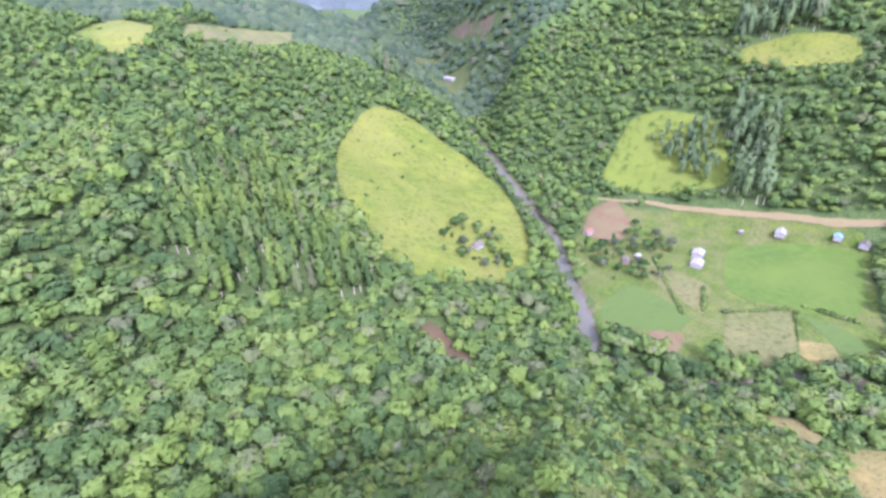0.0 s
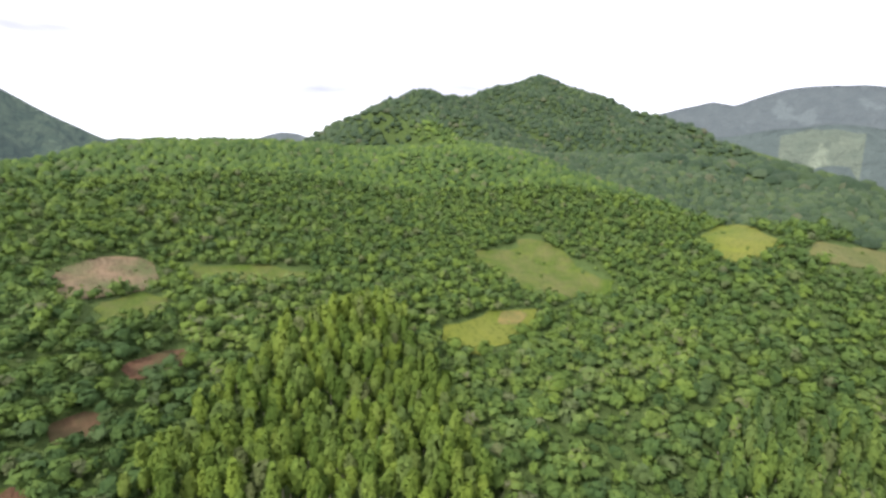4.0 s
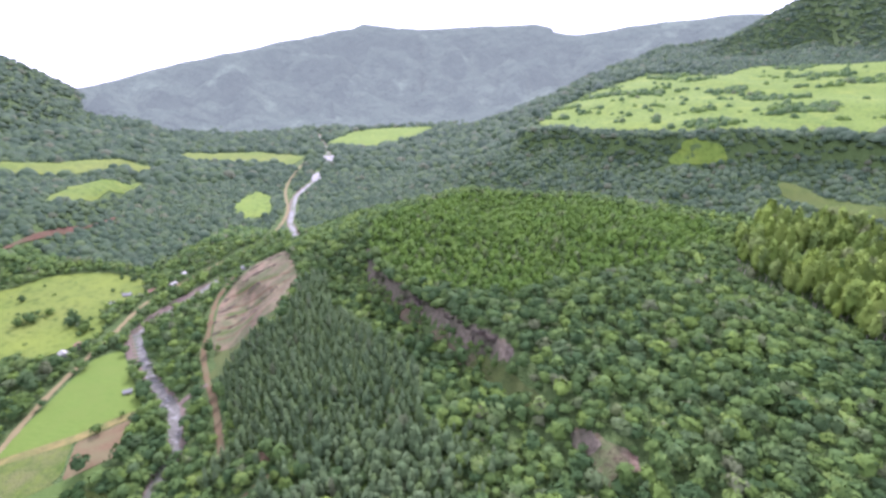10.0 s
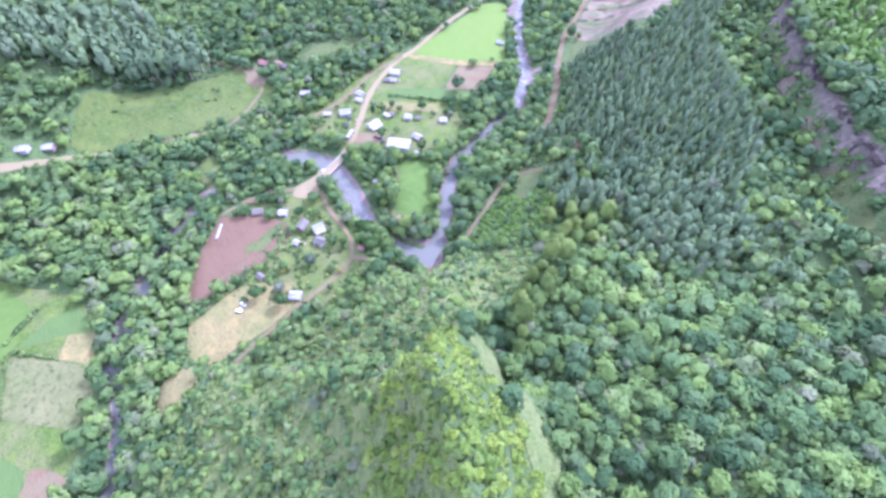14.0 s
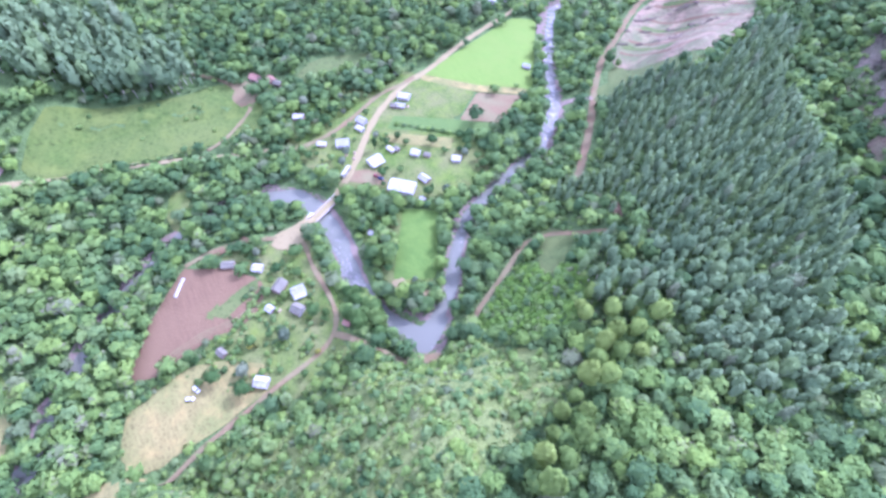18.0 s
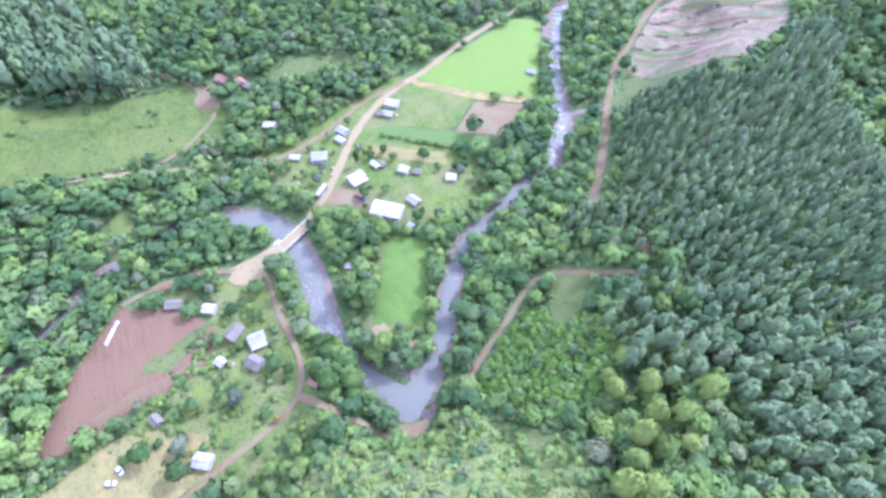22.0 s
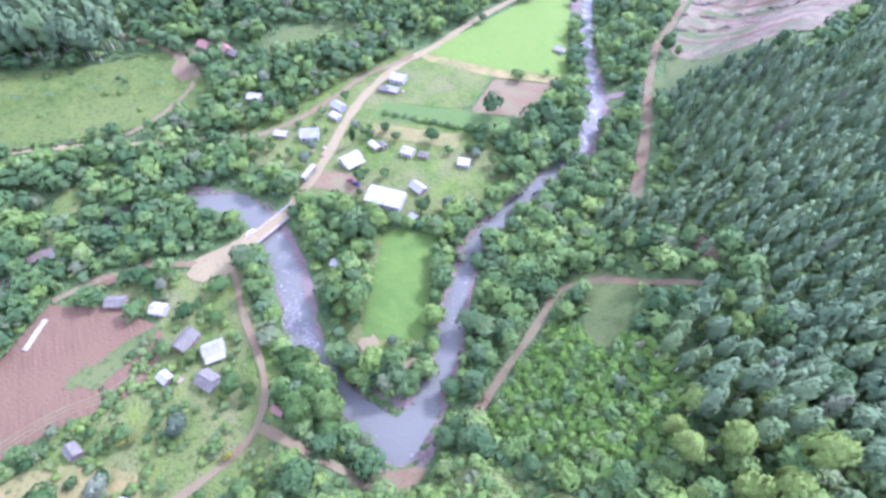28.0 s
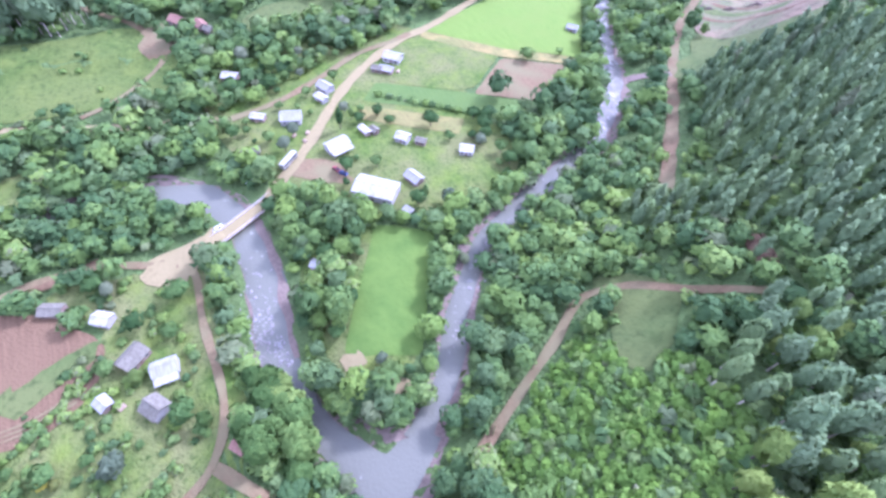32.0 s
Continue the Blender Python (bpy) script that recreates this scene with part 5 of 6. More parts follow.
house("shed", -387, -222, 15, 4.5, 3.2, 2.2, 0.7, M_PLANK, OLD, "brown shed beside the narrow shed", "shed", "farm sheds")
house("shed", -370, -207, 40, 5, 3.5, 2.2, 0.7, M_PLANK, OLD, "small brown shed behind the cottage", "shed", "farm sheds")
house("shed", -336, -232, 20, 4, 3, 2.2, 0.6, M_WALL, WHITE, "small white shed by the playing field", "shed", "farm sheds")
house("shed", -503, -265, 30, 7, 5, 2.4, 1.2, M_PLANK, OLD, "grey farm shed under trees on the hillside", "shed", "farm sheds")
house("shed", -387, -606, 30, 4, 3, 2.1, 0.6, M_PLANK, GREY, "tiny shed in the green meadow", "shed", "farm sheds")
house("hut", -283, -600, 60, 8, 5, 2.4, 1.4, M_PLANK, OLD, "dark old hut under trees", "hut")
house("shed", -295, -603, 30, 5, 4, 2.1, 0.7, M_PLANK, WHITE, "pale shed beside the hut", "shed", "farm sheds")
house("ruin", -179, -631, 35, 9, 7, 2.8, 1.8, M_WALL, OLD, "old ruined house in the yellow pasture", "ruin")
house("warehouse", -306, -1186, 108, 32, 12, 5.0, 1.8, M_WALL, WHITE, "long white roofed warehouse on the valley side", "warehouse")
house("house", -500, -473, 60, 9, 7, 2.8, 1.5, M_WALL, WHITE, "white house beside the hill road", group="roadside houses")
house("house", -502, -459, 60, 9, 7, 2.8, 1.5, M_PLANK, WHITE, "white roofed brick house beside the hill road", group="roadside houses")
bus(-386, -263, 127)
car(-372, -247, 20, (0.16, 0.03, 0.03), "red car parked in the dirt yard")
car(-368.5, -245.5, 35, (0.03, 0.045, 0.11), "dark blue car parked in the dirt yard")
car(-385, -281, 120, (0.5, 0.5, 0.5), "white car at the roadside near the bridge")
car(-385.5, -275, 125, (0.5, 0.5, 0.5), "white car parked on the verge")
car(-366, -299, 115, (0.5, 0.5, 0.5), "white car at the end of the bridge")
car(-323, -278, 40, (0.5, 0.5, 0.5), "white car parked among trees in the river bend")
car(-315, -271, 100, (0.12, 0.2, 0.34), "blue car parked beside the playing field")
car(-292, -394, 20, (0.5, 0.5, 0.5), "white car at the edge of the stubble field")
car(-289, -398, 60, (0.45, 0.46, 0.48), "pale grey car beside the stubble field")


def plastic_tunnel(x, y, turn, long):
    """A low white cover over a seed bed, rounded and uneven."""
    bm, rings = bmesh.new(), []
    rng = np.random.default_rng(4)
    for u in np.linspace(-long / 2, long / 2, 15):
        r = 0.85 + rng.uniform(-0.1, 0.1)
        rings.append([(u, r * math.cos(a) * 1.2, max(0.0, r * math.sin(a)) * 0.8) for a in np.linspace(0, math.pi, 8)])
    ob = part("plastic_tunnel", loft(bm, rings), M_WHITEROOF, None, "long low white plastic tunnel on ploughed soil")
    ob.matrix_basis = pose(x, y, float(on_ground(x, y)) + 0.25, 0, 0, turn)
    tagged(ob, "", "plastic tunnel")


plastic_tunnel(-358, -385, 144, 13)


def rock_wall(name, x0, y0, x1, y1, z0, z1, mat, label, seed):
    """A bare cliff face: upright columns and ledges, uneven in depth and height."""
    rng = np.random.default_rng(seed)
    n, rows = 26, 9
    along, out = np.array([x1 - x0, y1 - y0]), np.array([y1 - y0, x0 - x1])
    out = out / np.linalg.norm(out)
    col = rng.uniform(-5, 5, n)
    crest = z1 + rng.uniform(-6, 3, n)
    P = np.zeros((n, rows, 3))
    for j in range(rows):
        v = j / (rows - 1)
        depth = col + rng.uniform(-2, 2, n) + 12 * (1 - v)
        P[:, j, :2] = np.array([x0, y0]) + np.linspace(0, 1, n)[:, None] * along + depth[:, None] * out
        P[:, j, 2] = z0 + (crest - z0) * v
    lid = P[:, -1:].copy()
    lid[:, 0, :2] -= 30 * out
    P = np.concatenate([P, lid], 1)
    rows += 1
    i = (np.arange(n - 1)[:, None] * rows + np.arange(rows - 1)).ravel()
    return tagged(new(name, mesh_from(name, P.reshape(-1, 3), np.stack([i, i + rows, i + rows + 1, i + 1], 1), [mat])), label, "cliff", kind="structure")


def crag(name, rim, mat, label, seed):
    """A broken cliff along the rim of the plateau: buttresses, ledges and gullies down to the scree."""
    c = curve_through(rim, 2.2)
    c = c + np.stack([3.0 * swell(c[:, 0], c[:, 1], 34, seed), 3.0 * swell(c[:, 0], c[:, 1], 30, seed + 1)], 1)
    t = np.gradient(c, axis=0)
    out = np.stack([t[:, 1], -t[:, 0]], 1) / np.linalg.norm(t, axis=1)[:, None]
    if outside_by(*(c[4:5] + 8 * out[4:5]).T, HILL_EDGE)[0] < 0:
        out = -out
    rng = np.random.default_rng(seed)
    n, rows = len(c), 10
    col = np.convolve(rng.normal(0, 2.4, n + 4), [0.15, 0.22, 0.26, 0.22, 0.15], "valid") + rng.normal(0, 0.5, n)
    zt = on_ground(*(c - 5 * out).T) + rng.uniform(-2.5, 0.8, n)
    zb = on_ground(*(c + 15 * out).T) - 1.5
    P = np.zeros((n, rows + 1, 3))
    for j in range(rows):
        v = j / (rows - 1)
        ledge = 1.6 * math.floor(3 * v) + 5.5 * v * v
        depth = -1.5 + col + rng.normal(0, 0.55, n) + ledge
        P[:, j + 1, :2] = c + depth[:, None] * out
        P[:, j + 1, 2] = zt + (zb - zt) * v
    P[:, 0, :2], P[:, 0, 2] = c - 9 * out, zt - 1.0
    i = (np.arange(n - 1)[:, None] * (rows + 1) + np.arange(rows)).ravel()
    return tagged(new(name, mesh_from(name, P.reshape(-1, 3), np.stack([i, i + 1, i + rows + 2, i + rows + 1], 1), [mat])), label, "cliff", kind="structure")


M_CRAG = earth("dark_cliff", (0.070, 0.052, 0.046), (0.200, 0.150, 0.130), 2.6, extra=(0.075, 0.095, 0.035), bump=1.6, tufts=3.0)
crag("plateau_cliff", RIM, M_CRAG, "broken purplish grey cliff under the plateau rim", 14)
M_REDROCK = earth("red_rock", (0.20, 0.135, 0.110), (0.36, 0.27, 0.235), 7.0, extra=(0.19, 0.12, 0.10), bump=3.0)
rock_wall("cliff", 983, 450, 1036, 383, 30, 98, M_REDROCK, "bare reddish cliff face above the side valley", 3)


# ---- which woods stand where ----
def clear_of(xs, ys, more=0.0):
    """Places free of water, roads and fields."""
    bank = np.where((xs < -300) & (ys < -312) & (ys > -480), 2.2, 5.4) + 4.5 * np.exp(-((xs + 335) ** 2 + (ys + 291) ** 2) / 1300) + 4.5 * np.exp(-((xs + 390) ** 2 + (ys + 300) ** 2) / 260) + 5.0 * ramp(ys, 0, 150) + 1.0 * ramp(-ys, 560, 640) + 2.5 * np.exp(-((xs + 365) ** 2 + (ys + 88) ** 2) / 900)
    ok = (near_line(xs, ys, RIVER)[0] > bank) & ((steepness(xs, ys) < 1.5) | ~scarred(xs, ys))
    ok &= ~inside(xs, ys, [(-286, -294), (-274, -287), (-264, -264), (-252, -266), (-240, -278), (-241, -290), (-263, -293)])
    for hx, hy, hr in HOMES:
        ok &= np.hypot(xs - hx, ys - hy) > hr + 3.0
    for c in CLEARINGS:
        ok &= ~inside(xs, ys, c)
    for pts, room in LINES:
        ok &= near_line(xs, ys, pts)[0] > room + more
    return ok


EUCA = [[(171, -389), (202, -432), (234, -488), (240, -560), (147, -540), (103, -515), (60, -500), (40, -488), (110, -420), (150, -370)],
        [(9, -584), (2, -652), (-42, -688), (-59, -640), (-85, -607), (-100, -558), (-29, -548)],
        [(120, 120), (200, 215), (290, 130), (296, 40), (312, -40), (280, -60), (225, -30), (135, -60), (128, -21), (100, 60)],
        [(-555, -462), (-592, -446), (-616, -355), (-566, -310), (-532, -326), (-560, -400)],
        [(-233, -205), (-230, -187), (-202, -190), (-187, -197), (-201, -220), (-220, -214)]]
EUCA += [[(-158, -1040), (-215, -1080), (-238, -1017), (-161, -925)], [(-520, -700), (-530, -730), (-480, -760), (-470, -742)],
        [(-393, -630), (-411, -610), (-434, -628), (-452, -659), (-440, -690), (-428, -686), (-412, -650)]]
PINES = [[(-338, -64), (-345, -42), (-328, -36), (-298, -38), (-290, -20), (-302, 15), (-308, 45), (-285, 50), (-258, -5), (-210, -40), (-165, -80), (-150, -136), (-165, -150), (-215, -160), (-262, -150), (-300, -110)], [(-294, -150), (-292, -163), (-281, -172), (-258, -150), (-270, -140)]]
MIXED = [[(-258, -158), (-215, -160), (-165, -150), (-130, -136), (-100, -150), (-112, -190), (-160, -215), (-187, -197), (-202, -190), (-230, -187), (-240, -175)]]
SPUR_SIDE = [[(-250, -305), (-262, -345), (-262, -420), (-250, -445), (-190, -475), (-100, -455), (-30, -430), (-40, -398), (-110, -362), (-150, -342), (-172, -322), (-176, -306), (-179, -285), (-178, -256), (-187, -246), (-202, -246), (-217, -258), (-236, -264), (-240, -285)]]
RIVERSIDE = [[(-300, -307), (-292, -297), (-281, -294), (-262, -294), (-248, -291), (-250, -300), (-264, -309), (-283, -313)], [(-294, -293), (-285, -291), (-275, -287), (-265, -276), (-263, -263), (-270, -257), (-274, -264), (-283, -278)],
             [(-376, -276), (-355, -251), (-335, -229), (-331, -235), (-338, -251), (-301, -272), (-303, -287), (-329, -280), (-345, -278), (-362, -275)], [(-362, -308), (-356, -300), (-340, -304), (-317, -308), (-318, -314), (-340, -312)],
             [(-252, -301), (-248, -292), (-241, -289), (-236, -294), (-242, -302)],
             [(-327, -226), (-322, -221), (-305, -233), (-284, -250), (-284, -254)]]
YOUNG = [[(-258, 120), (-244, 66), (-200, 20), (-150, -4), (-100, -10), (-60, 24), (20, 60), (115, 141), (115, 190), (0, 256), (-160, 264), (-236, 200)], [(283, 42), (322, -14), (235, -89), (205, -51)]]
BRUSH = [[(-50, -400), (-60, -366), (-100, -341), (-113, -334), (-126, -330), (-148, -326), (-160, -323), (-172, -322), (-175, -330), (-164, -345), (-160, -362), (-152, -376), (-140, -386), (-100, -402)]]
CONIFERS = [[(-214, -186), (-187, -184), (-171, -193), (-155, -200), (-143, -205), (-127, -180), (-125, -150), (-150, -134), (-180, -140), (-215, -160)]]
KNOLL = [[(-259, -210), (-245, -205), (-226, -199), (-208, -212), (-204, -226), (-209, -245), (-234, -258), (-245, -256), (-255, -230)]]
CORE = [(-80, -365), (-120, -350), (-226, -287)]


def among(xs, ys, polys):
    hit = np.zeros(len(xs), bool)
    for p in polys:
        hit |= inside(xs, ys, p)
    return hit


def in_core(xs, ys, far):
    return near_line(xs, ys, CORE)[0] < far


def brush_land(xs, ys):
    """The brushy crest, with an uneven edge."""
    return among(xs + 3 * swell(xs, ys, 40, 71), ys + 3 * swell(xs, ys, 34, 72), BRUSH)


def planted(xs, ys):
    return among(xs, ys, EUCA) | among(xs, ys, PINES) | among(xs, ys, YOUNG)


CLOSE_KINDS = [crown(n, 180, 0.85 + 0.14 * n, 5 + n, leaf=0.21) for n in range(6)]
NEAR_KINDS = [crown(n, 64, 0.85 + 0.14 * n, 5 + n, leaf=0.34) for n in range(6)]
MID_KINDS = [crown(20 + n, 44, 0.85 + 0.12 * n, 5, leaf=0.38) for n in range(6)]
FAR_KINDS = [simple_crown(n) for n in range(4)]
native = "dense native forest of mixed green broadleaf trees"
nx, ny = scatter(-420, 140, -580, -90, 5.5, 11)
rnd = np.random.default_rng(5).uniform(0, 1, len(nx))
near = clear_of(nx, ny) & in_core(nx, ny, 190) & (~planted(nx, ny) | (among(nx, ny, EUCA) & (rnd < 0.6)))
brushy, side, mixed = brush_land(nx, ny), among(nx, ny, SPUR_SIDE + KNOLL), among(nx, ny, MIXED)
close = in_core(nx, ny, 85) | among(nx, ny, EUCA[4:5] + MIXED)
# north part and spur foot darkened: ravine shade put into their tone
wood("near_woods", NEAR_KINDS, M_NATIVE, nx, ny, near & ~close & ~side & ~brushy & (ny > -395), 3.9, 2.8, 1.2, native, 3, 0.56, -0.27, 1.1)
wood("near_woods", NEAR_KINDS, M_NATIVE, nx, ny, near & ~close & ~side & ~brushy & (ny <= -395), 3.9, 2.8, 1.2, native, 94, 0.56, 0.05)
wood("spur_foot_woods", CLOSE_KINDS, M_NATIVE, nx, ny, near & close & ~side & ~brushy & (~mixed | (rnd < 0.75)) & (~among(nx, ny, CONIFERS) | (rnd < 0.3)), 3.8, 2.8, 1.2, native, 43, 0.58, -0.24, 1.1)
lx, ly = scatter(-270, -20, -480, -258, 2.5, 29)
flank = clear_of(lx, ly) & among(lx, ly, SPUR_SIDE) & ~brush_land(lx, ly)
wood("spur_scrub", [crown(50 + n, 34, 0.6, 5, leaf=0.38) for n in range(5)], M_SCRUB, lx, ly, flank & (swell(lx, ly, 22, 73) + 0.7 * swell(lx, ly, 9, 74) > -0.15), 1.55, 1.0, -0.2, "low light green scrub on the side of the spur", 27, 0.6, 0.0, 0.8)
lx, ly = scatter(-270, -20, -480, -258, 5.2, 75)
flank = clear_of(lx, ly) & among(lx, ly, SPUR_SIDE) & ~brush_land(lx, ly)
wood("spur_woods", CLOSE_KINDS, M_NATIVE, lx, ly, flank & ((swell(lx, ly, 45, 76) > 0.55) | (on_ground(lx, ly) < 16)), 2.7, 2.2, 0.4, "taller trees at the foot of the spur", 77, 0.5, 0.12)
ax, ay = scatter(-262, -200, -262, -196, 2.3, 78)
wood("knoll_bushes", [crown(54 + n, 80, 0.7, 5, leaf=0.28) for n in range(4)], M_YOUNG, ax, ay, clear_of(ax, ay) & among(ax, ay, KNOLL), 2.0, 1.6, -0.1, "low bright bushes inside the track bend", 79, 0.5, 0.08, 0.6)
wx, wy = scatter(-760, 700, -960, 330, 6.7, 11)
valley = clear_of(wx, wy) & ((wx > -580) | ((wy > -520) & (wy < 150))) & ~in_core(wx, wy, 189) & (~planted(wx, wy) | (among(wx, wy, EUCA) & (np.random.default_rng(44).uniform(0, 1, len(wx)) < 0.3))) & ~among(wx, wy, BRUSH)
nearer = in_core(wx, wy, 380)
wood("valley_woods", MID_KINDS, M_NATIVE, wx, wy, valley & nearer & (wy > -420), 4.5, 3.5, 1.7, native, 4, 0.55, -0.25)
wood("valley_woods", MID_KINDS, M_NATIVE, wx, wy, valley & nearer & (wy <= -420), 4.5, 3.5, 1.7, native, 95, 0.55, 0.02)
wood("slope_woods", [crown(30 + n, 12, 0.9 + 0.12 * n, 5, leaf=0.48) for n in range(5)], M_NATIVE, wx, wy, valley & ~nearer & in_core(wx, wy, 640), 4.7, 3.7, 1.6, native, 34, 0.45, -0.08, 0.75)
wood("slope_woods", FAR_KINDS, M_NATIVE, wx, wy, valley & ~in_core(wx, wy, 640), 4.7, 3.6, 1.0, native, 46, 0.45, -0.18, 0.6)
rx, ry = scatter(-400, -230, -330, -210, 4.4, 23)
wooded = among(rx, ry, RIVERSIDE)
for hx, hy, hr in HOMES:
    wooded &= np.hypot(rx - hx, ry - hy) > hr + 2.0
for pts, room in LINES:
    wooded &= near_line(rx, ry, pts)[0] > room + 0.5
wood("riverside_woods", CLOSE_KINDS, M_NATIVE, rx, ry, wooded & (np.random.default_rng(3).uniform(0, 1, len(rx)) < 0.8), 3.6, 3.5, 0.6, "dense green trees and bushes along the river bend", 28, 0.5, -0.1)
ox, oy = np.concatenate([curve_through(RIVER[6:14], 4.5), curve_through([(-304, -222), (-314, -205), (-322, -180), (-328, -155), (-332, -135)], 5.5)]).T
jit = np.random.default_rng(61)
ox, oy = np.concatenate([ox, ox, ox]) + jit.uniform(-7, 7, 3 * len(ox)), np.concatenate([oy, oy, oy]) + jit.uniform(-7, 7, 3 * len(oy))
over = (near_line(ox, oy, RIVER)[0] > 3.4) & ~((ox > -409) & (ox < -390) & (oy > -330))
for pts, room in LINES[3:]:
    over &= near_line(ox, oy, pts)[0] > room
wood("riverside_woods", NEAR_KINDS, M_NATIVE, ox, oy, over, 3.9, 3.4, 0.8, "trees leaning over the narrow upper river", 63, 0.35, -0.25)
bx, by = scatter(-200, -40, -400, -310, 3.1, 21)
wood("ridge_brush", [crown(40 + n, 90, 0.7, 5, leaf=0.3) for n in range(4)], M_BRUSH, bx, by, clear_of(bx, by) & brush_land(bx, by), 2.1, 1.7, -0.3, "bright green brush and ferns on the narrow spur", 6, 0.55)
ex, ey = scatter(-620, 480, -1090, 330, 7.0, 13)
e_free = clear_of(ex, ey)
tall_near = [crown(60 + n, 130, 1.8, 5, sharp=0.45, leaf=0.26) for n in range(4)]
tall_mid = [crown(70 + n, 50, 1.9, 5, sharp=0.45, leaf=0.38) for n in range(4)]
euca = e_free & among(ex, ey, EUCA)
e_core = in_core(ex, ey, 320)
slim = among(ex, ey, EUCA[1:2] + EUCA[3:5])
west_stand = among(ex, ey, EUCA[3:4])
wood("eucalyptus_plantation", [crown(67 + n, 50, 1.5, 5, sharp=0.2, leaf=0.38) for n in range(3)], M_PINE, ex, ey, euca & west_stand, 5.4, 8.0, 6.0, "tall grey green eucalyptus stand above the pasture", 50, 0.3, 0.1)
slim_near = among(ex, ey, EUCA[4:5])
wood("slim_plantation", [crown(64 + n, 260, 1.7, 6, sharp=0.25, leaf=0.17) for n in range(3)], M_PINE, ex, ey, euca & slim_near, 3.3, 4.8, 4.0, "stand of tall feathery grey green trees by the track", 47, 0.25, 0.15)
wood("slim_plantation", [crown(74 + n, 54, 2.1, 4, sharp=0.62, leaf=0.36) for n in range(3)], M_NATIVE, ex, ey, euca & slim & ~slim_near & ~west_stand, 4.2, 6.0, 3.6, "even stand of slim conical green trees", 36, 0.22)
edge_stand = among(ex, ey, EUCA[2:3])
wood("eucalyptus_plantation", tall_near, M_EUCA, ex, ey, euca & edge_stand & (np.random.default_rng(80).uniform(0, 1, len(ex)) < 0.8) & (swell(ex, ey, 70, 96) > -0.4), 5.8, 8.4, 5.0, "tall yellow green eucalyptus trees at the edge of the hill", 81, 0.35, 0.15)
belt = among(ex, ey, EUCA[5:])
wood("tree_belt", tall_mid, M_PINE, ex, ey, euca & belt, 4.6, 7.6, 5.0, "belt of tall grey green trees beside the hill road", 93, 0.3)
planted_euca, euca = euca, euca & ~slim & ~edge_stand & ~belt
wood("eucalyptus_plantation", tall_near, M_EUCA, ex, ey, euca & e_core, 4.7, 6.2, 4.5, "tall even eucalyptus plantation with yellow green crowns", 7, 0.3, -0.12)
wood("eucalyptus_plantation", tall_mid, M_EUCA, ex, ey, euca & ~e_core, 4.7, 6.2, 4.5, "tall even eucalyptus plantation with yellow green crowns", 8, 0.22, 0.15)
px_, py_ = scatter(-380, -90, -230, 80, 4.9, 14)
cone_kinds = [crown(80 + n, 100, 1.9, 5, sharp=0.6, leaf=0.27) for n in range(4)]
wood("pine_plantation", cone_kinds, M_PINE, px_, py_, clear_of(px_, py_) & (among(px_, py_, PINES) | (among(px_, py_, MIXED) & (np.random.default_rng(6).uniform(0, 1, len(px_)) < 0.4))), 2.75, 3.5, 1.6, "dark blue green pine plantation in close rows", 9, 0.25)
jx, jy = scatter(-220, -120, -210, -130, 6.0, 86)
wood("conifers", [crown(97 + n, 170, 1.7, 6, sharp=0.42, leaf=0.22) for n in range(4)], M_PINE, jx, jy, clear_of(jx, jy) & among(jx, jy, CONIFERS), 3.9, 4.6, 1.2, "tall feathery blue green conifers below the plantation", 87, 0.35)
yx, yy = scatter(-270, 330, -100, 270, 5.2, 15)
wood("young_plantation", [crown(84 + n, 24, 1.3, 5, sharp=0.3, leaf=0.45) for n in range(4)], M_YOUNG, yx, yy, clear_of(yx, yy) & among(yx, yy, YOUNG) & ~among(yx, yy, EUCA[2:3]), 3.3, 3.0, 0.5, "young bright green tree plantation on the plateau", 19, 0.5, 0.0)
vx, vy = scatter(-450, -330, -790, -630, 7.0, 26)
grove = among(vx, vy, [[(-385, -730), (-424, -700), (-410, -660), (-392, -655), (-380, -690)]])
wood("pasture_grove", tall_mid, M_PINE, vx, vy, grove, 3.6, 4.6, 2.0, "grove of tall dark trees in the hill pasture", 29, 0.3)
# stems of the eucalyptus stands
sx, sy = ex[planted_euca], ey[planted_euca]
V, Fc, *_ = gather([trunk_stub(9.0)], sx, sy, on_ground(sx, sy) - 0.3, np.full(len(sx), 0.32), np.full(len(sx), 1.0), 17)
M_BARK, b_t, b_b = material("pale_bark", 0.9)
b_t.links.new(blend(b_t, grain(b_t, 0.8, 4, stretch=(0, 1, 1)), (0.30, 0.25, 0.19), (0.48, 0.43, 0.35)), b_b.inputs["Base Color"])
tagged(new("eucalyptus_stems", mesh_from("eucalyptus_stems", V, Fc, [M_BARK])), "pale slim trunks of the eucalyptus plantation", "forest", kind="stuff")
# hedges and scrub along fields
hedges = [[(-411, -208), (-374, -172)], [(-344, -516), (-323, -495)], [(-304, -528), (-342, -519)], [(-352, -518), (-368, -496)], [(-293, -533), (-313, -556)], [(-306, -600), (-280, -535)],
          [(-312, -424), (-308, -398), (-312, -372), (-330, -345)], [(-300, -425), (-308, -392)], [(-492, -440), (-481, -395), (-466, -345)]]
hx, hy = np.concatenate([curve_through(h, 2.6) for h in hedges]).T
wood("hedges", [crown(90 + n, 40, 0.8, 4, leaf=0.4) for n in range(3)], M_NATIVE, hx, hy, np.ones(len(hx), bool), 1.8, 1.6, -0.3, "hedges and scrub along field edges", 10, 0.45)
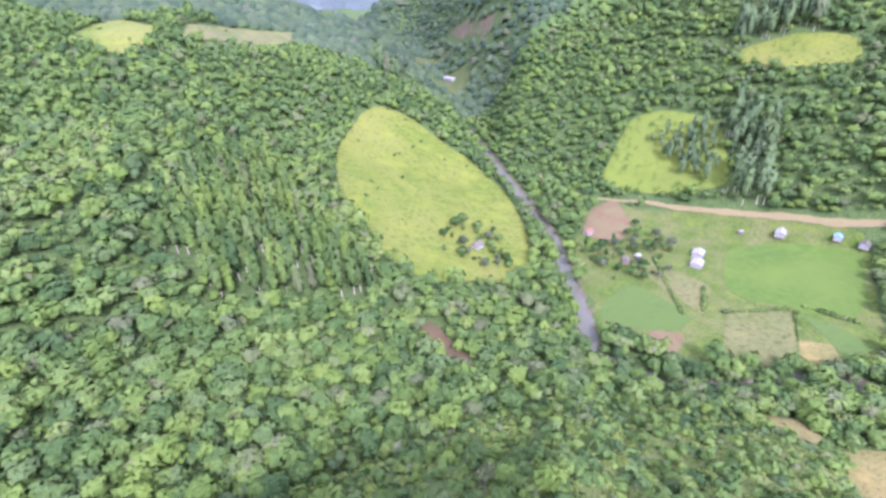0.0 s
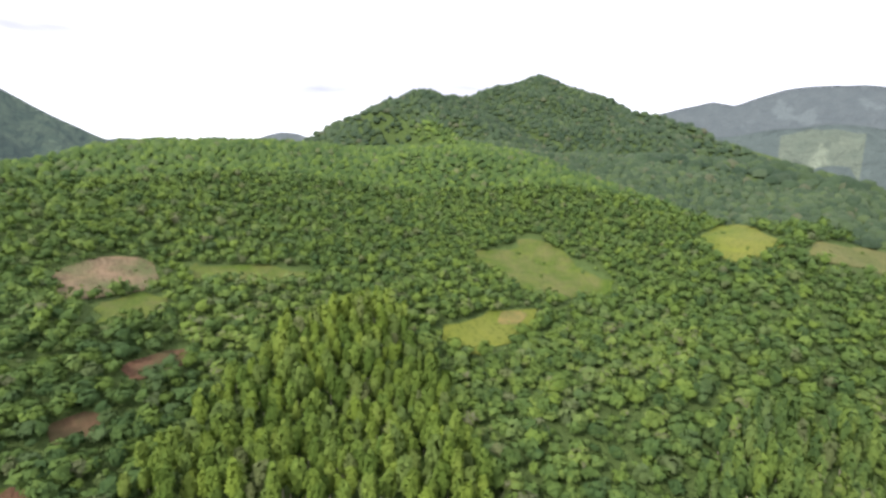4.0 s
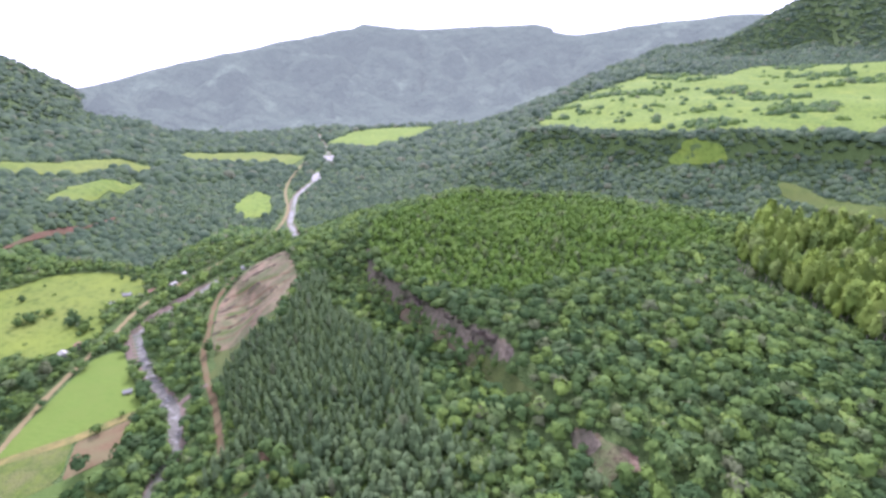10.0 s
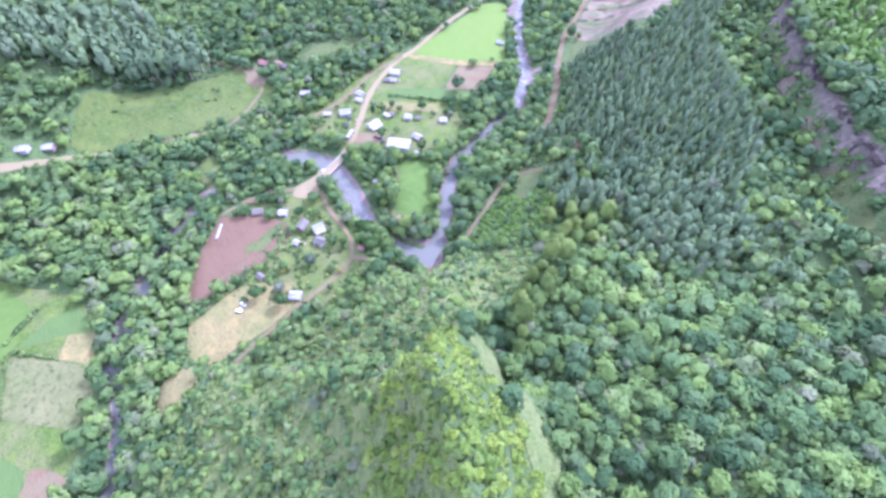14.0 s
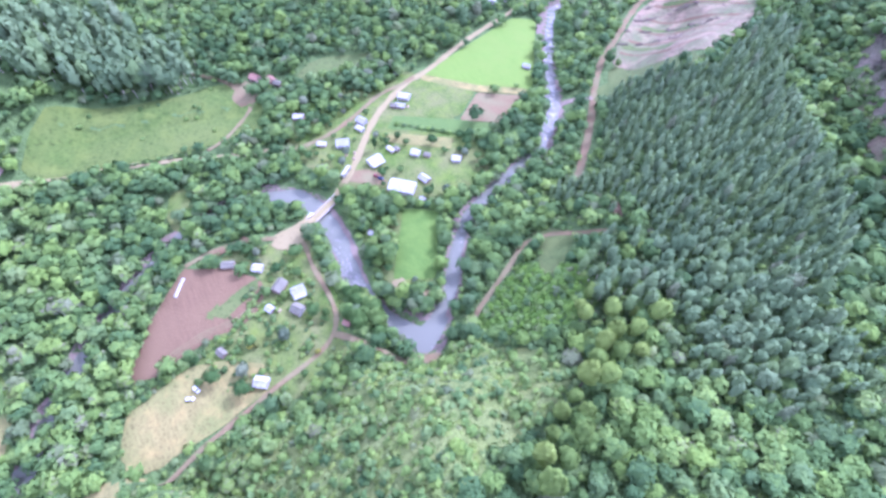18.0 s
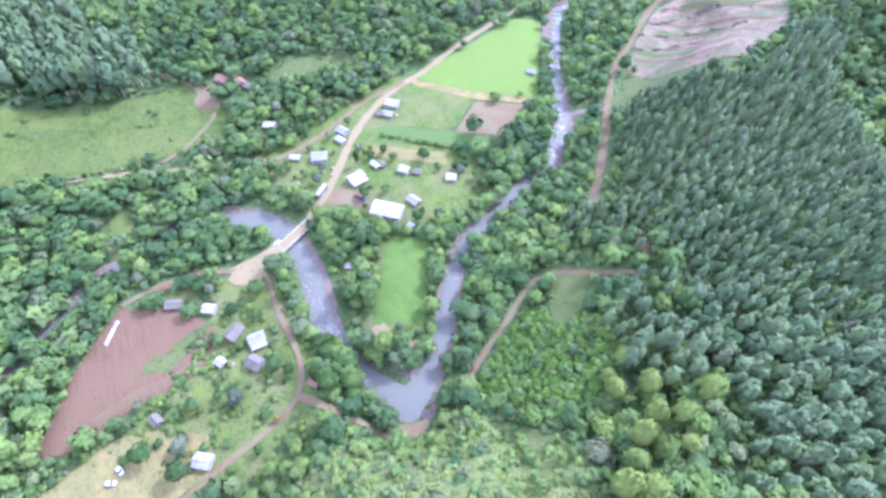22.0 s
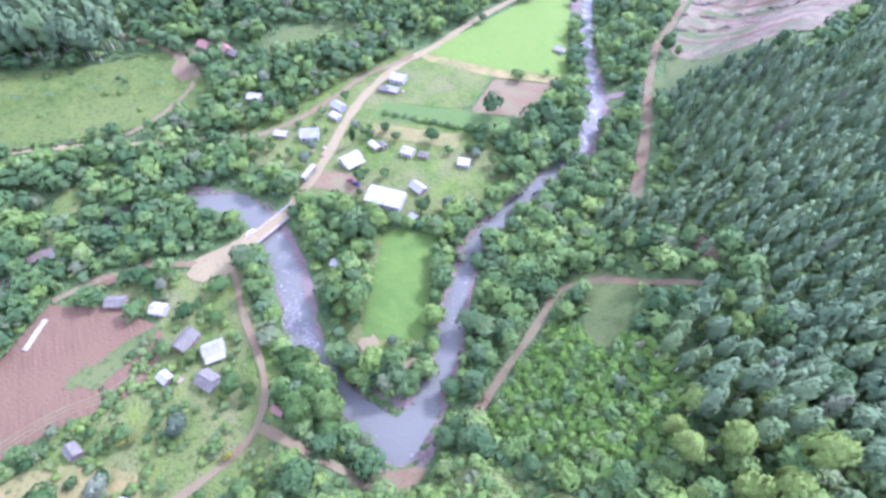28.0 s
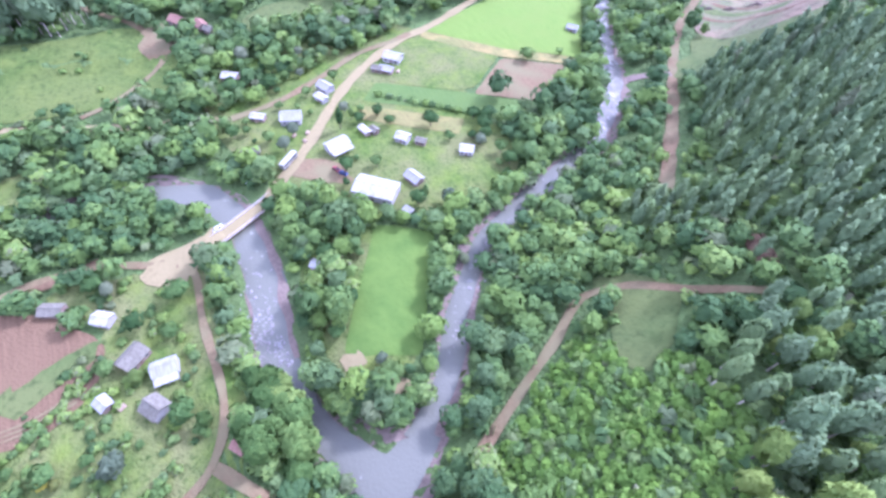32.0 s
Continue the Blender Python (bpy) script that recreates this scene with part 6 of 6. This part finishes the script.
# trees dotted over the mesa pasture
qx, qy = scatter(-60, 1460, 400, 1450, 11.0, 31)
clump = (swell(qx * 0.5, qy * 1.2, 190, 33) > 0.5) | ((swell(qx * 0.6, qy * 1.4, 80, 36) > 0.72) & (swell(qx, qy, 420, 37) > -0.2))
wood("pasture_clumps", FAR_KINDS, M_NATIVE, qx, qy, inside(qx, qy, MESA_FIELD) & (clump | (np.random.default_rng(9).uniform(0, 1, len(qx)) < 0.012)), 7.6, 5.2, -0.5, "dark tree clumps dotted over the pasture", 12, 0.5, -0.3, 0.6)
# trees that close in on the village from the west
cx_, cy_ = scatter(-505, -390, -310, -158, 5.6, 97)
closed = inside(cx_, cy_, [(-500, -255), (-482, -161), (-462, -172), (-454, -205), (-448, -236), (-438, -254), (-430, -270), (-415, -288), (-398, -289), (-407, -305), (-460, -296), (-480, -284)])
for pts, room in LINES:
    closed &= near_line(cx_, cy_, pts)[0] > room + 0.8
for hx, hy, hr in HOMES:
    closed &= np.hypot(cx_ - hx, cy_ - hy) > hr + 2.0
closed &= (near_line(cx_, cy_, RIVER)[0] > 7) & (np.random.default_rng(98).uniform(0, 1, len(cx_)) < 0.8)
wood("village_edge_woods", NEAR_KINDS, M_NATIVE, cx_, cy_, closed, 3.7, 3.2, 1.0, "dense green trees behind the western village houses", 99, 0.5, -0.15)
# low scrub between the village houses
zx, zy = scatter(-372, -256, -402, -306, 2.7, 82)
scrubby = inside(zx, zy, [(-361, -333), (-352, -308), (-330, -308), (-300, -309), (-283, -313), (-262, -318), (-258, -345), (-265, -372), (-300, -398), (-322, -372), (-340, -340), (-352, -352), (-368, -360)])
scrubby &= (swell(zx, zy, 17, 83) + 0.6 * swell(zx, zy, 7, 84) > 0.18) & (near_line(zx, zy, RIVER)[0] > 8)
for pts, room in LINES:
    scrubby &= near_line(zx, zy, pts)[0] > room + 0.3
for hx, hy, hr in HOMES:
    scrubby &= np.hypot(zx - hx, zy - hy) > hr + 0.8
wood("village_scrub", [crown(56 + n, 60, 0.75, 5, leaf=0.34) for n in range(4)], M_NATIVE, zx, zy, scrubby, 1.5, 1.3, -0.1, "low green bushes and weeds round the lower houses", 85, 0.5, 0.0, 1.2)
# trees dotted over the western pastures
mx_, my_ = scatter(-970, -500, -215, 140, 8.5, 88)
wood("pasture_clumps", MID_KINDS, M_NATIVE, mx_, my_, among(mx_, my_, WEST_LAND) & ((swell(mx_, my_, 75, 89) > 0.72) | (np.random.default_rng(91).uniform(0, 1, len(mx_)) < 0.02)), 4.2, 3.6, -0.2, "dark tree clumps dotted over the western pastures", 92, 0.45, -0.2)
# bushes that hold on below the plateau's cliff
kx, ky = curve_through(RIM, 1.6).T
jit = np.random.default_rng(65)
kx, ky = np.concatenate([kx] * 4), np.concatenate([ky] * 4)
kx, ky = kx + jit.normal(-6, 7, len(kx)), ky + jit.normal(-7, 7, len(ky))
wood("cliff_bushes", MID_KINDS, M_NATIVE, kx, ky, (swell(kx, ky, 26, 66) > -0.1) & (outside_by(kx, ky, HILL_EDGE) > 3), 2.4, 2.1, -0.2, "green bushes on the scree below the plateau cliff", 67, 0.5)
# farther hills, their shade and haze carried by duller leaves
fx, fy = scatter(-1400, 1150, -1450, 900, 9.8, 12)
inner = ((fx > -580) & (fx < 700) & (fy > -960) & (fy < 330)) | ((fx > -760) & (fx < -570) & (fy > -520) & (fy < 150))
def within_sight(x, y):
    """The hills that are seen from less far."""
    return np.hypot((x + 75) * np.where(x < 0, 0.72, 1.0), (y + 350) * np.where(y > 0, 0.8, 1.0)) < 950


mid = within_sight(fx, fy)
wood("hill_woods", FAR_KINDS, M_HAZED_HILLS, fx, fy, ~inner & mid & clear_of(fx, fy), 6.4, 4.4, -1.0, "wooded hillsides of green forest", 5, 0.45, -0.06, 0.5)
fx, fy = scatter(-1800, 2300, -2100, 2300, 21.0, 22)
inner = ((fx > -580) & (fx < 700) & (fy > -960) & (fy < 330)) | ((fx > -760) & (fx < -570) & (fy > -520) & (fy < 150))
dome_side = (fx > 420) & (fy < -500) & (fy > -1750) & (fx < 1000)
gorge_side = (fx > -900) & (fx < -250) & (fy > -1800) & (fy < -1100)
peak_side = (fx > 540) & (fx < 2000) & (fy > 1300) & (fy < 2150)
# tone lowered further, so distant shade sits in the leaf colour
wood("far_woods", FAR_KINDS, M_HAZED_HILLS, fx, fy, ~inner & ~dome_side & ~peak_side & ~gorge_side & ~within_sight(fx, fy) & clear_of(fx, fy), 13.5, 8.4, -1.0, "far wooded hillsides of green forest, darkened for shade and haze", 25, 0.45, -0.15, 0.35)
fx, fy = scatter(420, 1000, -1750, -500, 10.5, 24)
# cloud shade on the dome put into a lower leaf tone
wood("mountain_woods", FAR_KINDS, M_HAZED_HILLS, fx, fy, (np.hypot(fx + 75, fy + 350) >= 950), 7.4, 5.2, -1.0, "forest on the steep domed mountain, its shade painted dark", 35, 0.4, -0.2, 0.4)
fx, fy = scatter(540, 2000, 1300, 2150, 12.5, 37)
wood("mountain_woods", FAR_KINDS, M_HAZED_HILLS, fx, fy, clear_of(fx, fy) & ~inside(fx, fy, MESA_FIELD), 8.6, 4.2, -1.0, "forest on the flat topped peak", 38, 0.4, -0.16, 0.35)
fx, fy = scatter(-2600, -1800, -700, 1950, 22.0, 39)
wood("far_woods", FAR_KINDS, M_HAZED_HILLS, fx, fy, clear_of(fx, fy), 14.0, 8.5, -1.0, "far wooded hillsides of green forest, darkened for shade and haze", 40, 0.45, -0.15, 0.35)
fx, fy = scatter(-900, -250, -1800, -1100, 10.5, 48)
wood("gorge_woods", FAR_KINDS, M_HAZED_HILLS, fx, fy, clear_of(fx, fy) & ~within_sight(fx, fy), 6.8, 4.9, -1.0, "dense forest on the steep side of the gorge", 49, 0.45, -0.12, 0.5)
# low bushes that close the gaps between the nearer trees
ux, uy = scatter(-400, 120, -560, -100, 5.3, 41)
under = clear_of(ux, uy) & in_core(ux, uy, 185) & ~brush_land(ux, uy)
wood("undergrowth", [crown(44 + n, 7, 0.9, 4, leaf=0.6) for n in range(4)], M_NATIVE, ux, uy, under, 2.8, 2.1, 0.0, "dense green undergrowth beneath the trees", 42, 0.4)
# shrubs on the pastures
gx_, gy_ = np.concatenate([np.stack(scatter(-250, 300, -990, -560, 11.0, 51), 1), np.stack(scatter(-620, -460, -450, -170, 9.0, 52), 1), np.stack(scatter(-730, -520, -100, 140, 12.0, 53), 1), np.stack(scatter(285, 410, -540, -350, 9.0, 54), 1)]).T
open_land = ~clear_of(gx_, gy_) & (near_line(gx_, gy_, RIVER)[0] > 20)
for pts, room in LINES:
    open_land &= near_line(gx_, gy_, pts)[0] > room + 1
wood("pasture_shrubs", [crown(94 + n, 30, 0.8, 4, leaf=0.45) for n in range(3)], M_NATIVE, gx_, gy_, open_land & ((swell(gx_, gy_, 60, 61) > 0.62) | (np.random.default_rng(8).uniform(0, 1, len(gx_)) < 0.05)), 1.9, 1.6, -0.2, "scattered dark shrubs on the pastures", 18, 0.5)


# ---- single trees ----
def tree(seed, name, radius, tall, leaf_mat, label, sharp=0.0, stem=0.4, leaves=170, leaf=0.27):
    """A tree of its own: tapered trunk with limbs, and a crown of many leaf clumps."""
    rng = np.random.default_rng(seed)
    ob = tagged(new(name), label, "tree", "village trees")
    bm = bmesh.new()

    def limb(a, b, r0, r1):
        a, b = Vector(a), Vector(b)
        rot = (b - a).to_track_quat("Z", "Y").to_matrix().to_4x4()
        bmesh.ops.create_cone(bm, cap_ends=True, segments=7, radius1=r0, radius2=r1, depth=(b - a).length, matrix=Matrix.Translation((a + b) / 2) @ rot)

    limb((0, 0, -0.4), (0.1, 0.05, tall * stem), 0.05 * radius + 0.12, 0.14)
    for k in range(4):
        a = k * 1.57 + rng.uniform(-0.4, 0.4)
        limb((0.1, 0.05, tall * stem * 0.9), (0.55 * radius * math.cos(a), 0.55 * radius * math.sin(a), tall * (stem + 0.25)), 0.13, 0.05)
    part("trunk", bm, M_TRUNK, ob)
    V, Fc = crown(seed, leaves, 1.0, 7, sharp, leaf=leaf)
    V = V * (radius, radius, tall * (1 - stem * 0.8) / 1.8) + (0, 0, tall * stem * 0.75)
    cr = new("crown", mesh_from("crown", V, Fc, [leaf_mat], None, True, round_normals(V / (radius, radius, tall / 2), Fc)))
    cr.parent = ob
    return ob


M_VILLAGE = foliage("village_leaves", (0.035, 0.075, 0.020), (0.075, 0.135, 0.034), (0.13, 0.20, 0.052), per="object")
M_VILLAGE2 = foliage("grey_leaves", (0.060, 0.085, 0.045), (0.11, 0.14, 0.075), (0.16, 0.185, 0.10), per="object")
protos = [tree(100, "broadleaf_tree", 3.4, 7.5, M_VILLAGE, "round green broadleaf tree in village grass"), tree(101, "broadleaf_tree", 4.6, 9.5, M_VILLAGE, "large spreading green tree"),
          tree(102, "fruit_tree", 2.2, 4.2, M_VILLAGE, "small round fruit tree", stem=0.3, leaves=110), tree(103, "broadleaf_tree", 4.0, 8.5, M_VILLAGE2, "pale grey green tree"),
          tree(104, "tall_tree", 2.8, 11.0, M_VILLAGE, "tall slim dark green tree", sharp=0.6, stem=0.25)]
rng = np.random.default_rng(77)
VILLAGE = [[(-361, -333), (-352, -308), (-330, -308), (-300, -309), (-283, -313), (-262, -318), (-258, -345), (-265, -372), (-300, -398), (-322, -372), (-340, -340), (-352, -352), (-368, -360)],
           [(-378, -268), (-410, -285), (-470, -285), (-478, -200), (-470, -165), (-440, -158), (-395, -168), (-345, -170), (-328, -185), (-332, -225), (-345, -262)],
           [(-345, -270), (-335, -242), (-322, -226), (-280, -258), (-276, -272), (-290, -284), (-330, -281)],
           [(-262, -640), (-300, -680), (-325, -650), (-330, -610), (-300, -570), (-262, -575)],
           [(-206, -660), (-206, -610), (-165, -600), (-150, -640), (-180, -670)]]
OPEN = [[(-455, -162), (-417, -124), (-385, -104), (-366, -140), (-362, -158), (-408, -226), (-446, -182)], [(-369, -383), (-367, -373), (-352, -353), (-338, -342), (-319, -347), (-314, -361), (-308, -411), (-312, -424)], [(-312, -332), (-300, -340), (-284, -332), (-280, -346), (-292, -362), (-310, -352)], [(-339, -247), (-322, -225), (-279, -256), (-292, -281)], [(-389, -262), (-378, -244), (-361, -243), (-366, -252), (-380, -268)], [(-441, -161), (-418, -136), (-393, -164), (-411, -205), (-424, -211), (-434, -188)],
        [(-414, -216), (-378, -177), (-371, -187), (-409, -224)], [(-370, -216), (-350, -184), (-334, -186), (-336, -219), (-347, -230)], [(-299, -684), (-336, -698), (-323, -651), (-297, -627), (-273, -646)]]
tx, ty = scatter(-480, -140, -710, -150, 7.2, 55)
good = among(tx, ty, VILLAGE) & ~among(tx, ty, OPEN) & (near_line(tx, ty, RIVER)[0] > 9)
for pts, room in LINES:
    good &= near_line(tx, ty, pts)[0] > room + 1.5
for hx_, hy_, hr in HOMES:
    good &= np.hypot(tx - hx_, ty - hy_) > hr + 2.5
n = 0
for x, y in zip(tx[good], ty[good]):
    if rng.uniform() < (0.5 if y < -305 and y > -400 else 0.72) and n < 295:
        ob = protos[int(rng.choice(5, p=[0.34, 0.22, 0.26, 0.12, 0.06]))]
        c = copy_thing(ob, pose(x, y, float(on_ground(x, y)), 0, 0, rng.uniform(0, 360)))
        s = rng.uniform(0.55, 1.1)
        c.scale = (s, s, s * rng.uniform(0.85, 1.15))
        n += 1
for k, ob in enumerate(protos):
    x, y = ((-352, -262), (-348, -258), (-300, -352), (-294, -345), (-440, -275))[k]
    ob.matrix_basis = pose(x, y, float(on_ground(x, y)))


# ---- dead wood left on the felled slope ----
def felled_logs(seed):
    """Bare trunks and branches heaped in long rows across the slope."""
    rng = np.random.default_rng(seed)
    rows = [[(-398, 12), (-380, 30), (-356, 34)], [(-408, 34), (-388, 54), (-346, 56)], [(-418, 56), (-392, 84), (-344, 86)], [(-428, 80), (-400, 112), (-352, 116)], [(-430, 108), (-405, 138), (-362, 142)], [(-424, 136), (-402, 160), (-376, 166)]]
    xs, ys, turn = [], [], []
    for r in rows:
        c = curve_through(r, 0.8)
        c = c + np.stack([3 * swell(c[:, 0], c[:, 1], 26, 3), 3 * swell(c[:, 0], c[:, 1], 22, 4)], 1)
        t = np.gradient(c, axis=0)
        keep = swell(c[:, 0], c[:, 1], 30, 7) > 0.0
        c, t = c[keep], t[keep]
        n = len(c)
        xs.append(c[:, 0] + rng.normal(0, 1.1, n))
        ys.append(c[:, 1] + rng.normal(0, 1.1, n))
        turn.append(np.arctan2(t[:, 1], t[:, 0]) + rng.normal(0, 0.5, n))
    xs, ys, turn = np.concatenate(xs), np.concatenate(ys), np.concatenate(turn)
    V, Fc = [], []
    for k, (x, y, a) in enumerate(zip(xs, ys, turn)):
        L, r, z = rng.uniform(1.2, 3.6), rng.uniform(0.16, 0.38), float(on_ground(x, y)) + 0.75 + rng.uniform(0, 0.5)
        for u in (-1, 1):
            for q in range(5):
                b = q * 1.2566
                V.append((x + u * L * math.cos(a) - r * math.cos(b) * math.sin(a), y + u * L * math.sin(a) + r * math.cos(b) * math.cos(a), z + r * math.sin(b) + u * 0.25))
        for q in range(5):
            Fc.append((10 * k + q, 10 * k + (q + 1) % 5, 10 * k + 5 + (q + 1) % 5, 10 * k + 5 + q))
    return tagged(new("felled_logs", mesh_from("felled_logs", V, Fc, [M_TRUNK])), "dark rows of dead trunks left on the clear-cut", "logs", kind="stuff")


felled_logs(8)


# ---- stones in the shallows and stacked wood in the yards ----
def stone_shape(seed):
    rng = np.random.default_rng(seed)
    bm = bmesh.new()
    bmesh.ops.create_icosphere(bm, subdivisions=1, radius=1)
    V = np.array([v.co for v in bm.verts]) * rng.uniform(0.7, 1.15, (12 if len(bm.verts) == 12 else len(bm.verts), 1)) * (1, 0.8, 0.6)
    Fc = np.array([[v.index for v in f.verts] for f in bm.faces])
    bm.free()
    return V, Fc


def river_stones(seed):
    """Boulders and cobbles that break the water of the riffles."""
    rng = np.random.default_rng(seed)
    reaches = [([(-322, -298), (-302, -298)], 260, 4.5), ([(-348, -290), (-322, -297)], 60, 7.0), ([(-334, -130), (-362, -92), (-412, -56), (-450, -22)], 320, 4.0), ([(-282, -244), (-318, -200)], 70, 4.0), ([(-256, -768), (-226, -561)], 90, 3.5)]
    xs, ys = [], []
    for line, n, far in reaches:
        c = curve_through(line, 1.0)
        p = c[rng.integers(0, len(c), n)] + rng.uniform(-far, far, (n, 2))
        xs.append(p[:, 0])
        ys.append(p[:, 1])
    xs, ys = np.concatenate(xs), np.concatenate(ys)
    r = np.exp(rng.normal(-0.9, 0.45, len(xs)))
    z = np.maximum(on_ground(xs, ys), np.where(ys < -640, water_level(np.stack([xs, ys], 1)) - 0.1, -1.25))
    V, Fc, *_ = gather([stone_shape(k) for k in range(4)], xs, ys, z, r, r, seed)
    return tagged(new("river_stones", mesh_from("river_stones", V, Fc, [M_STONE])), "grey boulders and cobbles in the shallow river", "stones", kind="stuff")


M_STONE = earth("river_stone", (0.115, 0.110, 0.098), (0.24, 0.23, 0.21), 0.6, extra=(0.16, 0.15, 0.13), bump=0.05)
river_stones(12)


def woodpile(x, y, turn):
    """Short logs stacked three rows high."""
    ob = base("woodpile", x, y, turn, "stack of pale cut logs in a farm yard", "woodpile", "woodpiles", 0.15)
    for row in range(3):
        for k in range(5 - row):
            bm = bmesh.new()
            bmesh.ops.create_cone(bm, cap_ends=True, segments=8, radius1=0.19, radius2=0.17, depth=2.2, matrix=pose((k - 2 + row / 2) * 0.38, 0, 0.18 + row * 0.33, 90))
            part("log", bm, M_CUTWOOD, ob)


M_CUTWOOD = paint("cut_wood", (0.26, 0.20, 0.13), 0.9, 0.0, 0.4, 0.5)
for x, y, turn in ((-402, -255, 40), (-401, -249, 65), (-420, -266, 10), (-396, -252, 100), (-312, -342, 30), (-349, -350, 70), (-300, -374, 15), (-425, -190, 50)):
    woodpile(x, y, turn)


def picnic_table(x, y, turn):
    ob = base("picnic_table", x, y, turn, "weathered wooden picnic table under the trees", "table", "picnic tables", 0.15)
    for k in range(4):
        part("plank", box(bmesh.new(), -0.9, 0.9, -0.36 + k * 0.18, -0.20 + k * 0.18, 0.71, 0.75), M_CUTWOOD, ob)
    for s in (-1, 1):
        part("bench", box(bmesh.new(), -0.9, 0.9, s * 0.72 - 0.14, s * 0.72 + 0.14, 0.42, 0.46), M_CUTWOOD, ob)
        part("leg", box(bmesh.new(), s * 0.6 - 0.05, s * 0.6 + 0.05, -0.75, 0.75, 0.36, 0.42), M_CUTWOOD, ob)
        part("leg", box(bmesh.new(), s * 0.6 - 0.05, s * 0.6 + 0.05, -0.06, 0.06, -0.1, 0.71), M_CUTWOOD, ob)


for x, y, turn in ((-318, -268, 20), (-326, -271, 70), (-331, -268, 40)):
    picnic_table(x, y, turn)
# bushes in yellow flower
M_BLOOM = foliage("yellow_bloom", (0.10, 0.12, 0.03), (0.26, 0.24, 0.03), (0.42, 0.38, 0.05), per="object")
bloom = tree(105, "flowering_tree", 1.9, 3.6, M_BLOOM, "small tree in yellow flower on village grass", stem=0.3, leaves=110)
bloom.matrix_basis = pose(-298, -360, float(on_ground(-298, -360)))
for x, y in ((-277, -334), (-299.5, -363)):
    copy_thing(bloom, pose(x, y, float(on_ground(x, y)), 0, 0, 70))

# ---- tall trees that stand out along the spur ----
M_RIDGE = foliage("ridge_tree_leaves", (0.118, 0.180, 0.040), (0.172, 0.246, 0.052), (0.226, 0.296, 0.062), per="object")
ridge_tree = tree(106, "ridge_tree", 4.8, 21.0, M_RIDGE, "tall feathery yellow green tree standing out of the woods", sharp=0.35, stem=0.35, leaves=620, leaf=0.19)
ridge_tree.matrix_basis = pose(-168, -286, float(on_ground(-168, -286)))
rng = np.random.default_rng(31)
for x, y in ((-172, -278), (-163, -280), (-176, -270), (-166, -270), (-178, -261), (-171, -262), (-181, -252), (-184, -243), (-177, -246), (-188, -234), (-182, -232), (-190, -224), (-186, -216), (-178, -222), (-155, -296), (-160, -291), (-150, -302), (-209, -224), (-211, -216), (-199, -217), (-186, -202), (-204, -228)):
    c = copy_thing(ridge_tree, pose(x, y, float(on_ground(x, y)), 0, 0, rng.uniform(0, 360)))
    k = rng.uniform(0.7, 1.15)
    c.scale = (k, k, k * rng.uniform(0.9, 1.15))
for x, y in ((-236, -182), (-228, -176), (-221, -180), (-214, -186), (-207, -192), (-200, -198), (-193, -206), (-186, -212), (-181, -222), (-188, -228), (-195, -234), (-208, -204), (-215, -196), (-224, -188), (-218, -172), (-197, -211)):
    c = copy_thing(ridge_tree, pose(x, y, float(on_ground(x, y)), 0, 0, rng.uniform(0, 360)))
    k = rng.uniform(0.42, 0.66)
    c.scale = (k, k, k * rng.uniform(0.85, 1.0))

# ---- big feathery trees on the bank of the bend ----
M_BANK = foliage("bank_tree_leaves", (0.055, 0.105, 0.024), (0.105, 0.168, 0.038), (0.165, 0.228, 0.052), per="object")
bank_tree = tree(107, "bank_tree", 5.4, 12.5, M_BANK, "large feathery light green tree on the river bank", sharp=0.15, stem=0.25, leaves=700, leaf=0.19)
bank_tree.matrix_basis = pose(-281, -304, float(on_ground(-281, -304)))
for x, y, k in ((-273, -300, 1.25), (-290, -302, 1.15), (-284, -300, 1.1), (-296, -301, 0.9), (-277, -309, 1.15), (-266, -302, 0.95), (-298, -305, 0.8), (-285, -311, 0.8), (-290, -300, 1.15), (-281, -298.5, 1.2), (-286, -299, 1.1), (-275, -299, 1.0), (-295, -302, 0.9), (-293, -289, 0.62), (-285, -287.5, 0.6), (-277, -284, 0.5), (-294, -321, 0.5), (-318, -336, 0.5)):
    c = copy_thing(bank_tree, pose(x, y, float(on_ground(x, y)), 0, 0, 63 * k * x))
    c.scale = (k, k, k * 1.05)
